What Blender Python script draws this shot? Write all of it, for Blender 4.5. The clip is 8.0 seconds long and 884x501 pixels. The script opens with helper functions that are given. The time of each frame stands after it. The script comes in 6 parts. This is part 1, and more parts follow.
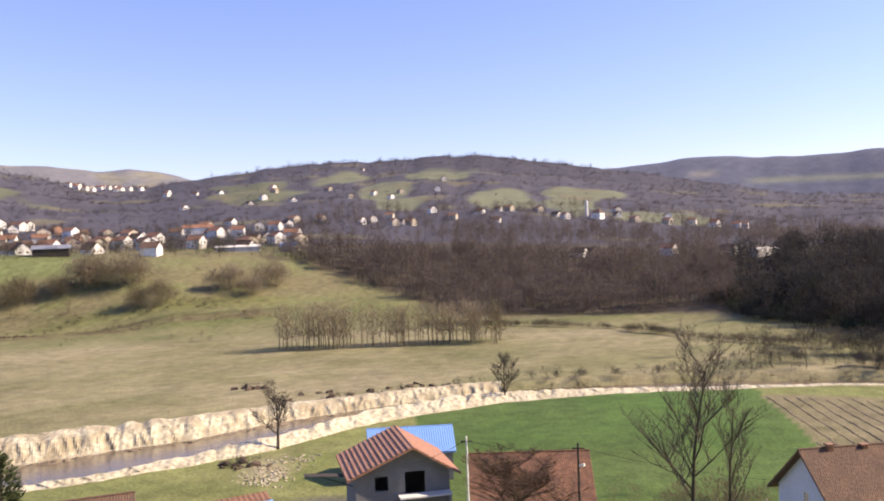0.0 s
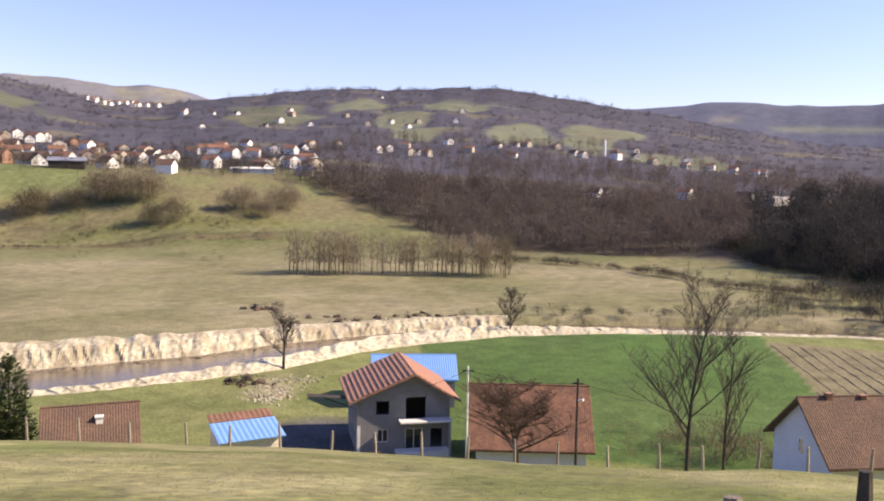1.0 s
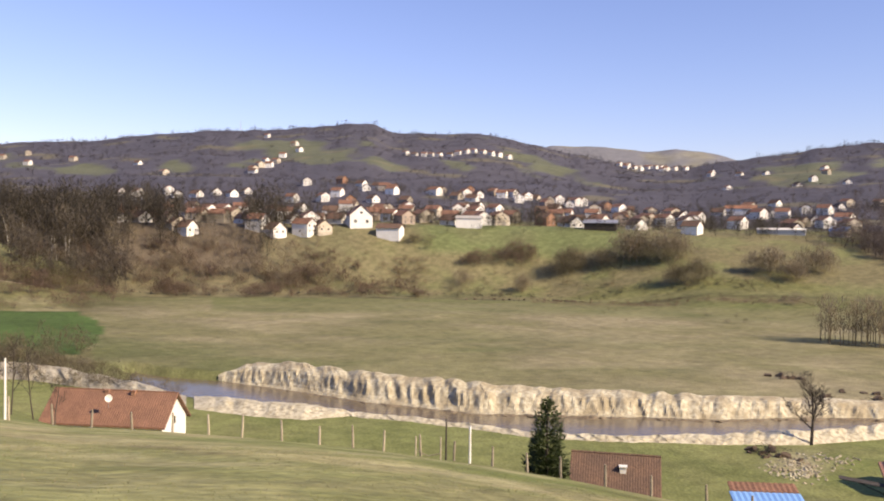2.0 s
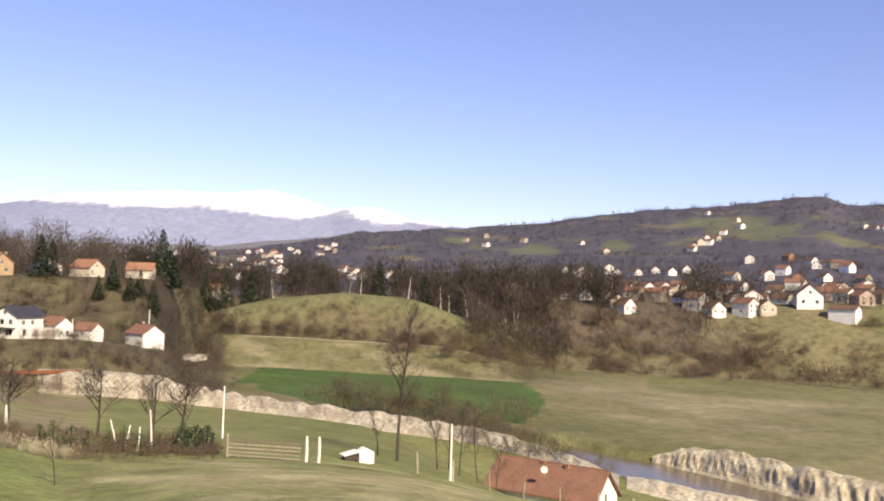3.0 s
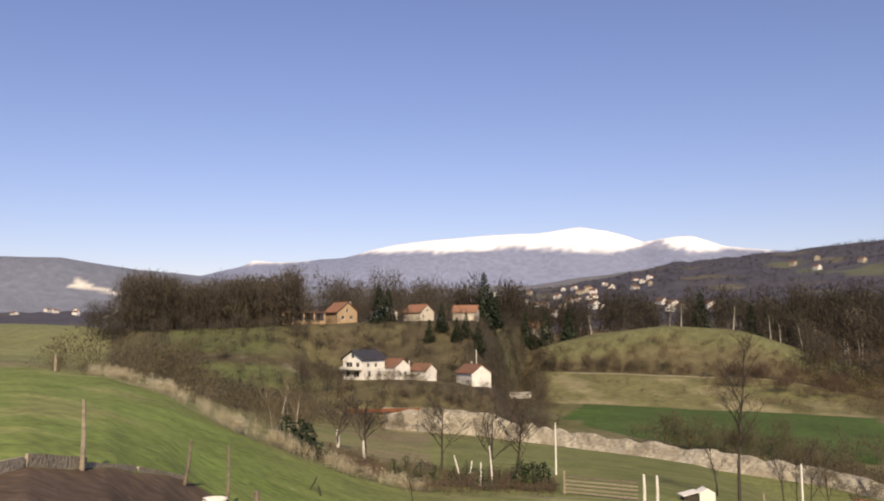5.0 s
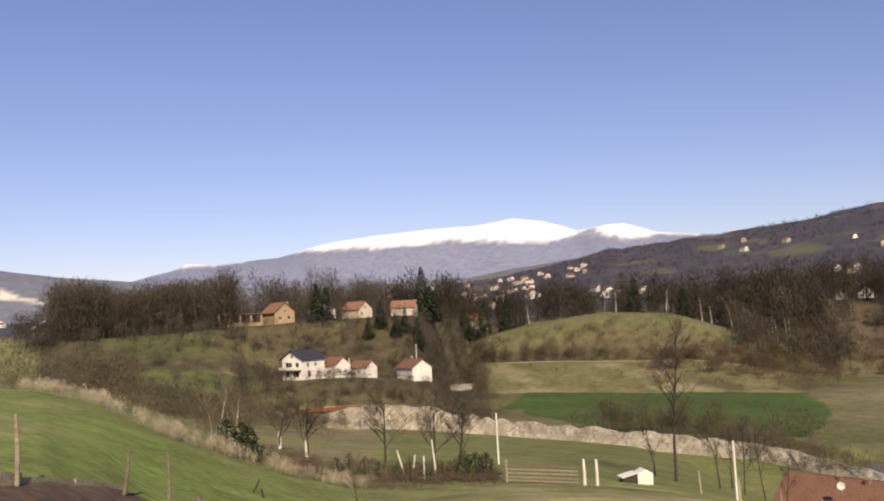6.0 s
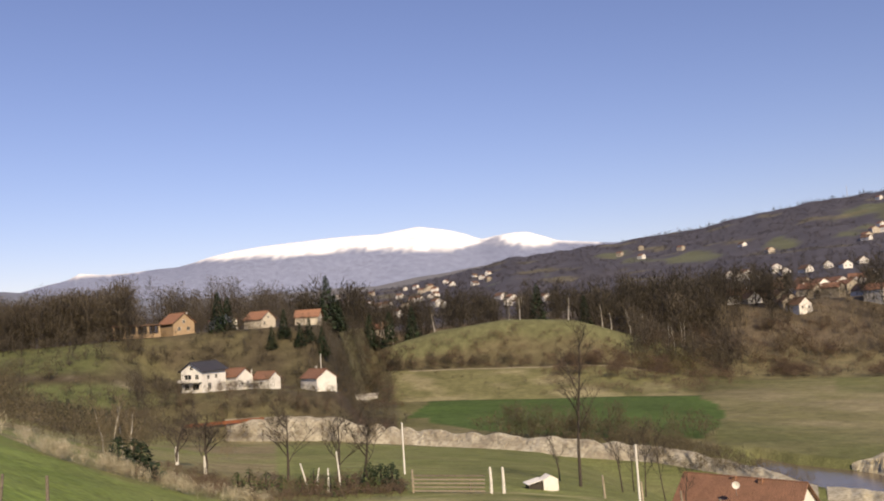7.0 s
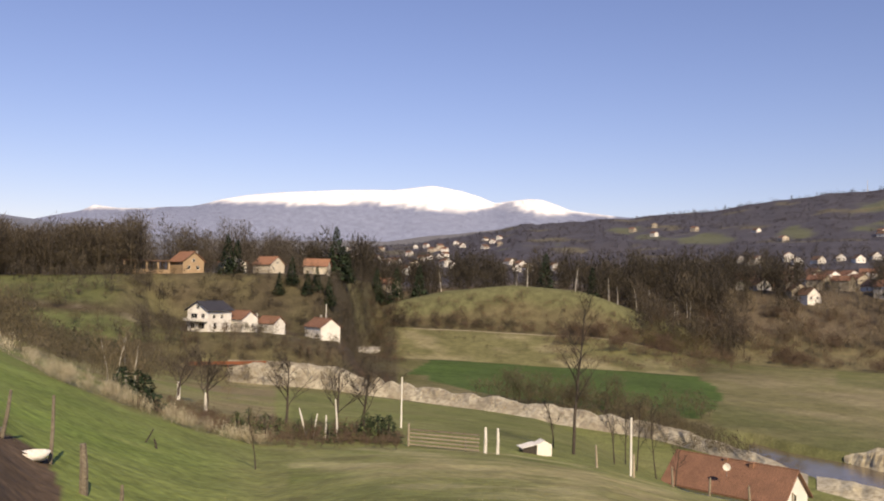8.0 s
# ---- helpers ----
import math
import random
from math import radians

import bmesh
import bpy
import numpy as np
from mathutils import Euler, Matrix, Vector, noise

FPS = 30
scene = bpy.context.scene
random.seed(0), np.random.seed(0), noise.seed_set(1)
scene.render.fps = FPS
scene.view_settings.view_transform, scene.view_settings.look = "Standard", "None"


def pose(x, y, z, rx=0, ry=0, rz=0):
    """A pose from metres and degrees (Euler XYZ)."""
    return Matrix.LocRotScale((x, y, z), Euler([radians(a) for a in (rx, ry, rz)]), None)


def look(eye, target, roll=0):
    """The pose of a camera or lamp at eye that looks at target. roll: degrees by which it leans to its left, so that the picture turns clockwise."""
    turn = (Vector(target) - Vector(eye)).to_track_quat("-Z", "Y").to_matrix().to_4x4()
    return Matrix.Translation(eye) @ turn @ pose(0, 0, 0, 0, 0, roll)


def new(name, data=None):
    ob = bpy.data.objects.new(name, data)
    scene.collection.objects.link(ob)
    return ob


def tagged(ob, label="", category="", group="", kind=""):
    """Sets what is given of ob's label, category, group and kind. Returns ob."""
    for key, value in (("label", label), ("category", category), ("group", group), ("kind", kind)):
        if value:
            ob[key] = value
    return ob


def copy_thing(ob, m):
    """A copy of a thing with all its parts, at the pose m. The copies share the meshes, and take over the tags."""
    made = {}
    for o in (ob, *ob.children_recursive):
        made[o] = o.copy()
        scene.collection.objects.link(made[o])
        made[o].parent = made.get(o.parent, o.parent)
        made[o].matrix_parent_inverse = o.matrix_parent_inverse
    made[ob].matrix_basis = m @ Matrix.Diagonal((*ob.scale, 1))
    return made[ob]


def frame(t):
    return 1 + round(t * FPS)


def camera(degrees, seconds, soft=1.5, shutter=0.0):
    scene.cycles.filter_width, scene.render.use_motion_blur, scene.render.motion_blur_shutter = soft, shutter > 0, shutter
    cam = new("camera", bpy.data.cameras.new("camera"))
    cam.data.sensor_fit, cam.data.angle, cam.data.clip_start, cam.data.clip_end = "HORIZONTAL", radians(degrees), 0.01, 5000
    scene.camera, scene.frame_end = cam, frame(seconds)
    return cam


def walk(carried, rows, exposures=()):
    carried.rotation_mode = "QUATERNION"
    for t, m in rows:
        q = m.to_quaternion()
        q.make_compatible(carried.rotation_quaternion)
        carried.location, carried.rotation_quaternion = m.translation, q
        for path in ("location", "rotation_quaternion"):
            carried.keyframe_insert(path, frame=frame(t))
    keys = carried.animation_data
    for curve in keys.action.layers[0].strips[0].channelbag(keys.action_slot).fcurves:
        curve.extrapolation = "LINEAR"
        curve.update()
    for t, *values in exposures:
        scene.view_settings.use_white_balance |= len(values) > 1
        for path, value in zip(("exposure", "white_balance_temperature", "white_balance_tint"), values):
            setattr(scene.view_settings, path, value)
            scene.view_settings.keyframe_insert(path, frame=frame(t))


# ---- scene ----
cam = camera(54.0, 8.0, soft=2.0)

# The camera is held in the hand and turned about; the world's origin lies where it is held. Rows: seconds, place, three angles.
TURNS = [
    (0.00, -0.13, 0.02, 0.18, 89.61, 2.10, -47.54), (0.50, -0.18, -0.15, -0.09, 88.85, -0.38, -44.08),
    (1.00, 0.22, 0.00, -0.12, 85.18, -0.92, -46.54), (1.20, 0.16, 0.03, -0.02, 84.68, 0.78, -46.48),
    (1.75, -0.06, -0.18, -0.11, 87.33, 0.37, -24.90), (2.30, -0.28, -0.39, -0.20, 89.74, -0.56, -3.70),
    (2.50, -0.11, -0.18, -0.28, 91.52, 0.32, 0.00), (2.70, 0.14, -0.00, -0.14, 91.09, -0.93, 4.94),
    (2.90, 0.40, 0.18, -0.01, 92.18, -1.49, 11.08), (3.00, 0.53, 0.27, 0.06, 93.17, -1.79, 15.43),
    (3.10, 0.43, 0.20, 0.05, 93.88, -1.77, 20.17), (3.30, 0.23, 0.06, 0.02, 94.62, -2.57, 28.29),
    (3.50, 0.04, -0.08, -0.00, 94.71, -2.16, 31.99), (4.00, -0.16, 0.02, 0.04, 96.48, -1.63, 32.03),
    (4.20, -0.19, 0.04, 0.07, 96.74, 0.13, 34.06), (4.75, -0.04, -0.08, 0.08, 95.74, 0.35, 36.18),
    (5.30, 0.12, -0.20, 0.09, 94.75, 0.41, 35.45), (5.50, 0.16, -0.31, 0.05, 94.53, 0.63, 34.57),
    (6.00, 0.29, -0.31, 0.11, 94.81, 2.99, 32.08), (6.50, 0.20, -0.01, 0.09, 94.71, 3.71, 30.13),
    (7.00, -0.15, 0.45, 0.09, 95.01, 3.66, 25.85), (7.50, -0.27, 0.54, 0.00, 94.49, 1.66, 24.45),
    (8.00, -0.19, 0.34, -0.03, 92.41, -1.16, 26.30)]
# the clip's camera closes its iris on the way from the sunny side to the snowy range
walk(cam, [(t, pose(*row)) for t, *row in TURNS],
     exposures=[(0.0, 0.84, 6650, 46), (1.2, 0.80, 6600, 46), (2.3, 0.48, 6800, 42), (3.0, 0.56, 6850, 42), (3.5, 0.04, 7100, 41), (4.2, -0.02, 7080, 41), (5.5, 0.0, 7080, 41), (8.0, 0.02, 7080, 41)])

# ---- light ----
SUN_AZ, SUN_EL = 136.0, 35.0
world = bpy.data.worlds.new("world")
scene.world = world
world.use_nodes = True
wn = world.node_tree.nodes
wl = world.node_tree.links
sky = wn.new("ShaderNodeTexSky")
sky.sky_type = 'NISHITA'
sky.sun_disc = False
sky.sun_elevation = radians(SUN_EL)
sky.sun_rotation = radians(SUN_AZ)
sky.altitude = 2300
sky.air_density = 1.6
sky.dust_density = 0.1
sky.ozone_density = 6.0
wn["Background"].inputs[1].default_value = 0.108
wl.new(sky.outputs[0], wn["Background"].inputs[0])
sun_data = bpy.data.lights.new("sun", 'SUN')
sun_data.energy = 5.0
sun_data.angle = radians(0.53)
sun_data.color = (1.0, 0.985, 0.6)
sun = new("sun", sun_data)
sa, se = radians(SUN_AZ), radians(SUN_EL)
sun.matrix_world = look((0, 0, 0), (-math.sin(sa) * math.cos(se), -math.cos(sa) * math.cos(se), -math.sin(se)))


# ---- materials ----
def mix_color(nt, a, b, fac):
    m = nt.nodes.new("ShaderNodeMix")
    m.data_type = 'RGBA'
    nt.links.new(fac, m.inputs[0])
    for sock, v in ((m.inputs[6], a), (m.inputs[7], b)):
        if isinstance(v, tuple):
            sock.default_value = (*v, 1)
        else:
            nt.links.new(v, sock)
    return m.outputs[2]


def noise_fac(nt, coord, scale, low=0.35, high=0.65, detail=3.0):
    n = nt.nodes.new("ShaderNodeTexNoise")
    n.inputs["Scale"].default_value = scale
    n.inputs["Detail"].default_value = detail
    nt.links.new(coord, n.inputs["Vector"])
    r = nt.nodes.new("ShaderNodeMapRange")
    r.inputs[1].default_value, r.inputs[2].default_value = low, high
    nt.links.new(n.outputs[0], r.inputs[0])
    return r.outputs[0]


def surface(name, color, second, rough=0.85, coarse=0.6, fine=9.0, third=None, bump=0.25, metal=0.0, island=0.0, per_object=0.0, spec=0.3):
    """Two colours mixed at a coarse scale, a third one as fine grain, and relief."""
    m = bpy.data.materials.new(name)
    m.use_nodes = True
    nt = m.node_tree
    b = nt.nodes["Principled BSDF"]
    co = nt.nodes.new("ShaderNodeTexCoord").outputs["Object"]
    f1 = noise_fac(nt, co, coarse)
    f2 = noise_fac(nt, co, fine, 0.4, 0.75)
    c = mix_color(nt, color, second, f1)
    c = mix_color(nt, c, third or tuple(v * 0.6 for v in color), f2)
    src = None
    if island:
        src = nt.nodes.new("ShaderNodeNewGeometry").outputs["Random Per Island"]
        amount = island
    elif per_object:
        src = nt.nodes.new("ShaderNodeObjectInfo").outputs["Random"]
        amount = per_object
    if src:
        h = nt.nodes.new("ShaderNodeHueSaturation")
        r = nt.nodes.new("ShaderNodeMapRange")
        r.inputs[3].default_value, r.inputs[4].default_value = 1 - amount, 1 + amount
        nt.links.new(src, r.inputs[0])
        nt.links.new(r.outputs[0], h.inputs["Value"])
        nt.links.new(c, h.inputs["Color"])
        c = h.outputs[0]
    nt.links.new(c, b.inputs["Base Color"])
    b.inputs["Roughness"].default_value = rough
    b.inputs["Metallic"].default_value = metal
    b.inputs["Specular IOR Level"].default_value = spec
    if bump:
        bu = nt.nodes.new("ShaderNodeBump")
        bu.inputs["Strength"].default_value = bump
        bu.inputs["Distance"].default_value = 0.05
        nt.links.new(f2, bu.inputs["Height"])
        nt.links.new(bu.outputs[0], b.inputs["Normal"])
    return m


def see_through(m, share=0.45):
    """Fine twigs let the light past them: part of it is scattered forward."""
    nt = m.node_tree
    b = nt.nodes["Principled BSDF"]
    t = nt.nodes.new("ShaderNodeBsdfTranslucent")
    nt.links.new(b.inputs["Base Color"].links[0].from_socket, t.inputs["Color"])
    mx = nt.nodes.new("ShaderNodeMixShader")
    mx.inputs[0].default_value = share
    nt.links.new(b.outputs[0], mx.inputs[1])
    nt.links.new(t.outputs[0], mx.inputs[2])
    nt.links.new(mx.outputs[0], nt.nodes["Material Output"].inputs[0])


M_PLASTER = surface("white_plaster", (0.80, 0.79, 0.75), (0.70, 0.68, 0.64), 0.9, 0.4, 5, (0.62, 0.6, 0.56), 0.1)
M_PLASTER_COOL = surface("cool_white_plaster", (0.66, 0.70, 0.76), (0.60, 0.64, 0.70), 0.9, 0.4, 5, (0.52, 0.55, 0.6), 0.1)
M_CREAM = surface("cream_plaster", (0.66, 0.60, 0.50), (0.58, 0.52, 0.42), 0.9, 0.4, 5, None, 0.1)
M_OCHRE = surface("ochre_plaster", (0.46, 0.33, 0.21), (0.40, 0.285, 0.18), 0.9, 0.4, 5, None, 0.1)
M_ROSE = surface("rose_plaster", (0.42, 0.34, 0.28), (0.37, 0.29, 0.24), 0.9, 0.4, 5, None, 0.1)
M_PLASTER_TOWN = surface("aged_white_plaster", (0.76, 0.75, 0.71), (0.68, 0.66, 0.62), 0.9, 0.4, 5, (0.58, 0.56, 0.52), 0.1, per_object=0.2)
M_CREAM_TOWN = surface("aged_cream_plaster", (0.46, 0.41, 0.33), (0.40, 0.35, 0.28), 0.9, 0.4, 5, None, 0.1, per_object=0.3)
M_GREYWALL = surface("grey_block_wall", (0.26, 0.255, 0.25), (0.21, 0.207, 0.2), 0.95, 0.8, 6, (0.20, 0.20, 0.20), 0.3)
M_CONCRETE = surface("concrete", (0.42, 0.40, 0.37), (0.35, 0.33, 0.30), 0.9, 0.5, 7, (0.27, 0.26, 0.24), 0.2)
M_TILE = surface("clay_roof_tile", (0.27, 0.14, 0.09), (0.205, 0.108, 0.07), 0.75, 0.5, 6, (0.12, 0.062, 0.042), 0.3)
M_TILE_NEW = surface("new_red_roof_tile", (0.46, 0.235, 0.14), (0.39, 0.195, 0.115), 0.6, 0.5, 6, (0.17, 0.08, 0.055), 0.3)
M_TILE_PATCHY = surface("patched_clay_tile", (0.30, 0.145, 0.085), (0.165, 0.088, 0.06), 0.85, 1.1, 5, (0.12, 0.065, 0.046), 0.4)
M_TILE_OLD = surface("weathered_clay_tile", (0.175, 0.105, 0.07), (0.125, 0.08, 0.058), 0.85, 0.7, 5, (0.09, 0.056, 0.042), 0.4)
M_TILE_ORANGE = surface("orange_clay_tile", (0.32, 0.165, 0.10), (0.265, 0.14, 0.088), 0.75, 0.5, 6, (0.22, 0.1, 0.06), 0.3)
M_TILE_DARK = surface("dark_grey_roof_tile", (0.045, 0.045, 0.055), (0.06, 0.058, 0.065), 0.6, 0.5, 6, None, 0.2)
M_BLUE = surface("blue_sheet_metal", (0.15, 0.33, 0.66), (0.18, 0.37, 0.70), 0.45, 0.3, 8, (0.12, 0.27, 0.56), 0.05, spec=0.5)
M_WOOD = surface("grey_weathered_wood", (0.27, 0.235, 0.175), (0.21, 0.18, 0.14), 0.9, 1.5, 14, (0.14, 0.11, 0.09), 0.4, per_object=0.3)
M_POSTWOOD = surface("pale_post_wood", (0.42, 0.36, 0.27), (0.33, 0.28, 0.21), 0.9, 1.5, 14, (0.2, 0.17, 0.13), 0.4, per_object=0.3)
M_DARKWOOD = surface("dark_tarred_wood", (0.05, 0.042, 0.036), (0.07, 0.06, 0.05), 0.85, 1.5, 10, None, 0.3)
M_WHITEPAINT = surface("white_paint", (0.8, 0.79, 0.76), (0.72, 0.7, 0.66), 0.7, 1.5, 12, (0.6, 0.58, 0.54), 0.1)
M_BRICK = surface("orange_block_wall", (0.29, 0.17, 0.115), (0.25, 0.15, 0.10), 0.9, 0.6, 6, (0.33, 0.15, 0.09), 0.3)
M_METAL = surface("grey_galvanised_metal", (0.5, 0.51, 0.52), (0.42, 0.43, 0.45), 0.45, 1, 12, None, 0.05, metal=0.6)
M_WIRE = surface("black_cable", (0.03, 0.03, 0.03), (0.04, 0.04, 0.04), 0.6, 1, 8, None, 0)
M_RUST = surface("rusty_metal", (0.24, 0.085, 0.04), (0.19, 0.07, 0.035), 0.9, 0.5, 6, None, 0.3)
M_BARK = surface("dark_bark", (0.075, 0.06, 0.05), (0.055, 0.045, 0.038), 0.95, 1.2, 10, None, 0.4)
M_TWIG_PALE = surface("pale_brown_twigs", (0.145, 0.117, 0.10), (0.12, 0.097, 0.085), 0.95, 0.05, 0.4, (0.10, 0.08, 0.072), 0, island=0.3)
# brown twigs tinted bluish for the haze on the far hills
M_TWIG_FAR = surface("hazed_far_twigs", (0.128, 0.118, 0.128), (0.108, 0.10, 0.11), 0.95, 0.02, 0.2, (0.085, 0.078, 0.088), 0, island=0.15)
M_TWIG_OLIVE = surface("olive_twigs", (0.20, 0.18, 0.085), (0.16, 0.145, 0.07), 0.95, 0.05, 0.4, (0.11, 0.10, 0.055), 0, island=0.4)
M_TWIG = surface("brown_twigs", (0.10, 0.086, 0.062), (0.082, 0.07, 0.052), 0.95, 0.02, 0.15, (0.05, 0.042, 0.034), 0, island=0.3)
M_TWIG_GREY = surface("grey_brown_twigs", (0.19, 0.16, 0.098), (0.155, 0.13, 0.08), 0.95, 0.05, 0.4, (0.115, 0.095, 0.062), 0, island=0.3)
M_TWIG_WEST = surface("dark_brown_twigs", (0.165, 0.138, 0.10), (0.125, 0.105, 0.08), 0.95, 0.03, 0.3, (0.085, 0.07, 0.055), 0, island=0.35)
M_TWIG_NEAR = surface("near_tree_twigs", (0.11, 0.09, 0.07), (0.085, 0.07, 0.056), 0.95, 0.3, 3, (0.06, 0.05, 0.042), 0.2)
# dark brush; on the shaded slope the shade is put into this colour
M_TWIG_DARK = surface("dark_and_shaded_twigs", (0.05, 0.046, 0.045), (0.04, 0.04, 0.038), 0.95, 0.05, 0.4, None, 0, island=0.3)
M_TWIG_RED = surface("reddish_twigs", (0.21, 0.145, 0.10), (0.175, 0.125, 0.088), 0.95, 0.05, 0.4, (0.10, 0.072, 0.052), 0, island=0.3)
M_BIRCH = surface("birch_bark", (0.6, 0.57, 0.5), (0.5, 0.47, 0.42), 0.9, 0.8, 6, (0.2, 0.18, 0.16), 0.2)
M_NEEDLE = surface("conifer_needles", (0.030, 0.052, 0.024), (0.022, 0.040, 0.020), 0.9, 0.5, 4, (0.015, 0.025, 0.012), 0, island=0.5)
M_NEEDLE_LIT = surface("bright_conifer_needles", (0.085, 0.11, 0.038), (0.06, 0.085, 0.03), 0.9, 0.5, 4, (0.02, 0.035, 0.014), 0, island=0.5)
M_LIMEWASH = surface("limewashed_bark", (0.75, 0.73, 0.68), (0.62, 0.6, 0.55), 0.9, 1, 8, None, 0.2)
M_TWIG_LIGHT = surface("light_brown_twigs", (0.30, 0.25, 0.165), (0.25, 0.205, 0.14), 0.95, 0.05, 0.4, (0.19, 0.155, 0.11), 0, island=0.3)
M_REED = surface("dry_reed", (0.72, 0.65, 0.48), (0.62, 0.55, 0.39), 0.95, 0.3, 3, (0.25, 0.2, 0.12), 0, island=0.4)
M_DRYGRASS = surface("dry_grass_blades", (0.40, 0.345, 0.20), (0.33, 0.285, 0.16), 0.95, 0.3, 3, (0.25, 0.2, 0.12), 0, island=0.3)
M_GRASS = surface("grass_blades", (0.23, 0.245, 0.09), (0.29, 0.28, 0.125), 0.9, 0.1, 1.5, (0.17, 0.2, 0.06), 0, island=0.25)
M_SAND = surface("pale_sandy_spoil", (0.56, 0.515, 0.39), (0.44, 0.40, 0.29), 0.95, 0.25, 1.4, (0.24, 0.205, 0.14), 0.8)
M_SANDFAR = surface("weathered_sandy_spoil", (0.50, 0.465, 0.35), (0.30, 0.255, 0.17), 0.95, 0.35, 1.6, (0.25, 0.21, 0.14), 1.0)
M_SANDWEST = surface("grey_brown_spoil", (0.42, 0.395, 0.315), (0.27, 0.243, 0.18), 0.95, 0.16, 1.1, (0.20, 0.165, 0.12), 1.0)
M_SANDDARK = surface("damp_bank_earth", (0.22, 0.175, 0.115), (0.16, 0.125, 0.085), 0.95, 0.25, 1.4, (0.09, 0.07, 0.05), 0.8)
M_SOIL = surface("brown_soil", (0.12, 0.085, 0.058), (0.095, 0.068, 0.048), 0.95, 0.4, 4, (0.06, 0.045, 0.033), 0.6)

for twigs in (M_TWIG_WEST, M_TWIG_PALE, M_TWIG_FAR, M_TWIG_OLIVE, M_TWIG, M_TWIG_GREY, M_TWIG_RED, M_TWIG_DARK, M_TWIG_LIGHT, M_REED, M_GRASS, M_DRYGRASS):
    see_through(twigs)


def glass_material():
    m = bpy.data.materials.new("window_glass")
    m.use_nodes = True
    b = m.node_tree.nodes["Principled BSDF"]
    b.inputs["Base Color"].default_value = (0.02, 0.022, 0.026, 1)
    b.inputs["Roughness"].default_value = 0.08
    return m


M_GLASS = glass_material()


def water_material():
    m = bpy.data.materials.new("muddy_river_water")
    m.use_nodes = True
    nt = m.node_tree
    b = nt.nodes["Principled BSDF"]
    co = nt.nodes.new("ShaderNodeTexCoord").outputs["Object"]
    f1 = noise_fac(nt, co, 0.05)
    c = mix_color(nt, (0.15, 0.115, 0.075), (0.12, 0.095, 0.065), f1)
    nt.links.new(c, b.inputs["Base Color"])
    b.inputs["Roughness"].default_value = 0.18
    f2 = noise_fac(nt, co, 1.6, 0.3, 0.7)
    bu = nt.nodes.new("ShaderNodeBump")
    bu.inputs["Strength"].default_value = 0.25
    bu.inputs["Distance"].default_value = 0.08
    nt.links.new(f2, bu.inputs["Height"])
    nt.links.new(bu.outputs[0], b.inputs["Normal"])
    return m


M_WATER = water_material()


def land_material():
    """Land cover comes from the sheet's own colour layer; grain at three scales."""
    m = bpy.data.materials.new("land_cover")
    m.use_nodes = True
    nt = m.node_tree
    b = nt.nodes["Principled BSDF"]
    at = nt.nodes.new("ShaderNodeAttribute")
    at.attribute_name = "cover"
    co = nt.nodes.new("ShaderNodeTexCoord").outputs["Object"]
    c = at.outputs["Color"]
    for scale, low, high, dark, light in ((0.035, 0.3, 0.7, 0.86, 1.12), (0.35, 0.3, 0.7, 0.76, 1.2), (2.8, 0.3, 0.7, 0.74, 1.2)):
        f = noise_fac(nt, co, scale, low, high, 4)
        r = nt.nodes.new("ShaderNodeMapRange")
        r.inputs[3].default_value, r.inputs[4].default_value = dark, light
        nt.links.new(f, r.inputs[0])
        h = nt.nodes.new("ShaderNodeHueSaturation")
        nt.links.new(r.outputs[0], h.inputs["Value"])
        nt.links.new(c, h.inputs["Color"])
        c = h.outputs[0]
    nt.links.new(c, b.inputs["Base Color"])
    b.inputs["Roughness"].default_value = 0.95
    b.inputs["Specular IOR Level"].default_value = 0.15
    bu = nt.nodes.new("ShaderNodeBump")
    bu.inputs["Strength"].default_value = 0.5
    bu.inputs["Distance"].default_value = 0.15
    nt.links.new(noise_fac(nt, co, 1.3, 0.3, 0.7, 5), bu.inputs["Height"])
    nt.links.new(bu.outputs[0], b.inputs["Normal"])
    return m


M_LAND = land_material()


# ---- the lie of the land: heights by bearing (degrees, clockwise) and distance (metres) ----
def table(az, *pairs):
    return np.interp(az, [p[0] for p in pairs], [p[1] for p in pairs])


def ease(u):
    u = np.clip(u, 0, 1)
    return u * u * (3 - 2 * u)


def rise(r, a, b):
    return ease((r - a) / (b - a))


def edge_distance(az):
    return table(az, (-80, 80), (-62, 78), (-56, 66), (-50, 50), (-40, 50), (-28, 57), (-15, 62), (0, 60), (20, 53), (40, 50), (60, 48), (80, 45))


def edge_height(az):
    el = table(az, (-80, -1.6), (-61.5, -1.9), (-56.9, -2.7), (-53.6, -3.9), (-50.2, -5.9), (-46, -7.7), (-41.4, -9.5), (-37.7, -10.4), (-28, -10.4), (-22, -10.6),
               (-15.7, -11.3), (-10.6, -12.3), (-2.3, -13.3), (8.3, -14.5), (19, -15.8), (30.7, -17.2), (43.7, -18.2), (53, -18.6), (63, -18.2), (68.4, -17.5), (80, -17))
    return edge_distance(az) * np.tan(np.radians(el))


def smooth_noise(x, y, scale, seed=0.0):
    """Cheap waves for relief and patches, about -1 to 1."""
    x, y = x / scale + seed, y / scale - seed * 1.7
    return (np.sin(x * 1.3 + 1.7 * np.sin(y * 0.9 + seed)) + np.sin(y * 1.7 + 1.3 * np.sin(x * 1.1)) + np.sin((x + y) * 2.3 + np.sin(x * 2.1 - y))
            + 0.6 * np.sin(x * 4.1 - y * 3.3 + np.sin(y * 3.7))) / 3.2


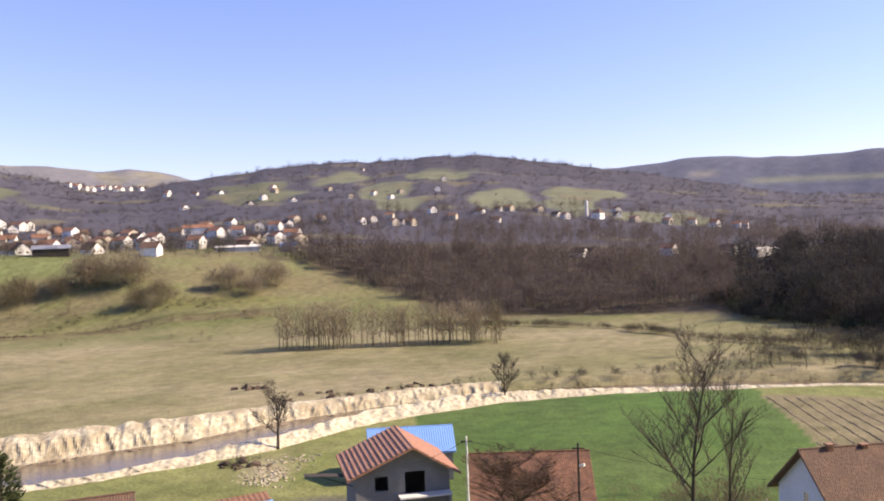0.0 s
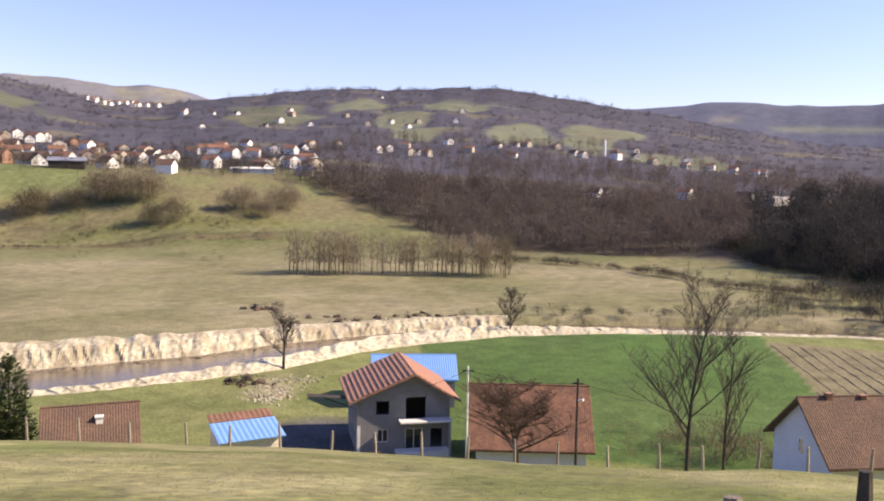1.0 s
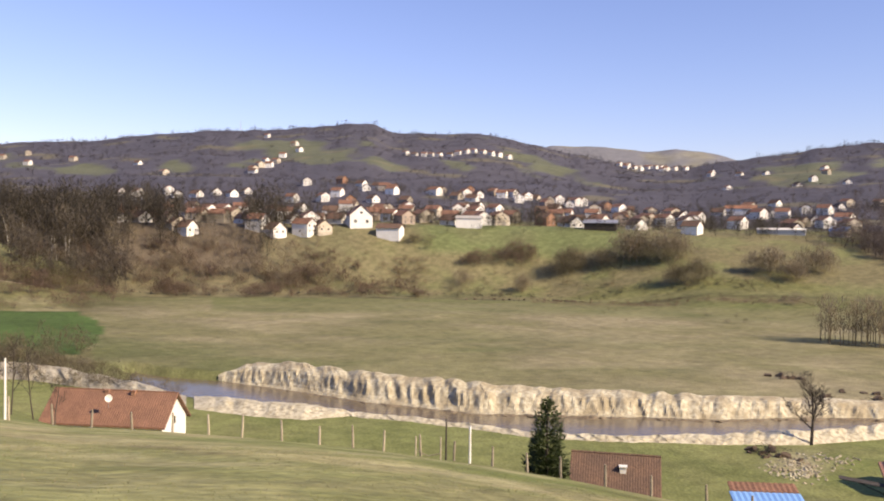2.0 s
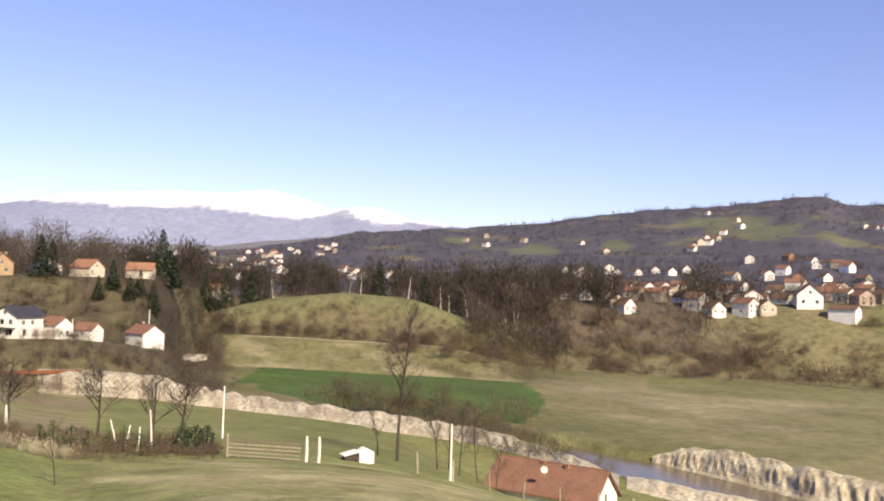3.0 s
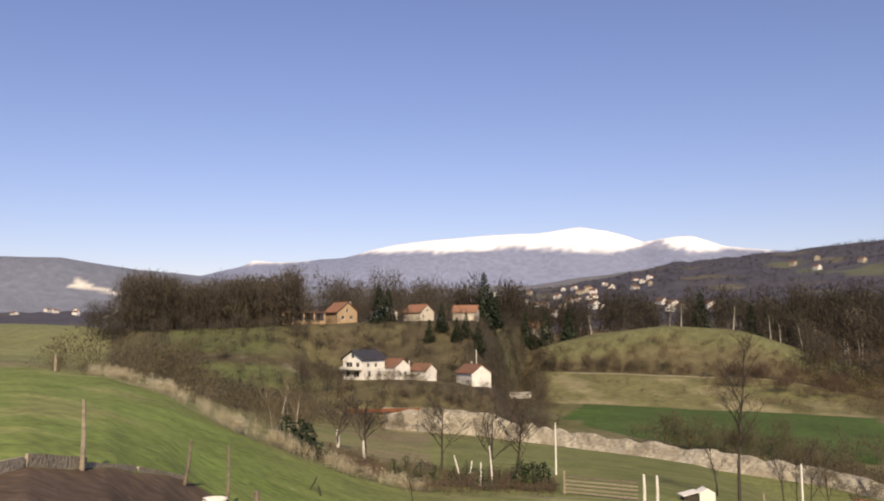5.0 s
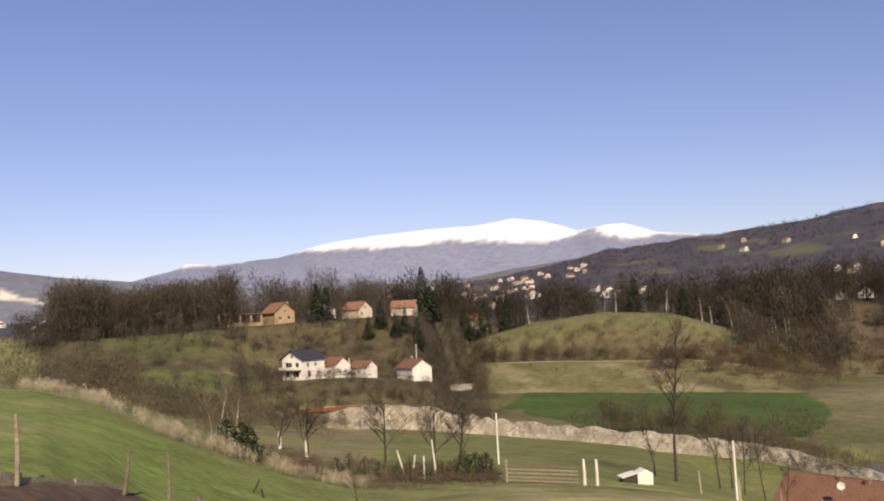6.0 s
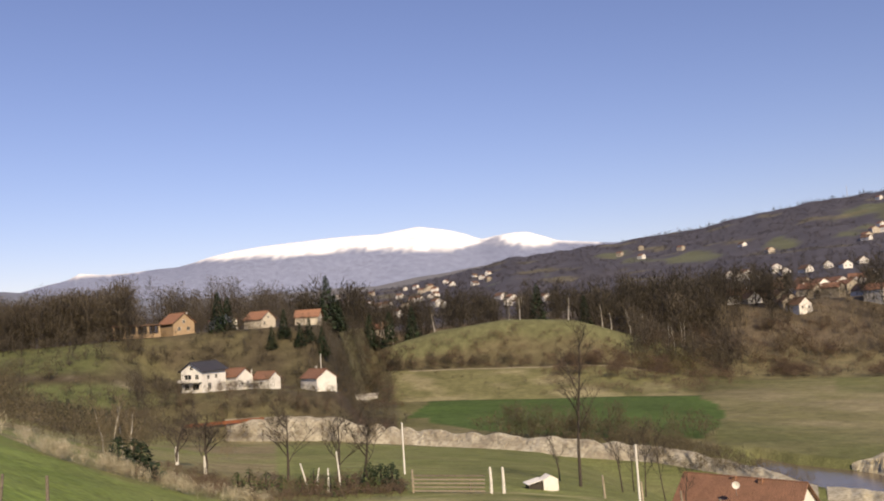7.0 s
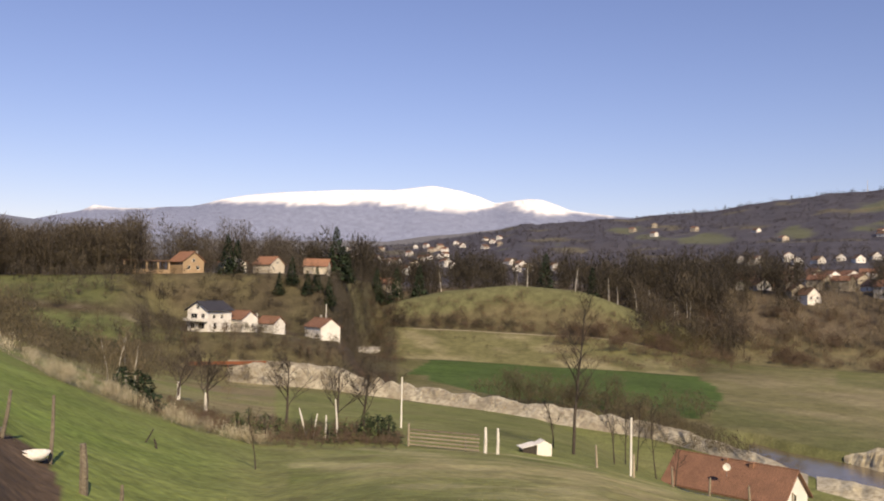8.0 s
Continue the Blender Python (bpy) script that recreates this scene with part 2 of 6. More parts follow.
NEAR_WATER = ((-80, 420), (-38, 330), (-20, 238), (-10, 190), (-4.5, 162), (0.7, 152), (8, 142), (18.9, 130), (25.6, 130), (30.8, 134), (36, 141), (43, 158), (51, 171), (60, 178), (72, 188), (80, 195))
FAR_WATER = ((-80, 440), (-38, 345), (-20, 252), (-10, 205), (-4.5, 183), (0, 174), (8.1, 154), (15.4, 145), (22.3, 146), (30.8, 150), (36.6, 159), (41, 165), (45.6, 172), (51, 180), (60, 187), (72, 196), (80, 203))
WATER_Z = -31.5


def near_water(az):
    return table(az, *NEAR_WATER)


def far_water(az):
    return table(az, *FAR_WATER)


def mound_span(az):
    return rise(az, -31, -29.8) * (1 - rise(az, -17, -6.5))


def ground(az, r):
    az, r = np.asarray(az, float), np.asarray(r, float)
    x, y = r * np.sin(np.radians(az)), r * np.cos(np.radians(az))
    rc, zc = edge_distance(az), edge_height(az)
    p = table(az, (-80, 0.2), (-50, 0.22), (-41, 0.6), (-30, 0.95), (-15, 1.06), (0, 1.1), (80, 1.15))
    z = -1.7 + (zc + 1.7) * np.clip(r / rc, 0, 1) ** p * (1 + (rise(r, 0, 16) - 1) * (1 - rise(az, -60, 20)))
    # down from the edge of the slope to the valley floor
    rv = table(az, (-80, 120), (-62, 150), (-55, 170), (-48, 190), (-40, 200), (-30, 205), (-20, 190), (-12, 140), (-5, 112), (0, 106), (10, 95), (20, 86), (80, 86))
    zv = table(az, (-80, -3), (-62, -6), (-55, -9), (-48, -17), (-40, -22.5), (-30, -26), (-20, -28), (-10, -29.5), (0, -30), (80, -30))
    z = z + (zv - zc) * np.where(r > rc, np.clip((r - rc) / (rv - rc), 0, 1), 0)
    # up to the terrace where the town stands
    rt = table(az, (-80, 300), (-62, 230), (-55, 205), (-48, 203), (-40, 203), (-36, 203), (-34.8, 206), (-33.8, 222), (-32.9, 256), (-31.9, 315), (-30.8, 368), (-29.4, 425), (-20, 428), (-15, 385), (-10, 372), (0, 385), (10, 400), (20, 400), (30, 345), (40, 330), (50, 330), (60, 300), (70, 250), (80, 240))
    rt2 = table(az, (-80, 420), (-62, 420), (-55, 300), (-48, 288), (-40, 295), (-36, 298), (-34.8, 300), (-33.8, 315), (-32.9, 345), (-31.9, 395), (-30.8, 432), (-29.4, 465), (-20, 470), (-15, 470), (-10, 475), (20, 485), (30, 485), (40, 520), (50, 560), (60, 560), (80, 520))
    zt = table(az, (-80, 4.5), (-62, 4.5), (-55, 1), (-46, 2), (-40, 3.4), (-34, 3.6), (-30, 0.8), (-20, 1), (0, 2), (10, 3), (20, 3), (30, 1), (40, 0), (50, -2), (60, -8), (80, -10))
    z = z + (zt - zv) * rise(r, rt, rt2)
    # the shelf on which the white houses stand
    shelf = rise(az, -47, -43) * (1 - rise(az, -33.2, -31.0)) * rise(r, 204, 237) * (1 - rise(r, 262, 290))
    z = z + (table(az, (-43, -12.9), (-39, -13.2), (-37, -13.7), (-34, -15.7), (-31, -16)) - z) * shelf
    # round mound on the far side of the fields
    span = mound_span(az)
    z = z + 8.5 * span * np.clip((r - 318) / 56, 0, 1) * (1 - rise(r, 376, 408))
    ztop = table(az, (-34, -16), (-30.6, -9.5), (-26, -1.8), (-21.6, 1.6), (-17.3, -0.8), (-14.3, -5.7), (-11, -14), (-8, -20))
    z = z + (ztop - z) * span * rise(r, 377, 409) * (1 - 0.6 * rise(r, 414, 450))
    # hills behind the town
    e1 = table(az, (-80, 1.2), (-50, 1.4), (-40, 1.9), (-30, 2.7), (-25, 3.4), (-21, 4.2), (-15, 4.7), (-13, 4.93), (-10, 5.1), (-8, 5.35), (-5, 5.8), (-3, 6.05), (0.6, 6.3), (2.9, 6.4), (5.1, 6.69), (6.9, 6.9),
               (8.4, 6.84), (9.5, 6.41), (13.4, 6.3), (15.2, 6.47), (17.3, 6.0), (19.8, 5.5), (22, 5.0), (25, 4.4), (28, 4.2), (31, 4.6), (33.6, 4.91), (36.1, 5.27), (38.3, 5.5), (40.1, 5.65), (41.9, 5.57), (44.8, 5.67), (47.8, 5.82),
               (50, 5.81), (52.2, 5.53), (54.4, 5.22), (56.5, 4.83), (58.7, 4.5), (60.5, 4.2), (64, 3.5), (70, 2.3), (80, 1.8))
    e1 = e1 + 0.10 * smooth_noise(az * 9, 0 * az, 9, 31)
    z1 = 2000 * np.tan(np.radians(e1))
    z = z + (z1 - zt) * np.clip((r - 500) / 1500, 0, 1) ** 1.35
    e2 = table(az, (-80, 4.7), (-61.6, 4.55), (-59.8, 4.58), (-58, 4.28), (-55.4, 3.92), (-53.4, 3.75), (-51, 3.5), (-49, 3.2), (-40, 2.7), (-30, 3), (-20, 4.2), (-10, 4.4), (18, 5.2), (20, 5.6), (23.4, 5.55), (25.9, 5.2), (27.9, 5.42),
               (29.5, 5.25), (31.5, 4.65), (34, 4.4), (50, 4.0), (58, 4.45), (60.75, 4.57), (62.8, 4.84), (64.8, 4.97), (66.8, 4.82), (68.1, 4.63), (71.2, 4.61), (73.2, 4.66), (80, 5))
    e2 = e2 + 0.09 * smooth_noise(az * 9, 0 * az, 16, 35) * (az > -40)
    z2 = 2900 * np.tan(np.radians(e2))
    dip = np.minimum(z1, z2) * 0.8
    z = z + (dip - z1) * rise(r, 2030, 2400) + (z2 - dip) * rise(r, 2400, 2900)
    e3 = table(az, (-80, 3), (-53, 3.2), (-50.1, 3.95), (-49.1, 4.15), (-48.3, 4.58), (-47, 4.45), (-45.4, 4.5), (-43.9, 4.68), (-42.5, 4.76), (-41.6, 5.0), (-40.65, 5.3), (-39.1, 5.62), (-36.9, 5.9), (-33, 6.18), (-29.5, 6.32),
               (-27, 6.64), (-25.2, 6.33), (-23.9, 5.95), (-22.9, 5.53), (-22.1, 5.66), (-20.8, 5.82), (-19.8, 5.8), (-18.7, 5.42), (-17.9, 5.1), (-15.8, 4.86), (-14, 4.7), (-12, 4), (0, 3), (80, 3))
    z3 = 4500 * np.tan(np.radians(e3))
    dip = np.minimum(z2, z3) * 0.7
    z = z + (dip - z2) * rise(r, 2920, 3500) + (z3 - dip) * rise(r, 3500, 4500) ** 0.8
    # relief
    far = rise(r, 500, 900)
    z = z + far * smooth_noise(x, y, 110) * np.clip((1980 - r) / 500, 0.1, 1) * 6 + rise(r, 3600, 3900) * smooth_noise(x, y, 120, 3) * 8 * np.clip((4460 - r) / 600, 0, 1)
    z = z + rise(r, 6, 20) * smooth_noise(x, y, 5.5, 1) * 0.07 + rise(r, 60, 140) * (1 - far) * smooth_noise(x, y, 14, 2) * 0.18
    # the river's bed
    nw, fw = near_water(az), far_water(az)
    inside = rise(r, nw - 3, nw - 1) * (1 - rise(r, fw + 3.6, fw + 6.4))
    z = z + (np.minimum(z, WATER_Z - 1.0) - z) * inside * rise(az, -8, -6)
    return z


def gz(az, r):
    return float(ground(az, r))


def at(az, r, dz=0.0):
    return Vector((r * math.sin(radians(az)), r * math.cos(radians(az)), gz(az, r) + dz))


def spot(az, r, turn=0.0, dz=0.0):
    """The pose of a thing on the ground, its back away from the eye."""
    p = at(az, r, dz)
    return pose(p.x, p.y, p.z, 0, 0, -az + turn)


# ---- colours of the land ----
GREEN_NEAR, MEADOW, STRAW = np.array((0.205, 0.218, 0.082)), np.array((0.205, 0.195, 0.095)), np.array((0.31, 0.27, 0.165))
# hill green and wood have the blue of distance haze mixed in
CROP, HILLGREEN, HAZED_WOOD = np.array((0.072, 0.145, 0.033)), np.array((0.15, 0.162, 0.105)), np.array((0.076, 0.074, 0.092))
# the rock colour is bluish with painted distance haze
PLOUGH, BARE, HAZED_ROCK, SNOW = np.array((0.225, 0.195, 0.115)), np.array((0.15, 0.132, 0.078)), np.array((0.215, 0.25, 0.36)), np.array((0.9, 0.91, 0.93))


HILL_FIELDS = ((51.9, 1120, 2.6, 170), (56.2, 1110, 2.2, 330), (61.3, 900, 4.6, 105), (48.0, 1570, 3.4, 170), (60.1, 1750, 1.8, 110), (44.0, 1300, 2.2, 200), (45.2, 1080, 2.2, 110), (41.0, 1600, 2.4, 180), (58.6, 1330, 1.6, 90))


def hill_noise(az, r):
    """Patches that run up and down the slope, as the fields on the hills do."""
    return smooth_noise(np.asarray(az) * 26.0, np.asarray(r) * 0.32, 80, 9)


def hill_bias(az, r):
    """Where the hills lean to open fields (above 0) or to woods (below 0)."""
    west = table(r, (600, -0.9), (1120, -0.9), (1230, 0.15), (1700, 0.2), (1800, -0.2), (1990, -0.5))
    b = west + table(az, (-14, -0.8), (-4, -0.5), (3, -0.2), (14, -0.25), (18, -0.55), (22, -0.7), (31, -0.5), (36, -0.1), (80, -0.1))
    open_land = -1.0
    for a, q, da, dq in HILL_FIELDS:
        open_land = np.maximum(open_land, 1.0 - 1.3 * (((az - a) / da) ** 2 + ((r - q) / dq) ** 2))
    return b + (open_land - b) * rise(az, 36, 41)


def cover(az, r, z):
    x, y = r * np.sin(np.radians(az)), r * np.cos(np.radians(az))
    n1, n2, n3 = smooth_noise(x, y, 22, 1), smooth_noise(x, y, 70, 4), smooth_noise(x, y, 7, 6)

    def put(c, colour, mask):
        return c + (np.asarray(colour) - c) * np.clip(mask, 0, 1)[..., None]

    c = np.broadcast_to(GREEN_NEAR, x.shape + (3,)).copy()
    c = put(c, (0.34, 0.30, 0.155), 0.3 + 0.5 * n3 + 0.4 * n1)
    c = put(c, (0.13, 0.165, 0.045), np.clip(smooth_noise(x, y, 6.5, 19) + 0.1, 0, 1) * 0.9 * (az > -36))
    c = put(c, (0.12, 0.095, 0.05), np.clip(smooth_noise(x, y, 3.1, 17) - 0.45, 0, 1) * 0.9 * (az > -36))
    c = put(c, (0.165, 0.185, 0.06), np.clip(smooth_noise(x, y, 2.4, 43) * 1.5 - 0.1, 0, 0.5) * (r < 75))
    c = put(c, (0.37, 0.34, 0.18), np.clip(smooth_noise(x, y, 3.1, 47) * 1.5 - 0.35, 0, 0.55) * (r < 75) * (az > -36))
    rc = edge_distance(az)
    c = put(c, (0.145, 0.21, 0.048), rise(-az, 35, 42) * (0.7 + 0.3 * n3) * (r < rc * 1.05))
    c = put(c, (0.27, 0.26, 0.11), rise(-az, 35, 42) * (r < rc * 1.05) * np.clip(smooth_noise(x, y, 4.2, 41) * 1.5 - 0.5, 0, 0.6))
    # grass between the edge and the water, and the orchard
    c = put(c, (0.185, 0.21, 0.072), (r > rc) * (0.7 + 0.3 * n1))
    c = put(c, (0.24, 0.195, 0.115), (r > rc * 1.03) * (az < -37) * np.clip(0.55 + 0.6 * n1 + 0.4 * n3, 0, 0.95))
    # meadow over the river
    fw, nw = far_water(az), near_water(az)
    over = rise(r, fw, fw + 6) * (az > -14)
    c = put(c, MEADOW, over)
    band = smooth_noise(x * 0.35, y, 9, 21)
    c = put(c, STRAW, over * np.clip(0.5 * n2 + 0.45 * n1 + 0.1 * band + 0.35 * n3 + 0.15 + 0.25 * rise(az, 12, 24), 0, 0.85) * (r < 360))
    c = put(c, (0.11, 0.135, 0.045), over * np.clip(-n2 * 0.7 + 0.4 * n1 - 0.3 * band + 0.2 * n3, 0, 0.6))
    # green stripe before the houses at the foot of the terrace
    c = put(c, (0.14, 0.16, 0.06), rise(r, 300, 330) * (1 - rise(r, 372, 400)) * (az > -2) * (az < 60) * (0.5 + 0.3 * n1))
    c = put(c, BARE, rise(r, 372, 380) * (1 - rise(r, 392, 402)) * (az > -8) * (az < 19) * (0.5 + 0.5 * n3))
    c = put(c, (0.16, 0.125, 0.075), (1 - np.clip(np.abs(r - 372 - 4 * n1) / 7, 0, 1)) * (az > 19) * (az < 37) * np.clip(0.7 + 0.6 * n3, 0, 1))
    # valley floor to the west
    west = (az <= -9) & (r > 190)
    c = put(c, (0.17, 0.16, 0.075), west * 0.8)
    c = put(c, STRAW, west * (0.3 * n1 + 0.35 * n3 + 0.15) * (r < 400))
    # crop fields
    crop = (r < near_water(az) - 5) * (r > 92) * (az > 45.5) * (az < 76) * (r < table(az, (66.5, 200), (67.5, 170), (71.2, 124), (76, 90)))
    c = put(c, CROP, crop)
    c = put(c, (0.085, 0.125, 0.04), crop * (0.3 + 0.5 * n1))
    turn_crop = ((az + 9.8) / 1.3) ** 2 + ((r - 262) / 42) ** 2
    crop2 = ((az < -9.8) & (az > -27) & (np.abs(r - 262) < 56) & (r > table(az, (-28, 252), (-24, 228), (-17, 213), (-9, 213)))) | (turn_crop < 1)
    crop2 = crop2 & (r < 318) | ((az <= -20) & (az > -28.5 + (r - 262) * 0.03) & (r > 262) & (r < 318))
    c = put(c, CROP, crop2 * 0.9)
    c = put(c, (0.075, 0.12, 0.038), crop2 * (0.3 + 0.4 * n1))
    plough = (r >= table(az, (66.5, 200), (67.5, 170), (71.2, 124), (76, 90))) * (az > 66.5) * (r < 172) * (r > 90)
    c = put(c, PLOUGH, plough)
    c = put(c, (0.19, 0.175, 0.09), plough * np.clip(0.3 + 0.6 * n3, 0, 0.8))
    # trampled sandy ground by the river
    heap = np.exp(-(((az - 35.6) / 1.5) ** 2 + ((r - 122) / 7) ** 2))
    c = put(c, (0.36, 0.32, 0.20), heap * np.clip(0.6 + 1.3 * n3 + 0.8 * smooth_noise(x, y, 2.2, 8), 0, 1))
    # gravel yard beside the grey house, its colour darkened for the house's shadow
    c = put(c, (0.115, 0.11, 0.105), rise(az, 35.6, 36.2) * (1 - rise(az, 44, 45)) * rise(r, 78, 80) * (1 - rise(r, 103 + 2 * n3, 106 + 2 * n3)))
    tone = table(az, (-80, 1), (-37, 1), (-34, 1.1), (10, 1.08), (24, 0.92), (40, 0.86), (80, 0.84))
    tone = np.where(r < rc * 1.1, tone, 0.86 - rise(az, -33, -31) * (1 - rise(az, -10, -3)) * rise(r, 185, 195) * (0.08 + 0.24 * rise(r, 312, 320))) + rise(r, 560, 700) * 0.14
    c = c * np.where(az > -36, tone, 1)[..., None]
    # dirt yard close by
    yard = (az < -49.2) * (az > -79.5) * (r > 11) * (r < table(az, (-80, 15), (-61.3, 18.2), (-58.2, 20.0), (-55.5, 22.4), (-52.4, 25.9), (-50.8, 26.6), (-50.0, 25.5), (-49.2, 22)))
    c = put(c, (0.115, 0.08, 0.055), yard)
    # the slopes under the town and the wooded terrace
    slope = rise(r, 376, 392) * (1 - rise(r, 500, 540))
    c = put(c, (0.165, 0.148, 0.078), slope * (az > -14) * (az < 42))
    c = put(c, (0.155, 0.17, 0.07), slope * np.clip(0.2 + 0.9 * n1 + 0.5 * n3, 0, 0.8) * (az > -14) * (az < 42))
    # grass right under the town and below the big bushes
    c = put(c, (0.135, 0.165, 0.065), rise(r, 440, 450) * (1 - rise(r, 490, 500)) * rise(az, 10.5, 12.5) * (1 - rise(az, 25, 27)) * 0.85)
    c = put(c, (0.15, 0.155, 0.06), rise(r, 384, 390) * (1 - rise(r, 398 + 8 * n3, 408 + 8 * n3)) * rise(az, 20, 23) * (1 - rise(az, 36, 38)) * 0.8)
    c = put(c, (0.06, 0.05, 0.035), (1 - np.clip(np.abs(r - 378 - 3 * n1) / 2.5, 0, 1)) * (az > -6) * (az < 40) * np.clip(0.7 + n3, 0, 1))
    c = put(c, BARE, slope * np.clip(0.9 - rise(az, 0, 12) + 0.5 * n1, 0, 1) * (az > -14) * (az < 36))
    c = put(c, BARE, rise(r, 330, 345) * (az > 48) * (1 - rise(r, 560, 600)) * 0.85)
    edge = 350 + np.maximum(0, 50 - az) * 9 - np.maximum(0, az - 54) * 2.5
    c = put(c, (0.075, 0.062, 0.05), rise(r, edge - 4, edge + 8) * rise(az, 37, 40) * (1 - rise(r, 600, 640)) * 0.9)
    c = put(c, (0.098, 0.086, 0.05), rise(r, 205, 220) * (az < -29) * (1 - rise(r, 330, 360)) * (0.8 + 0.2 * n1))
    c = put(c, (0.07, 0.054, 0.038), (rise(r, 205, 220) * (az < -29) * (1 - rise(r, 330, 360))) * np.clip(0.4 + 0.7 * n1 + 0.5 * n3, 0, 0.95))
    c = put(c, (0.135, 0.165, 0.065), rise(az, -54, -51) * (1 - rise(az, -44, -42)) * rise(r, 222, 228) * (1 - rise(r, 238, 246)) * np.clip(0.6 + 0.6 * n1, 0, 0.9))
    c = put(c, (0.36, 0.33, 0.25), rise(az, -52, -50) * (1 - rise(az, -46, -45)) * np.clip(1 - np.abs(r - 243 - 5 * n1) / 2.5, 0, 1) * np.clip(0.2 + 1.6 * n3, 0, 0.9))
    c = put(c, (0.072, 0.06, 0.04), rise(r, 258, 266) * rise(az, -43, -41) * (1 - rise(az, -31.5, -30)) * (1 - rise(r, 330, 360)) * np.clip(0.75 + 0.4 * n3, 0, 1))
    c = put(c, (0.115, 0.092, 0.065), rise(r, 405, 425) * (1 - rise(r, 560, 620)) * (az < 1))
    c = put(c, (0.13, 0.17, 0.06), rise(r, 246, 254) * (1 - rise(r, 284, 292)) * rise(az, -55, -53) * (1 - rise(az, -48, -46)) * 0.5)
    c = put(c, (0.19, 0.2, 0.09), (az < -57) * rise(r, 200, 230) * (1 - rise(r, 420, 440)))
    mound = rise(az, -29.8, -28.8) * (1 - rise(az, -11, -9.5)) * (r > 318) * (r < 430)
    c = put(c, (0.10, 0.09, 0.052), rise(az, -32, -31.3) * (1 - rise(az, -29.4, -28.6)) * rise(r, 255, 275) * (r < 430))
    c = put(c, (0.18, 0.175, 0.08), mound * (1 - rise(r, 372, 378)) * (0.8 + 0.2 * n3))
    c = put(c, STRAW, mound * (1 - rise(r, 366, 372)) * np.clip(0.05 + 0.8 * n1 + 0.5 * n3, 0, 0.6))
    c = put(c, (0.12, 0.105, 0.06), mound * rise(r, 374, 378) * (r < 402))
    c = put(c, (0.122, 0.124, 0.062), mound * rise(r, 393 + 3 * n1, 399 + 3 * n1))
    c = put(c, (0.36, 0.31, 0.22), (az < -12) * (az > -28.2) * (np.abs(r - 374.5) < 2.2))
    # hills: woods and fields, the woods and greens tinted for haze
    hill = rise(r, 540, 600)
    c = put(c, HAZED_WOOD, hill)
    n5 = hill_noise(az, r) * (1 - 0.25 * rise(az, 36, 41)) + 0.35 * smooth_noise(az * 26, r * 0.32, 24, 14)
    c = put(c, HILLGREEN * (0.74 + 0.26 * rise(az, 34, 42))[..., None], hill * (1 - rise(r, 2050, 2300)) * np.clip((n5 + 0.25 * n2 + hill_bias(az, r)) * 4, 0, 1))
    c = put(c, (0.155, 0.14, 0.09), hill * (1 - rise(r, 2050, 2300)) * np.clip((smooth_noise(x, y, 60, 13) - 0.55) * 5, 0, 0.7))
    c = put(c, HAZED_WOOD * 0.85, rise(az, 44, 50) * (az < 66) * rise(r, 1540 + 60 * n2, 1660 + 60 * n2))
    # far ranges: grey-blue cover paints the haze of distance
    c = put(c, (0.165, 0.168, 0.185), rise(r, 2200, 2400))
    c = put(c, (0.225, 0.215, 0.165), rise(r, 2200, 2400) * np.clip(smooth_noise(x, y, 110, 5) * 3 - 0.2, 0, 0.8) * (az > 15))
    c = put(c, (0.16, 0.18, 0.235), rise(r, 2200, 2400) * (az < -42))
    el = np.degrees(np.arctan2(z, r))
    far = (r > 2380) * (r < 2950)
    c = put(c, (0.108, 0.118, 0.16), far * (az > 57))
    c = put(c, (0.22, 0.215, 0.2), far * np.exp(-(((az - 64.4) / 0.9) ** 4)) * np.clip(1 - np.abs(el - 3.85 - 0.1 * n2) * 3.2, 0, 1))
    c = put(c, (0.2, 0.215, 0.175), far * rise(az, 66.5, 68) * np.clip(1.2 - np.abs(el - 3.25 + (az - 68) * 0.02) * 4.5, 0, 0.9))
    hi = table(az, (-59.5, 2.7), (-58.9, 3.4), (-58.2, 3.0), (-57.2, 2.72), (-56, 2.45))
    lo = table(az, (-59.5, 2.7), (-58.6, 2.72), (-57.6, 2.52), (-56, 2.3))
    c = put(c, (0.62, 0.6, 0.55), (r > 2380) * (r < 2920) * (az > -59.5) * (az < -56) * np.clip((hi - el) * 14, 0, 1) * np.clip((el - lo) * 14, 0, 1))
    # mountain flanks get the haze blue as their colour
    c = put(c, HAZED_ROCK, rise(r, 3200, 3400))
    el = np.degrees(np.arctan2(z, r))
    line = table(az, (-52, 3.9), (-50, 4.0), (-48.3, 4.3), (-46, 4.35), (-44, 4.66), (-42, 4.95), (-40, 5.05), (-36.5, 5.12), (-34, 5.1), (-31.7, 5.35), (-29, 5.22), (-27.2, 5.05), (-25, 4.95), (-23.2, 5.1), (-20.4, 4.95), (-19.7, 4.75), (-18, 4.85), (-15, 4.7), (-12, 4.7))
    line = line + 0.09 * smooth_noise(az * 10, r * 0.01, 6, 2) + 0.07 * smooth_noise(az * 40, r * 0.02, 5, 5)
    crag = np.clip((5.82 - np.where(az < -21.9, (-21.9 - az) * 0.36, (az + 21.9) * 0.8) + 0.1 * n1 - el) * 7, 0, 1) * rise(az, -24.6, -23.6)
    snow = (r > 3650) * np.clip((el - line) * 5, 0, 1) * (1 - 0.85 * crag)
    c = put(c, SNOW, snow)
    return c


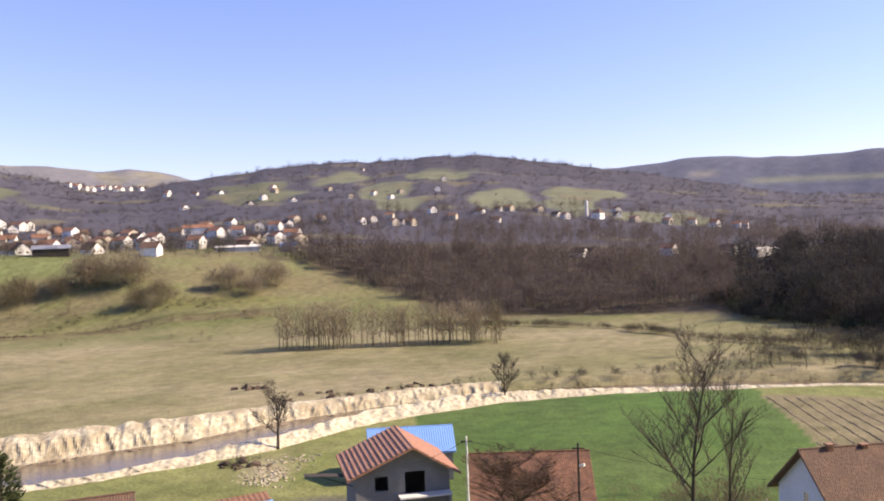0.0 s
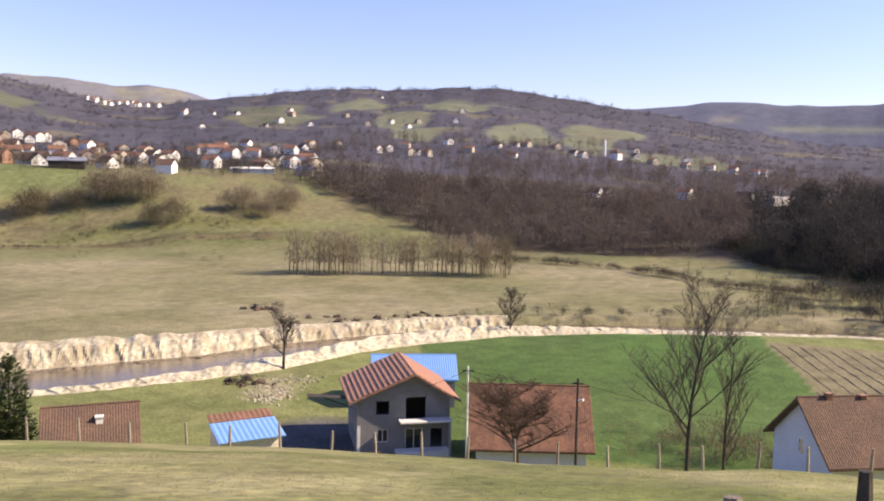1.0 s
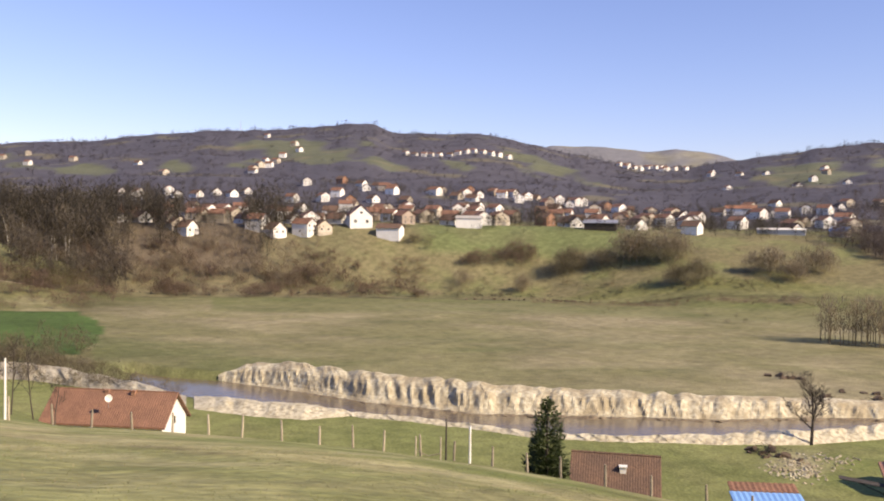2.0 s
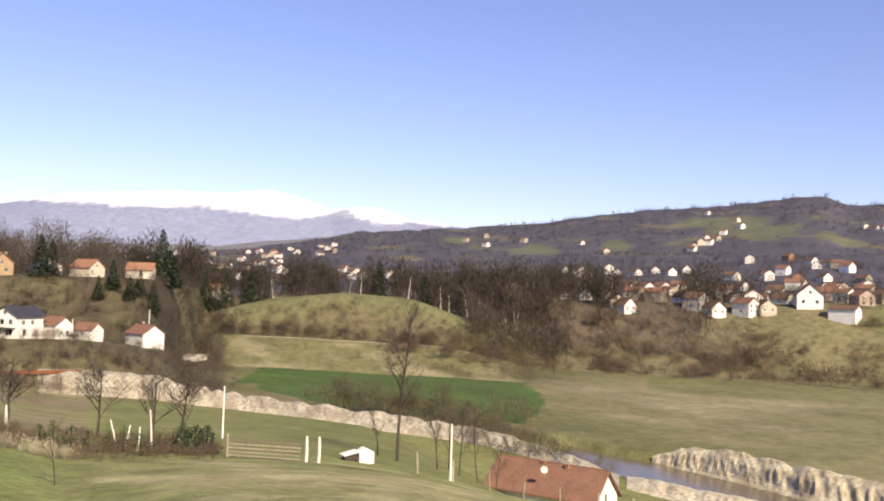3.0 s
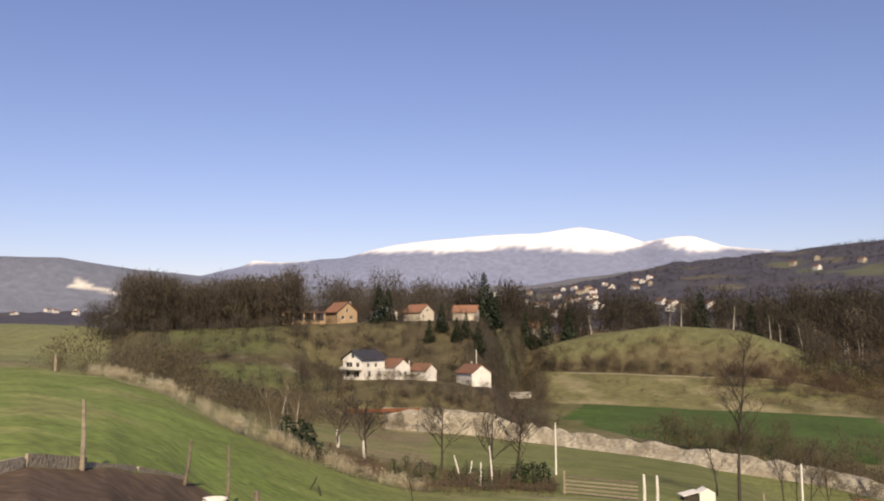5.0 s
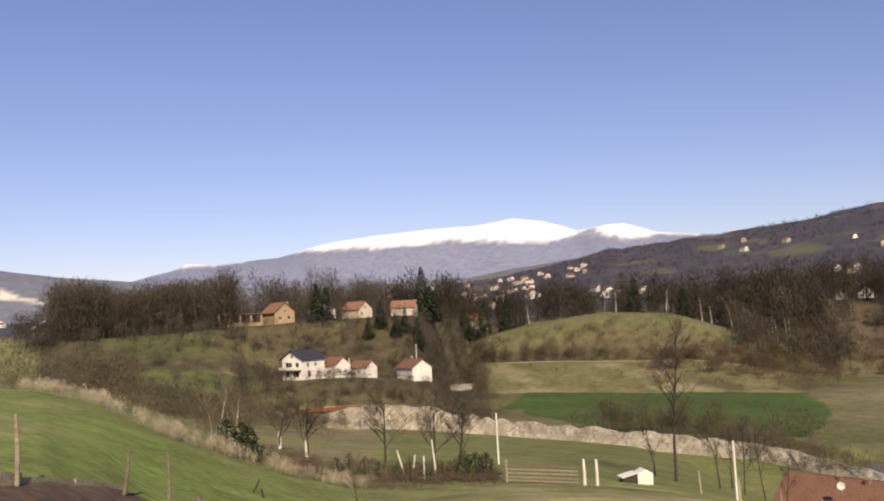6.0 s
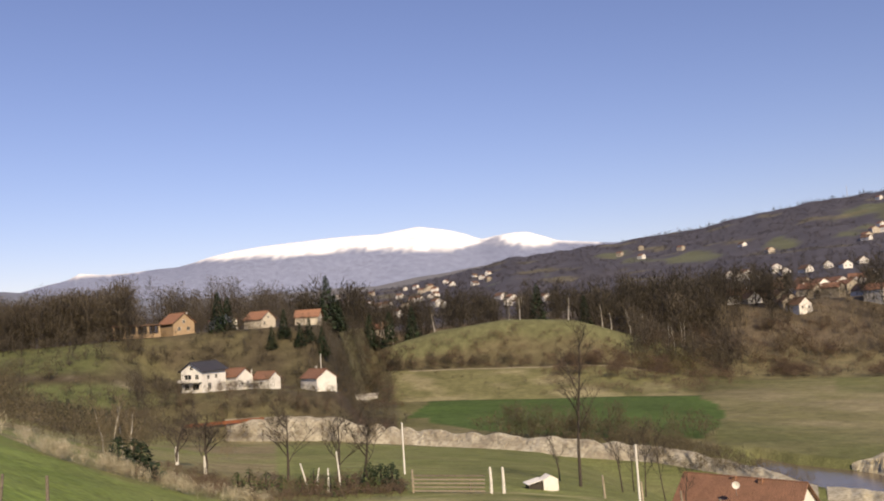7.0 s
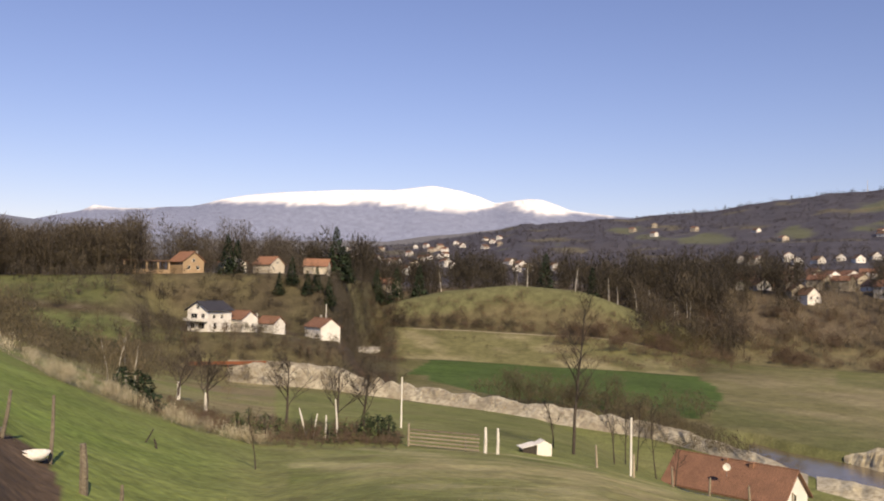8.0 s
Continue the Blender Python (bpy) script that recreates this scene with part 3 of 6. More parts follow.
def build_land():
    """One sheet from under the camera to the horizon, finest where it is seen."""
    az = np.concatenate([np.arange(-180, -66, 3.0), np.arange(-66, 79.01, 0.34), np.arange(82, 180.1, 3.0)])
    az[-1] = 180.0
    r = np.concatenate([[0.0], np.geomspace(1.0, 17, 30), np.linspace(17.5, 40, 46), np.linspace(41, 90, 60), np.linspace(91, 480, 185), np.geomspace(484, 2050, 120), np.geomspace(2080, 3000, 60), np.geomspace(3020, 4750, 40)])
    A, R = np.meshgrid(az, r)
    Z = ground(np.clip(A, -80, 80), R)
    back = np.clip((np.abs(A) - 80) / 40, 0, 1)
    Z = Z + ease(back) * (-1.7 + rise(R, 5, 60) * 9 + rise(R, 10, 300) * 14 - Z)
    V = np.stack([R * np.sin(np.radians(A)), R * np.cos(np.radians(A)), Z], -1)
    n, k = A.shape
    i = np.arange((n - 1) * (k - 1))
    row, col = i // (k - 1), i % (k - 1)
    q = row * k + col
    F = np.stack([q, q + 1, q + k + 1, q + k], -1)
    me = bpy.data.meshes.new("ground")
    me.vertices.add(n * k)
    me.vertices.foreach_set("co", V.reshape(-1).astype(np.float32))
    me.loops.add(len(F) * 4)
    me.loops.foreach_set("vertex_index", F.reshape(-1).astype(np.int32))
    me.polygons.add(len(F))
    me.polygons.foreach_set("loop_start", np.arange(0, len(F) * 4, 4, dtype=np.int32))
    me.polygons.foreach_set("use_smooth", np.ones(len(F), bool))
    me.update(calc_edges=True)
    col_layer = me.attributes.new("cover", 'FLOAT_COLOR', 'POINT')
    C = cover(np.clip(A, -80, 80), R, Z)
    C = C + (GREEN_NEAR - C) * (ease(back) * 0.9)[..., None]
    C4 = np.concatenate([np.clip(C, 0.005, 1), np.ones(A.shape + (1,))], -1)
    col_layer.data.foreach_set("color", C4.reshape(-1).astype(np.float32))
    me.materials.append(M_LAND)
    ob = new("ground", me)
    tagged(ob, "rolling grassy land with fields, meadows, wooded hills and snowy mountains", "ground", kind="structure")
    return ob


build_land()


# ---- building blocks ----
class Shape:
    """Collects vertices and faces of one mesh."""

    def __init__(self):
        self.v, self.f = [], []

    def add(self, verts, faces):
        k = len(self.v)
        self.v += [tuple(p) for p in verts]
        self.f += [tuple(i + k for i in f) for f in faces]
        return self

    def box(self, x0, x1, y0, y1, z0, z1, m=None):
        vs = [Vector((x, y, z)) for z in (z0, z1) for y in (y0, y1) for x in (x0, x1)]
        if m is not None:
            vs = [m @ p for p in vs]
        return self.add(vs, [(0, 2, 3, 1), (4, 5, 7, 6), (0, 1, 5, 4), (2, 6, 7, 3), (0, 4, 6, 2), (1, 3, 7, 5)])

    def prism(self, ring, shift):
        """A flat ring of points pushed along a vector."""
        n = len(ring)
        ring = [Vector(p) for p in ring]
        vs = ring + [p + Vector(shift) for p in ring]
        fs = [tuple(range(n))[::-1], tuple(range(n, 2 * n))] + [(i, (i + 1) % n, n + (i + 1) % n, n + i) for i in range(n)]
        return self.add(vs, fs)

    def tube(self, p0, p1, r0, r1, n=6, caps=True):
        p0, p1 = Vector(p0), Vector(p1)
        d = (p1 - p0).normalized()
        a = d.orthogonal().normalized()
        b = d.cross(a)
        vs = [p + (a * math.cos(2 * math.pi * i / n) + b * math.sin(2 * math.pi * i / n)) * r for p, r in ((p0, r0), (p1, r1)) for i in range(n)]
        fs = [(i, (i + 1) % n, n + (i + 1) % n, n + i) for i in range(n)]
        if caps:
            fs += [tuple(range(n))[::-1], tuple(range(n, 2 * n))]
        return self.add(vs, fs)

    def weld(self):
        first, where, keep = {}, [], []
        for p in self.v:
            key = (round(p[0], 3), round(p[1], 3), round(p[2], 3))
            if key not in first:
                first[key] = len(keep)
                keep.append(p)
            where.append(first[key])
        self.v = keep
        self.f = [g for g in (tuple(dict.fromkeys(where[i] for i in f)) for f in self.f) if len(g) > 2]
        return self

    def mesh(self, name, material, smooth=False):
        if len(self.v) < 3000:
            self.weld()
        me = bpy.data.meshes.new(name)
        me.from_pydata(self.v, [], self.f)
        me.materials.append(material)
        if smooth:
            me.polygons.foreach_set("use_smooth", np.ones(len(me.polygons), bool))
        me.update()
        return me


def part(name, shape, material, parent, label="", smooth=False):
    ob = new(name, shape.mesh(name, material, smooth))
    ob.parent = parent
    if label:
        tagged(ob, label)
    return ob


def thing(name, m, label, category, group=""):
    ob = new(name)
    ob.matrix_basis = m
    ob.empty_display_size = 0.1
    return tagged(ob, label, category, group)


def wall_panel(s, length, height, thick, holes, m):
    """A wall along local x, its outside at y = 0, with rectangular openings (centre, sill, width, height)."""
    us = sorted({-length / 2, length / 2, *[h[0] - h[2] / 2 for h in holes], *[h[0] + h[2] / 2 for h in holes]})
    vs = sorted({0.0, height, *[h[1] for h in holes], *[min(h[1] + h[3], height) for h in holes]})
    for u0, u1 in zip(us, us[1:]):
        for v0, v1 in zip(vs, vs[1:]):
            uc, vc = (u0 + u1) / 2, (v0 + v1) / 2
            if not any(abs(uc - h[0]) < h[2] / 2 and h[1] < vc < h[1] + h[3] for h in holes):
                s.box(u0, u1, 0, thick, v0, v1, m)


def house(name, m, label, w, d, eave, rise_h, wall, roof, holes=None, over=0.5, chimneys=(), category="house", group="", ribs=0.0, thick=0.25, frame_mat=None, side_over=None, hip=0.0, detail=True, flue=None, ridge=0.0):
    """Gabled house: ridge along local y, gables at front (-y) and back. holes: side -> (centre, sill, width, height, kind)."""
    holes = holes or {}
    root = thing(name, m, label, category, group)
    frame_mat = frame_mat or M_WHITEPAINT
    side_over = over if side_over is None else side_over
    s = Shape()
    turns = {"f": Matrix.Translation((0, -d / 2, 0)), "b": Matrix.Translation((0, d / 2, 0)) @ Matrix.Rotation(math.pi, 4, 'Z'),
             "l": Matrix.Translation((-w / 2, 0, 0)) @ Matrix.Rotation(-math.pi / 2, 4, 'Z'), "r": Matrix.Translation((w / 2, 0, 0)) @ Matrix.Rotation(math.pi / 2, 4, 'Z')}
    for side, t in turns.items():
        hs = [h for h in holes.get(side, ()) if h[1] + h[3] <= eave + 0.01]
        wall_panel(s, w if side in "fb" else d - 2 * thick, eave, thick, hs, t)
    if not hip:
        for y in (-d / 2, d / 2 - thick):
            s.prism([(-w / 2, y, eave), (w / 2, y, eave), (ridge, y, eave + rise_h)], (0, thick, 0))
    body = part("wall", s, wall, root)
    # dark inside, so that openings are not seen through
    part("floor_slab", Shape().box(-w / 2 + thick, w / 2 - thick, -d / 2 + thick, d / 2 - thick, -0.6, 0.02), M_CONCRETE, root)
    part("foundation", Shape().box(-w / 2 + 0.02, w / 2 - 0.02, -d / 2 + 0.02, d / 2 - 0.02, -1.9, -0.002), wall, root)
    # roof: two thick slopes, with ribs of tiles
    rs = Shape()
    run = w / 2 + over
    drop = rise_h * over / (w / 2)
    L0, L1 = -d / 2 - side_over, d / 2 + side_over
    th = 0.16
    ribbed = bool(ribs) and not hip
    if ribbed:
        # one wavy sheet of tiles over both slopes, with a step at every course
        n = int((L1 - L0) / ribs) * 4
        courses = 6
        sz = min(1.7, ribs / 0.42) if ribs > 0.5 else min(1.0, ribs / 0.5)
        grid = []
        for sg, kk in [(-1, k) for k in range(courses, 0, -1)] + [(0, 0)] + [(1, k) for k in range(1, courses + 1)]:
            f = kk / courses
            for lift in ((0.06 * sz, 0.0) if sg < 0 else (0.06 * sz,) if sg == 0 else (0.0, 0.06 * sz)):
                grid.append([(ridge + (sg * run - ridge) * f, L0 + (L1 - L0) * i / n, eave + rise_h * (1 - f) - rise_h * over / (w / 2 - sg * ridge) * f + th + lift + (0.0, 0.05, 0.075, 0.05)[i % 4] * sz) for i in range(n + 1)])
        k = n + 1
        flat = [p for row in grid for p in row]
        under = [(p[0], p[1], p[2] - 0.2) for row in (grid[0], grid[len(grid) // 2], grid[-1]) for p in (row[0], row[-1])]
        b0 = len(flat)
        rs.add(flat + under, [(a * k + i, (a + 1) * k + i, (a + 1) * k + i + 1, a * k + i + 1) for a in range(len(grid) - 1) for i in range(n)]
               + [(b0, b0 + 1, b0 + 3, b0 + 2), (b0 + 2, b0 + 3, b0 + 5, b0 + 4), (0, n, b0 + 1, b0), ((len(grid) - 1) * k + n, (len(grid) - 1) * k, b0 + 4, b0 + 5)]
               + [tuple(a * k for a in range(len(grid) // 2 + 1)) + (b0 + 2, b0), tuple(a * k for a in range(len(grid) // 2, len(grid))) + (b0 + 4, b0 + 2)]
               + [tuple(a * k + n for a in range(len(grid) // 2, -1, -1)) + (b0 + 1, b0 + 3), tuple(a * k + n for a in range(len(grid) - 1, len(grid) // 2 - 1, -1)) + (b0 + 3, b0 + 5)])
    for sg in () if ribbed else (-1, 1):
        drop = rise_h * over / (w / 2 - sg * ridge)
        ring = [(ridge, L0, eave + rise_h + 0.02), (sg * run, L0, eave - drop + 0.02), (sg * run, L0, eave - drop + th + 0.02), (ridge, L0, eave + rise_h + th + 0.02)]
        if hip:
            top0, top1 = L0 + hip, L1 - hip
            a, b_ = Vector((0, top0, eave + rise_h + th)), Vector((0, top1, eave + rise_h + th))
            c_, d_ = Vector((sg * run, L1, eave - drop + th)), Vector((sg * run, L0, eave - drop + th))
            dn = Vector((0, 0, -th))
            rs.add([a, b_, c_, d_, a + dn, b_ + dn, c_ + dn, d_ + dn], [(0, 1, 2, 3), (7, 6, 5, 4), (2, 6, 7, 3)])
        else:
            rs.prism(ring, (0, L1 - L0, 0))
    if hip:
        for yy, tt in ((L0, L0 + hip), (L1, L1 - hip)):
            rs.add([(0, tt, eave + rise_h + th), (run, yy, eave - drop + th), (-run, yy, eave - drop + th), (0, tt, eave + rise_h), (run, yy, eave - drop), (-run, yy, eave - drop)], [(0, 1, 2), (5, 4, 3), (1, 4, 5, 2)])
    if not hip:
        rs.tube((ridge, L0, eave + rise_h + th + 0.02), (ridge, L1, eave + rise_h + th + 0.02), 0.11, 0.11, 6)
    rf = part("roof", rs, roof, root)
    for cx, cy, ch in chimneys:
        zc = eave + rise_h * (1 - abs(cx) / (w / 2))
        cs = Shape().box(cx - 0.25, cx + 0.25, cy - 0.25, cy + 0.25, zc - 0.3, zc + ch).box(cx - 0.32, cx + 0.32, cy - 0.32, cy + 0.32, zc + ch, zc + ch + 0.1)
        part("chimney", cs, flue or M_CONCRETE, rf)
    # openings
    for side, hs in holes.items():
        for h in hs:
            t = turns[side]
            u, v, ww, hh = h[:4]
            kind = h[4] if len(h) > 4 else "window"
            if kind == "opening":
                continue
            in_gable = h[1] + h[3] > eave + 0.01
            y0 = -0.03 if in_gable else 0.08
            fs = Shape()
            b = 0.08
            fs.box(u - ww / 2, u + ww / 2, y0, y0 + 0.07, v, v + b, t).box(u - ww / 2, u + ww / 2, y0, y0 + 0.07, v + hh - b, v + hh, t)
            fs.box(u - ww / 2, u - ww / 2 + b, y0, y0 + 0.07, v + b, v + hh - b, t).box(u + ww / 2 - b, u + ww / 2, y0, y0 + 0.07, v + b, v + hh - b, t)
            if ww > 0.9 and detail:
                fs.box(u - 0.04, u + 0.04, y0, y0 + 0.07, v + b, v + hh - b, t)
            wo = part("door" if kind == "door" else "window", fs, frame_mat, body)
            ps = Shape().box(u - ww / 2 + b, u + ww / 2 - b, y0 + 0.025, y0 + 0.045, v + b, v + hh - b, t)
            pane = new("pane", ps.mesh("pane", M_GLASS))
            pane.parent = wo
    return root


# ---- trees ----
def branch_segments(rng, height, trunk_r, spread, levels, kids, lean=0.0, low=0.25, up=0.55, wiggle=0.18):
    """Segments (p0, p1, r0, r1, level) of a leafless tree, one metre to the metre."""
    segs = []

    def grow(p, d, length, r, level):
        steps = 4 if level == 0 else 3 if level < levels - 1 else 2
        pts, rad = [p], [r]
        for i in range(steps):
            wg = wiggle if level else wiggle * 0.4
            d = (d + Vector((rng.gauss(0, wg), rng.gauss(0, wg), rng.gauss(0, wg * 0.5) + (0.10 if level else 0.03)))).normalized()
            p = p + d * (length / steps)
            pts.append(p)
            rad.append(r * (1 - 0.8 * (i + 1) / steps) if level else r * (1 - 0.72 * (i + 1) / steps))
        for a, b, ra, rb in zip(pts, pts[1:], rad, rad[1:]):
            segs.append((a, b, ra, rb, level))
        if level >= levels:
            return
        n = kids[min(level, len(kids) - 1)]
        for k in range(n):
            f = (low if level == 0 else 0.2) + (1 - (low if level == 0 else 0.2)) * (k + rng.random()) / n
            i = min(int(f * steps), steps - 1)
            q = pts[i].lerp(pts[i + 1], f * steps - i)
            ang = rng.random() * 2 * math.pi + k * 2.4
            side = Vector((math.cos(ang), math.sin(ang), 0))
            nd = (side * (1 - up) + d * up * 0.6 + Vector((0, 0, up * 0.5))).normalized()
            grow(q, nd, length * (spread if level == 0 else 0.55) * (1.15 - 0.6 * f) * rng.uniform(0.8, 1.15), max(rad[i] * 0.55, 0.012), level + 1)

    grow(Vector((0, 0, 0)), Vector((lean, 0, 1)).normalized(), height * 0.86, trunk_r, 0)
    return segs


def segments_shape(segs, keep, thin=0.0):
    s = Shape()
    for a, b, ra, rb, lv in segs:
        if keep(lv):
            s.tube(a, b, max(ra, thin), max(rb, thin * 0.7), 6 if lv == 0 else 4 if lv == 1 else 3, caps=False)
    return s


def bare_tree(name, m, label, seed, height, trunk_r, spread=0.5, levels=3, kids=(12, 6, 5), bark=None, twig=None, lean=0.0, low=0.25, up=0.55, thin=0.012, wash=0.0, group="", wiggle=0.18):
    rng = random.Random(seed)
    segs = branch_segments(rng, height, trunk_r, spread, levels, kids, lean, low, up, wiggle)
    root = thing(name, m, label, "tree", group)
    part("trunk", segments_shape(segs, lambda lv: lv == 0), bark or M_BARK, root, smooth=True)
    part("crown", segments_shape(segs, lambda lv: lv > 0, thin), twig or M_BARK, root)
    if wash:
        part("limewash_band", Shape().tube((0, 0, 0), (0.0, 0, wash), trunk_r * 1.25, trunk_r * 1.15, 8), M_LIMEWASH, root, "whitewashed lower trunk")
    return root


def conifer_shape(rng, height, radius, tiers, per, column=False):
    """Many small drooping sprays on uneven whorls of branches."""
    s = Shape()
    for i in range(int(tiers * per * 1.5)):
        f = rng.random() ** 1.3
        f = (round(f * tiers) + rng.gauss(0, 0.28)) / tiers if not column else f
        f = min(max(f, 0.0), 0.99)
        a = rng.random() * 2 * math.pi
        lump = 1 + 0.22 * math.sin(a * 2 + f * 9) + 0.15 * math.sin(a * 5 - f * 23)
        rr = (radius * (1 - f) ** 0.85 + 0.05) * lump
        if column:
            rr = radius * max(math.sin(math.pi * (0.22 + 0.76 * f)), 0.0) ** 0.7 * lump
        q = rr * math.sqrt(rng.uniform(0.15, 1.0))
        ln = 0.30 * radius * (1 - 0.6 * f) * rng.uniform(0.6, 1.3) + 0.03 * radius
        d = Vector((math.cos(a), math.sin(a), 0))
        sd = Vector((-d.y, d.x, rng.gauss(0, 0.3)))
        p = d * q + Vector((0, 0, height * (0.05 + 0.95 * f) - q * 0.25 + rng.gauss(0, 0.02) * height))
        wv = ln * 0.34
        up = 0.5 if column else -0.3
        tip = p + d * ln + Vector((0, 0, ln * (up + rng.gauss(0, 0.3))))
        mid = p.lerp(tip, 0.5)
        s.add([p, mid + sd * wv, tip, mid - sd * wv], [(0, 1, 2), (0, 2, 3)])
    return s


def conifer(m, label, seed, height, radius, mat=None, tiers=22, per=16, group="", column=False):
    rng = random.Random(seed)
    root = thing("conifer", m, label, "tree", group)
    part("trunk", Shape().tube((0, 0, 0), (0, 0, height * 0.95), 0.12 + height * 0.008, 0.02, 6), M_BARK, root)
    part("crown", conifer_shape(rng, height, radius, tiers, per, column), mat or M_NEEDLE, root)
    return root


def thin_tree(rng, twigs, low, slim, width, lobes=7, trunk=True, length=(0.07, 0.17)):
    """Triangles of a far leafless tree of height 1: trunk, limbs and a crown of several soft lobes of fine twigs."""
    tri = []
    if trunk:
        for a in (0, 2.1, 4.2):
            p, q = np.array((math.cos(a), math.sin(a), 0)) * 0.009, np.array((math.cos(a + 2.1), math.sin(a + 2.1), 0)) * 0.009
            tri.append((p, q, np.array((0, 0, 0.8))))
    turn = rng.random() * 6.28
    for k in range(lobes):
        f = (k + 0.5) / lobes
        a = turn + k * 2.4 + rng.uniform(-0.4, 0.4)
        if trunk:
            zc = low + 0.14 + (0.86 - low - 0.14) * f
            out = slim * (1.0 - 0.75 * f) * rng.uniform(0.5, 1.0)
        else:
            out = slim * math.sqrt(f) * rng.uniform(0.7, 1.0)
            zc = 0.28 + 0.42 * (1 - f) * rng.uniform(0.6, 1.2)
        size = slim * rng.uniform(0.5, 0.7) if trunk else slim * rng.uniform(0.45, 0.62)
        c = np.array((out * math.cos(a), out * math.sin(a), zc))
        base = np.array((0.0, 0.0, max(zc - 0.3, 0.0)))
        w = np.array((-math.sin(a), math.cos(a), 0.0)) * width * 0.6
        tri.append((base - w, base + w, c + np.array((0, 0, size * 0.6))))
        for i in range(twigs // lobes):
            d = np.array([rng.gauss(0, 1) for _ in range(3)])
            d = d / np.linalg.norm(d)
            p = c + d * size * rng.random() ** 0.55 * np.array((1, 1, 0.95))
            p[2] = abs(p[2]) if not trunk else max(p[2], 0.05)
            g = d * 0.6 + np.array((rng.gauss(0, 0.5), rng.gauss(0, 0.5), 0.5 + rng.gauss(0, 0.45)))
            g = g / np.linalg.norm(g) * rng.uniform(*length)
            b = rng.random() * math.pi
            w = np.array((math.cos(b), math.sin(b), 0.0)) * width * rng.uniform(0.6, 1.3)
            tri.append((p - w, p + w, p + g))
    return np.array(tri)


def scatter_mesh(name, templates, places, material, label, category):
    """One mesh of many far trees. places: rows of x, y, z, height, width factor, angle, template."""
    out = []
    P = np.asarray(places, float)
    for k, T in enumerate(templates):
        sel = P[P[:, 6] == k]
        if not len(sel):
            continue
        c, s_ = np.cos(sel[:, 5]), np.sin(sel[:, 5])
        h, wf = sel[:, 3], sel[:, 4]
        X = T.reshape(-1, 3)
        vx = (X[None, :, 0] * c[:, None] - X[None, :, 1] * s_[:, None]) * (h * wf)[:, None] + sel[:, 0:1]
        vy = (X[None, :, 0] * s_[:, None] + X[None, :, 1] * c[:, None]) * (h * wf)[:, None] + sel[:, 1:2]
        vz = X[None, :, 2] * h[:, None] + sel[:, 2:3]
        out.append(np.stack([vx, vy, vz], -1).reshape(-1, 3))
    V = np.concatenate(out)
    n = len(V) // 3
    me = bpy.data.meshes.new(name)
    me.vertices.add(n * 3)
    me.vertices.foreach_set("co", V.reshape(-1).astype(np.float32))
    me.loops.add(n * 3)
    me.loops.foreach_set("vertex_index", np.arange(n * 3, dtype=np.int32))
    me.polygons.add(n)
    me.polygons.foreach_set("loop_start", np.arange(0, n * 3, 3, dtype=np.int32))
    me.update(calc_edges=True)
    me.materials.append(material)
    ob = new(name, me)
    return tagged(ob, label, category, kind="stuff")


TREE_RNG = random.Random(11)
WOOD = [thin_tree(TREE_RNG, 154, 0.08, 0.30, 0.0093) for _ in range(7)]
FINE = [thin_tree(TREE_RNG, 420, 0.06, 0.27, 0.0052, 9, True, (0.04, 0.10)) for _ in range(7)]
SLIM = [thin_tree(TREE_RNG, 182, 0.08, 0.18, 0.0048) for _ in range(4)]
BUSH = [thin_tree(TREE_RNG, 160, 0.0, 0.50, 0.0142, 8, False) for _ in range(6)]
DENSE = [thin_tree(TREE_RNG, 640, 0.0, 0.50, 0.0092, 10, False, (0.05, 0.12)) for _ in range(6)]
FARWOOD = [thin_tree(TREE_RNG, 24, 0.0, 0.55, 0.05, 4, False, (0.15, 0.3)) for _ in range(5)]


def clumps(scale, seed, level=0.0):
    return lambda a, r, g: float(smooth_noise(r * math.sin(radians(a)), r * math.cos(radians(a)), scale, seed)) > level + g.uniform(-0.15, 0.15)


def region(n, a0, a1, r0, r1, h0, h1, kinds, w0=0.9, w1=1.25, seed=0, test=None, sink=0.0):
    rng = random.Random(seed)
    rows = []
    tries = 0
    while len(rows) < n and tries < n * 20:
        tries += 1
        az, r = rng.uniform(a0, a1), math.sqrt(rng.uniform(r0 * r0, r1 * r1))
        if test and not test(az, r, rng):
            continue
        u = 0.5 + 0.5 * float(smooth_noise(r * math.sin(radians(az)), r * math.cos(radians(az)), 13, seed)) + rng.uniform(-0.35, 0.35)
        rows.append((az, r, h0 + (h1 - h0) * min(max(u, -0.25), 1.2), rng.uniform(w0, w1), rng.random() * 6.28, rng.randrange(kinds)))
    A = np.array(rows)
    z = ground(A[:, 0], A[:, 1]) - sink
    return np.stack([A[:, 1] * np.sin(np.radians(A[:, 0])), A[:, 1] * np.cos(np.radians(A[:, 0])), z, A[:, 2], A[:, 3], A[:, 4], A[:, 5]], -1)


# ---- river and its banks ----
def build_water():
    s = Shape()
    azs = np.arange(-9, 80.5, 1.0)
    n = len(azs)
    vs = []
    for a in azs:
        for r in (float(near_water(a)) - 3, float(far_water(a)) + 4.5):
            vs.append((r * math.sin(radians(a)), r * math.cos(radians(a)), WATER_Z))
    s.add(vs, [(2 * i, 2 * i + 2, 2 * i + 3, 2 * i + 1) for i in range(n - 1)])
    ob = new("water", s.mesh("water", M_WATER, True))
    tagged(ob, "calm muddy brown river between sandy banks", "river", kind="structure")


build_water()


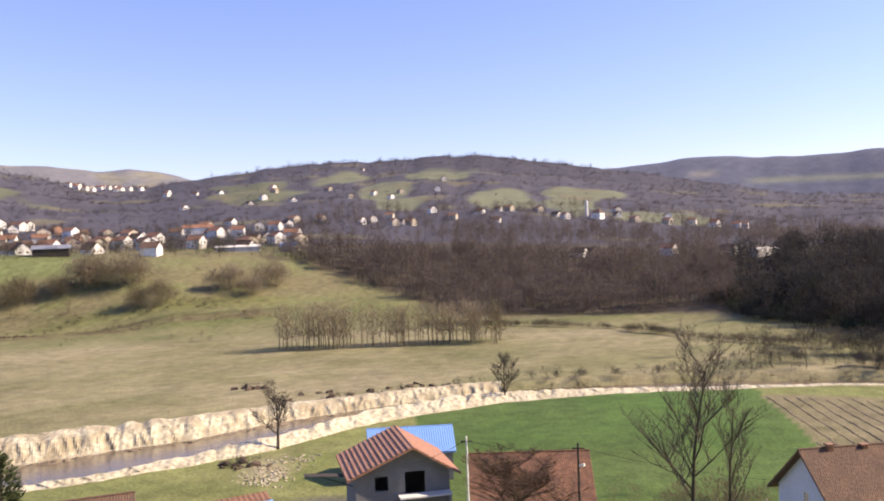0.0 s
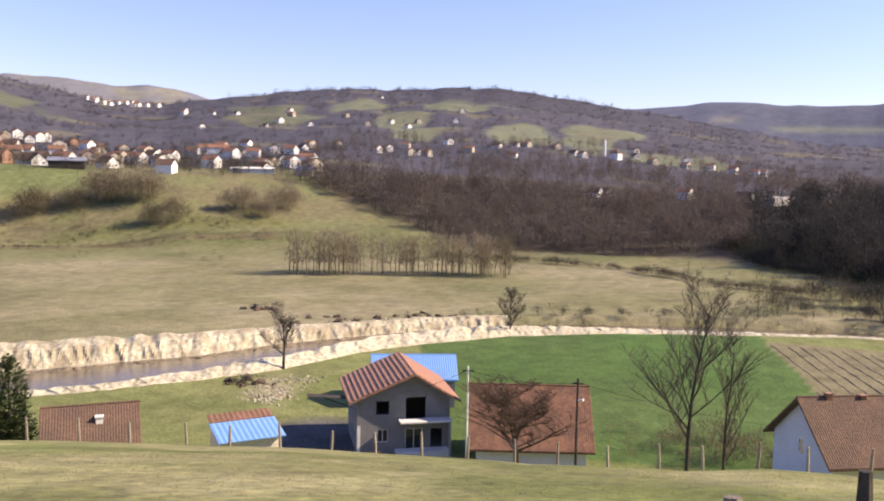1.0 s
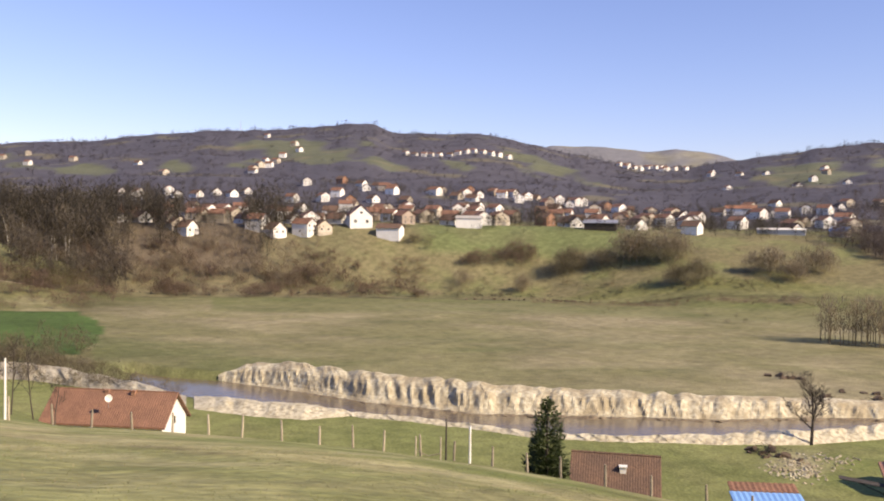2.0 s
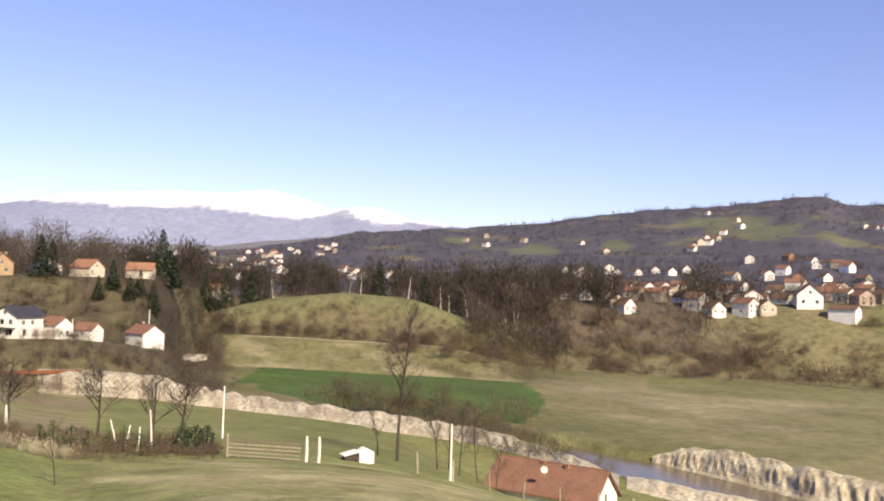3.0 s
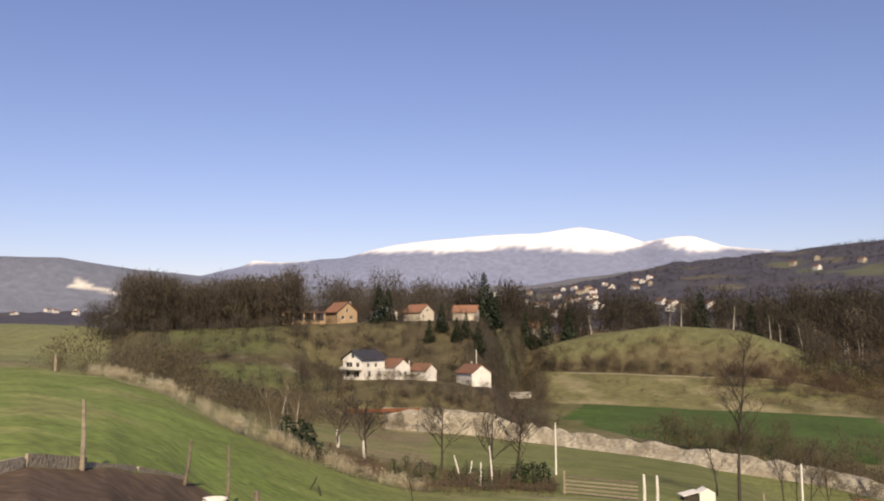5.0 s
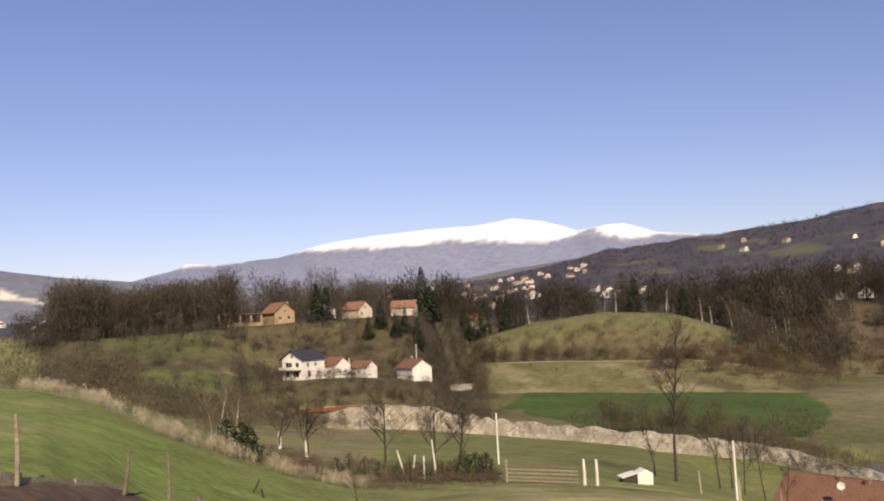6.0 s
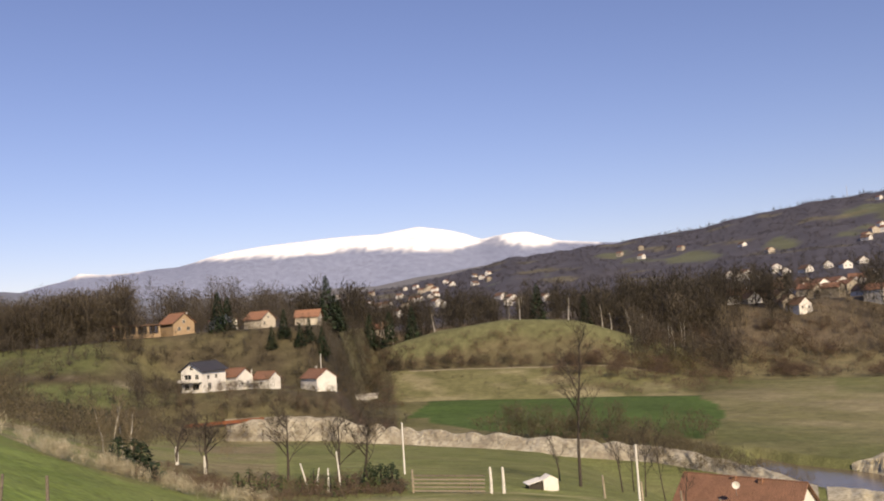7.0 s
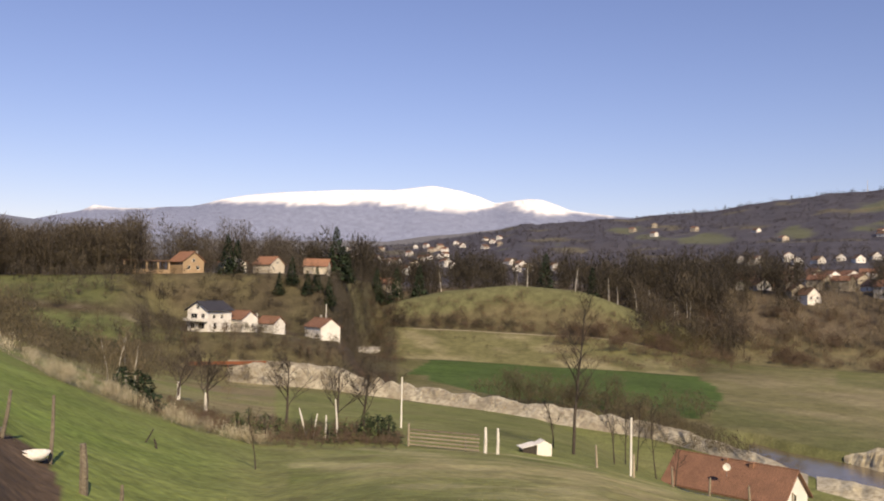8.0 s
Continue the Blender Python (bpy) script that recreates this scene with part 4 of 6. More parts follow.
def bank(name, label, a0, a1, foot, width, height, seed, material, step=0.11, rough=0.5, rowsn=20, crest=0.45, flute=0.5, slope=0.75, heap=6.0):
    """Spoil tipped in heaps along the river: rounded tops side by side, their faces cut by runnels."""
    azs = np.arange(a0, a1 + step, step)
    u = np.linspace(0, 1, rowsn)
    A, U = np.meshgrid(azs, u, indexing="ij")
    F = np.vectorize(lambda a: foot(a))(azs)[:, None]
    Wd = np.vectorize(lambda a: width(a))(azs)[:, None]
    Hh = np.vectorize(lambda a: height(a))(azs)[:, None]
    along = np.cumsum(np.concatenate([[0], np.abs(np.diff(azs)) * np.pi / 180 * (F[1:, 0])]))[:, None]
    # heaps of uneven width: round crowns with creases between them
    warp = along / heap + 1.4 * smooth_noise(along, 0 * along, heap * 1.7, seed + 3)
    round_top = (0.5 + 0.5 * np.sin(2 * np.pi * warp)) ** 0.6 * (0.55 + 0.45 * smooth_noise(along, 0 * along, heap * 2.3, seed + 8)) + 0.3 + 0.25 * smooth_noise(along, U * 3, heap * 0.3, seed + 9)
    crown = (1 - rough) + rough * round_top
    R = F + Wd * U
    prof = np.where(U < crest, np.clip(U / crest, 0, 1) ** slope, np.cos(np.clip((U - crest) / (1 - crest), 0, 1) * np.pi / 2) ** 0.8)
    base = ground(A, R)
    face = np.sin(np.pi * np.clip(U / max(crest * 1.25, 0.3), 0, 1))
    runnel = 0.8 - 1.8 * np.abs(smooth_noise(along + U * 4.5, U * 3, 1.7, seed + 5)) ** 0.7 + 0.5 * smooth_noise(along - U * 3, U * 4, 0.8, seed + 11)
    fine = smooth_noise(along - U * 3, U * 6, 0.7, seed + 6)
    Z = np.maximum(base, WATER_Z - 0.3) + Hh * prof * np.clip(crown, 0.2, 2) + 0.16 * flute * fine * np.sin(np.pi * U) - 0.25 * (1 - np.sin(np.pi * U))
    lift = rise(U, 0.0, 0.2) * (1 - rise(U, 0.9, 1.0))
    Z = np.maximum(Z, np.maximum(base, ground(A, R + 0.8)) * 1.0 + 0.12 * lift - 0.4 * (1 - lift))
    # ends die out
    Z = np.where((along < 6) | (along > along.max() - 6), np.minimum(Z, base + 0.15 + (Z - base) * np.clip(np.minimum(along, along.max() - along) / 6, 0, 1)), Z)
    Rj = R - face * flute * (1.1 * runnel + 0.35 * fine) - face * rough * 1.0 * (round_top - 0.6)
    V = np.stack([Rj * np.sin(np.radians(A)), Rj * np.cos(np.radians(A)), Z], -1).reshape(-1, 3)
    n, k = A.shape
    s = Shape()
    s.v = [tuple(p) for p in V]
    s.f = [(i * k + j, i * k + j + 1, (i + 1) * k + j + 1, (i + 1) * k + j) for i in range(n - 1) for j in range(k - 1)]
    ob = new(name, s.mesh(name, material))
    return tagged(ob, label, "river bank", kind="structure")


def tb(*pairs):
    return lambda a: float(np.interp(a, [p[0] for p in pairs], [p[1] for p in pairs]))


bank("bank_far", "pale sandy spoil tipped in rounded heaps along the far river bank", -1.5, 51, lambda a: float(far_water(a)) + 1.6, tb((-1.5, 4), (1, 12), (30, 11), (40, 9), (60, 7)),
     tb((-1.5, 0.4), (0.5, 2.2), (3, 3.2), (14, 3.3), (20, 2.6), (27, 1.9), (34, 1.5), (39, 1.1), (46, 0.8), (52, 0.5), (62, 0.3)), 2.0, M_SANDFAR, rough=0.34, crest=0.7, flute=0.5, slope=0.95, heap=7.5)
bank("bank_foot", "damp dark earth at the foot of the far river bank", -3, 66, lambda a: float(far_water(a)) - 0.2, tb((-3, 3.6), (66, 3.4)), tb((-3, 0.3), (2, 0.55), (20, 0.7), (60, 0.5), (66, 0.3)), 3.3, M_SANDDARK, rough=0.6, crest=0.7, flute=0.5, slope=0.9, heap=3.4, rowsn=10, step=0.16)
bank("bank_near", "pale sandy spoil heaped along the near river bank", -3.0, 78, lambda a: float(near_water(a)) - tb((-3, 14), (4, 12), (7, 5), (26, 5), (36, 8), (48, 9), (60, 6), (78, 4))(a),
     tb((-3, 14), (4, 12), (7, 5), (26, 5.5), (36, 8.5), (48, 9.5), (60, 6.5), (78, 4.5)), tb((-3, 1.4), (4, 1.4), (7, 0.6), (26, 0.8), (36, 1.5), (46, 2.0), (52, 1.6), (60, 0.7), (78, 0.4)), 5.0, M_SAND, rough=0.42, flute=0.45, heap=5.5)
bank("bank_west", "grey-brown sandy spoil heap along the upper river", -40, -3.5, tb((-40, 204), (-33, 206), (-28.6, 202), (-24, 192), (-20, 184), (-13, 178), (-8, 164), (-3.5, 146)), tb((-40, 12), (-20, 14), (-3.5, 12)),
     tb((-40, 2.0), (-35, 3.6), (-30, 3.8), (-25, 3.4), (-18, 3.2), (-14, 2.6), (-8, 1.8), (-3.5, 0.9)), 9.0, M_SANDWEST, rough=0.34, flute=0.8, heap=9.0)

# ---- houses by the river ----
def near_houses():
    # unfinished grey house
    h = {"f": [(-2.3, 3.9, 1.4, 1.5, "opening"), (1.3, 3.2, 2.2, 2.5, "opening"), (-2.3, 0.9, 1.2, 1.4), (1.1, 0.0, 1.9, 2.3, "door"), (3.6, 0.0, 1.3, 2.2, "opening")], "l": [(-2, 3.9, 1.2, 1.3), (2, 1.0, 1.2, 1.2)], "r": [(0, 1.0, 1.2, 1.2)]}
    a = house("house", spot(43.87, 96.5, 9, 0.5), "unfinished grey block house with a new red tile roof", 10.1, 9.4, 5.8, 2.5, M_GREYWALL, M_TILE_NEW, h, over=1.0, side_over=1.2, ridge=1.0)
    # lapped courses of tiles, parallel to the ridge
    for sg, span, count in ((-1, 7.05, 13), (1, 5.05, 9)):
        fall = 2.5 / (5.05 - sg)
        for k in range(count):
            u, v = span * k / count, span * (k + 1) / count
            x0, x1, z0, z1 = 1.0 + sg * u, 1.0 + sg * v, 8.482 - fall * u, 8.482 - fall * v
            part("tile_course", Shape().prism([(x0, -5.9, z0), (x1, -5.9, z1), (x1, -5.9, z1 + 0.16), (x0, -5.9, z0 + 0.02)], (0, 11.8, 0)), M_TILE_NEW, a)
    part("balcony", Shape().box(-0.6, 5.0, -6.3, -4.7, 3.25, 3.43), M_WHITEPAINT, a, "white concrete balcony slab")
    part("step", Shape().box(-1.0, 4.8, -6.2, -4.7, -0.6, 0.14), M_PLASTER, a, "pale concrete doorstep")
    part("post", Shape().box(4.7, 4.9, -6.25, -6.05, -0.6, 3.25), M_CONCRETE, a)
    part("plaster", Shape().box(-5.04, -4.7, -4.72, -4.66, 0, 2.8), M_PLASTER, a, "strip of white render at the corner")
    part("canopy", Shape().prism([(-10.2, -2.6, 5.62), (-5.05, -2.6, 5.12), (-5.05, -2.6, 5.2), (-10.2, -2.6, 5.68)], (0, 1.3, 0)), M_DARKWOOD, a, "thin dark awning on the side wall")
    part("brace", Shape().tube((-5.05, -2.0, 4.0), (-8.6, -2.0, 5.4), 0.05, 0.05), M_DARKWOOD, a)
    part("bench", Shape().box(-4.2, -2.6, -6.0, -5.5, 0.1, 0.2).box(-4.1, -4.0, -5.9, -5.6, -0.5, 0.1).box(-2.8, -2.7, -5.9, -5.6, -0.5, 0.1), M_DARKWOOD, a, "dark bench against the front wall")
    # lower building with a blue metal roof behind it
    house("outbuilding", spot(44.9, 115, 92), "long outbuilding with a bright blue metal roof", 8.5, 10.6, 3.8, 2.2, M_GREYWALL, M_BLUE, {}, over=0.4, ribs=0.3, category="outbuilding")
    # shed with a single slope of blue sheets
    b = thing("shed", spot(33.9, 70.5, 16), "small pale shed under blue sheets and old tiles", "shed")
    s = Shape()
    s.box(-2.4, 2.4, -1.6, -1.45, 0, 3.0).box(-2.4, 2.4, 1.45, 1.6, 0, 3.8).prism([(-2.4, -1.45, 0), (-2.4, 1.45, 0), (-2.4, 1.45, 3.75), (-2.4, -1.45, 2.95)], (0.15, 0, 0)).prism([(2.25, -1.45, 0), (2.25, 1.45, 0), (2.25, 1.45, 3.75), (2.25, -1.45, 2.95)], (0.15, 0, 0))
    part("wall", s, M_CREAM, b)
    n = 24
    rows = [[(-2.7 + 5.4 * i / n, y, z + (0.05 if i % 2 else 0)) for i in range(n + 1)] for y, z in ((-2.2, 2.95), (0.9, 3.72), (0.9, 3.64), (-2.2, 2.87))]
    fs = [(k * (n + 1) + i, k * (n + 1) + i + 1, ((k + 1) % 4) * (n + 1) + i + 1, ((k + 1) % 4) * (n + 1) + i) for k in range(4) for i in range(n)]
    part("roof", Shape().add([p for q in rows for p in q], fs), M_BLUE, b, "corrugated blue sheet roof")
    rows = [[(-2.6 + 5.2 * i / n, y, z + (0.05 if i % 2 else 0)) for i in range(n + 1)] for y, z in ((0.85, 3.80), (2.0, 4.15), (2.0, 4.05), (0.85, 3.70))]
    part("roof", Shape().add([p for q in rows for p in q], fs), M_TILE, b, "strip of old clay tiles")
    # house with the wide clay roof
    h = {"r": [(-3.5, 0.8, 1.0, 1.1), (0, 0.8, 1.0, 1.1), (3, 0.0, 1.0, 2.0, "door")]}
    house("house", spot(52.7, 92, 94), "low house under a wide weathered clay tile roof", 9.8, 11.2, 3.0, 4.7, M_PLASTER_COOL, M_TILE_PATCHY, h, over=0.8, chimneys=((1.6, -2, 0.5),), ribs=0.2)
    # white house with steep clay roof
    h = {"f": [(-0.1, 5.0, 0.8, 1.3), (1.7, 1.2, 0.9, 1.4), (-1.5, 1.2, 0.9, 1.4)], "r": [(-2, 0.9, 1, 1.2), (2, 0.9, 1, 1.2)]}
    house("house", spot(73.6, 79, -56), "white plastered house with a broad brown tile roof", 9.0, 12.0, 5.9, 3.7, M_PLASTER_COOL, M_TILE_OLD, h, over=0.7, chimneys=((0.1, -4.0, 0.5), (0.1, -1.0, 0.3)), ribs=0.2, flue=M_BRICK)
    # brown roofed shed
    house("shed", spot(24.5, 69.5, 89), "long low shed with an old brown tile roof", 6.0, 6.2, 2.7, 2.4, M_CREAM, M_TILE_OLD, {}, over=0.4, chimneys=((-1.2, -0.6, 0.45),), ribs=0.2, category="shed", flue=M_PLASTER)
    # white gabled house with rusty red roof and a dish
    h = {"f": [(0.0, 2.9, 0.7, 1.1)], "l": [(0, 1, 1, 1.2)]}
    house("house", spot(-7.7, 114, 62), "small white house with a long red-brown tile roof", 6.6, 15.2, 3.5, 3.1, M_PLASTER, M_TILE, h, over=0.5, chimneys=((-0.2, 1.0, 0.35), (-0.4, -2.5, 0.6)), ribs=0.3, flue=M_BRICK)
    d = Shape()
    n = 14
    vs = [(0, 0, 0)] + [(0.45 * math.cos(i * 2 * math.pi / n), -0.12, 0.45 * math.sin(i * 2 * math.pi / n)) for i in range(n)] + [(0.45 * math.cos(i * 2 * math.pi / n), -0.08, 0.45 * math.sin(i * 2 * math.pi / n)) for i in range(n)] + [(0, 0.04, 0)]
    d.add(vs, [(0, 1 + (i + 1) % n, 1 + i) for i in range(n)] + [(2 * n + 1, n + 1 + i, n + 1 + (i + 1) % n) for i in range(n)] + [(1 + i, 1 + (i + 1) % n, n + 1 + (i + 1) % n, n + 1 + i) for i in range(n)])
    p = thing("satellite_dish", spot(-8.15, 110.5, 0, 5.2), "white satellite dish on the roof of the small house", "satellite dish")
    part("reflector", d, M_WHITEPAINT, p)
    part("arm", Shape().tube((0, 0.03, -0.1), (0, 0.35, -1.2), 0.03, 0.03), M_METAL, p)


near_houses()


def west_houses():
    h = {"f": [(-2, 0.6, 1.6, 1.8), (1.5, 0.6, 2.4, 1.8), (-1.5, 3.6, 2.6, 1.6), (2, 3.6, 1.4, 1.6), (0, 6.5, 1.2, 1.2)], "r": [(-2.5, 3.6, 1.2, 1.3), (1, 3.6, 1.2, 1.3), (-2, 0.5, 1.4, 2, "door")]}
    a = house("house", spot(-41.2, 242, -42, 0.3) @ Matrix.Scale(0.87, 4), "tall white house with balconies and a dark grey roof", 8.2, 10.5, 6.4, 2.4, M_PLASTER, M_TILE_DARK, h, over=0.8, category="house")
    part("balcony", Shape().box(-4.1, 4.1, -6.9, -5.52, 2.9, 3.75), M_PLASTER, a, "long white balcony")
    house("house", spot(-39.25, 246, 40, 0.3) @ Matrix.Scale(0.87, 4), "white house with a red tile roof", 6.4, 8.5, 3.8, 2.3, M_PLASTER, M_TILE, {"f": [(-1, 1, 1, 1.2), (1.2, 1, 1, 1.2)], "l": [(-2, 1, 1, 1.3), (1.5, 1, 1, 1.3)]}, over=0.5)
    house("house", spot(-37.35, 246, 48, 0.3) @ Matrix.Scale(0.87, 4), "low white annexe with a red tile roof", 5.4, 7, 2.9, 2.0, M_PLASTER, M_TILE, {"l": [(0, 1, 1, 1.2)]}, over=0.4)
    house("house", spot(-34.05, 250, 30, 0.1) @ Matrix.Scale(0.95, 4), "white outbuilding with a red tile roof", 6.6, 9.5, 3.8, 2.3, M_PLASTER, M_TILE, {"r": [(2, 1, 0.9, 1.1)]}, over=0.4, chimneys=((0.5, 2, 1.2),))
    house("shed", spot(-31.2, 332, 84, 0.3), "low pale shed on the meadow", 3.2, 10.5, 1.3, 0.5, M_PLASTER, M_CONCRETE, {}, over=0.2, category="shed")
    # on the ridge
    h = {"f": [(0, 3.2, 1.0, 1.2), (-1.6, 0.8, 1.2, 1.3), (1.6, 0.8, 1.2, 1.3)]}
    house("house", spot(-42.7, 300, 28, 0.5), "ochre plastered house with a clay tile roof", 7.5, 9, 3.6, 3.0, M_OCHRE, M_TILE_ORANGE, h, over=0.6, chimneys=((2.4, -2, 2.2),))
    f = thing("frame_house", spot(-45.3, 296, 14, 0.2) @ Matrix.Scale(1.3, 4), "unfinished open concrete and brick frame beside the ochre house", "building shell")
    for i in range(5):
        part("column", Shape().box(-5.5 + i * 2.7, -5.1 + i * 2.7, -3, -2.6, 0, 3.0), M_OCHRE, f)
        part("column", Shape().box(-5.5 + i * 2.7, -5.1 + i * 2.7, 3, 3.4, 0, 3.0), M_OCHRE, f)
    part("slab", Shape().box(-5.8, 6.0, -3.4, 3.8, 3.0, 3.3), M_TILE_OLD, f)
    part("wall", Shape().box(-5.6, 5.8, 3.0, 3.3, 0, 1.0).box(-5.6, 5.8, -3.0, -2.8, 0, 1.0), M_OCHRE, f)
    house("house", spot(-39.9, 300, 10, 0), "white house half hidden by dark conifers", 8, 8, 3.4, 2.2, M_PLASTER, M_TILE, {"f": [(-2, 1, 1.2, 1.3), (2, 1, 1.2, 1.3)]}, over=0.5)
    house("house", spot(-37.6, 302, 44, 0.4) @ Matrix.Scale(0.85, 4), "cream house with an orange tile roof", 8, 9.5, 3.2, 3.0, M_CREAM, M_TILE_ORANGE, {"f": [(0, 3.4, 1, 1), (-2, 1, 1.1, 1.2)], "r": [(0, 1, 1, 1.2)]}, over=0.5)
    house("house", spot(-34.5, 318, 78, 0.6) @ Matrix.Scale(0.85, 4), "pale house with a broad orange tile roof", 8, 10, 3.0, 2.8, M_CREAM, M_TILE_ORANGE, {"r": [(-2.5, 1, 1.1, 1.2), (2, 1, 1.1, 1.2)]}, over=0.6)
    house("house", spot(-29.9, 455, 60, 0.5), "pale house with a red tile roof among trees", 9, 11, 3.5, 3.0, M_CREAM, M_TILE, {"r": [(-2.5, 1, 1.1, 1.2), (2, 1, 1.1, 1.2)]}, over=0.6)


west_houses()


# ---- the town: one house of each kind, then copies ----
def town_kind(i, wall, roof, w, d, eave, rs, words):
    h = {"f": [(-w * 0.24, 0.9, 1.2, 1.3), (w * 0.24, 0.9, 1.2, 1.3)], "r": [(-d * 0.25, 0.9, 1.2, 1.3), (d * 0.25, 0.9, 1.2, 1.3)], "l": [(0, 0.9, 1.2, 1.3)]}
    if eave > 4.5:
        for side in "fr":
            h[side] = h[side] + [(u, v + 2.8, ww, hh) for u, v, ww, hh in h[side]]
    return dict(w=w, d=d, eave=eave, rise_h=rs, wall=wall, roof=roof, holes=h, over=0.5, label=words, chimneys=((w * 0.2, d * 0.2, 0.8),), detail=False)


KINDS = [town_kind(0, M_PLASTER_TOWN, M_TILE, 9, 10, 5.6, 2.8, "white two-storey village house with a red tile roof"),
         town_kind(1, M_CREAM_TOWN, M_TILE_OLD, 8.5, 9.5, 3.4, 3.2, "cream village house with a brown tile roof"),
         town_kind(2, M_ROSE, M_TILE, 9, 9, 5.4, 3.0, "rose plastered village house with a red roof"),
         town_kind(3, M_PLASTER_TOWN, M_TILE_OLD, 8, 11, 3.2, 3.4, "low white village house with a weathered roof"),
         town_kind(4, M_CREAM_TOWN, M_TILE, 10, 10, 5.8, 2.6, "pale two-storey village house with a red roof"),
         town_kind(5, M_BRICK, M_TILE_OLD, 8.5, 9, 5.2, 2.8, "raw orange block village house, unplastered")]
masters = []


def village(az, r, turn, kind, group, dz=-0.2):
    k = KINDS[kind]
    m = spot(az, r, turn, dz) @ Matrix.Scale(0.8 if az > 39 else 0.98 if r < 1000 else 1.0, 4)
    if kind < len(masters):
        copy = copy_thing(masters[kind], m)
        tagged(copy, group=group)
        return
    kw = dict(k)
    label = kw.pop("label")
    masters.append(house("house", m, label, group=group, **kw))


TOWN = random.Random(5)
for i in range(6):
    village(4.2 + i * 3.1, 470 + 12 * i, TOWN.uniform(-60, 60), i, "houses of the town")
placed = [(4.2 + i * 3.1, 470 + 12 * i) for i in range(6)]
count = 0
while count < 150:
    az = TOWN.uniform(-7, 39)
    r = TOWN.uniform(478, 900) if az > 2 else TOWN.uniform(450, 700)
    if az > 28 and r < 500:
        continue
    if any(abs((az - a) * r / 57) < 11.5 and abs(r - q) < 14 for a, q in placed):
        continue
    placed.append((az, r))
    village(az, r, TOWN.uniform(5, 85), TOWN.choice((0, 0, 0, 1, 3, 3, 3, 4, 4, 2, 5)), "houses of the town")
    count += 1
count = 0
while count < 26:      # strip of houses under the right-hand hill
    az, r = TOWN.uniform(39, 68), TOWN.uniform(770, 930)
    if 56.2 < az < 58.6 or any(abs((az - a) * r / 57) < 12 and abs(r - q) < 16 for a, q in placed):
        continue
    placed.append((az, r))
    village(az, r, TOWN.uniform(25, 80), TOWN.choice((0, 0, 3, 3, 4)), "houses under the hill")
    count += 1
for i in range(13):    # row of houses on the hill
    village(10.5 + i * 0.56 + TOWN.uniform(-0.1, 0.1), 1510 + TOWN.uniform(-15, 15), TOWN.uniform(30, 75), TOWN.choice((0, 0, 3)), "row of houses on the hill")
for i in range(46):    # scattered farms
    az = TOWN.uniform(-14, 4) if i < 18 else TOWN.uniform(30, 48) if i < 36 else TOWN.uniform(-36, -22)
    r = TOWN.uniform(1150, 1850) if i < 36 else TOWN.uniform(900, 1700)
    village(az, r, TOWN.uniform(10, 70), TOWN.choice((0, 0, 3, 4)), "scattered farmhouses on the hills", -0.3)
for i in range(22):    # white hamlet beyond
    village(TOWN.uniform(24.4, 29), TOWN.uniform(1850, 1960), TOWN.uniform(25, 80), 0, "white hamlet on the far slope")


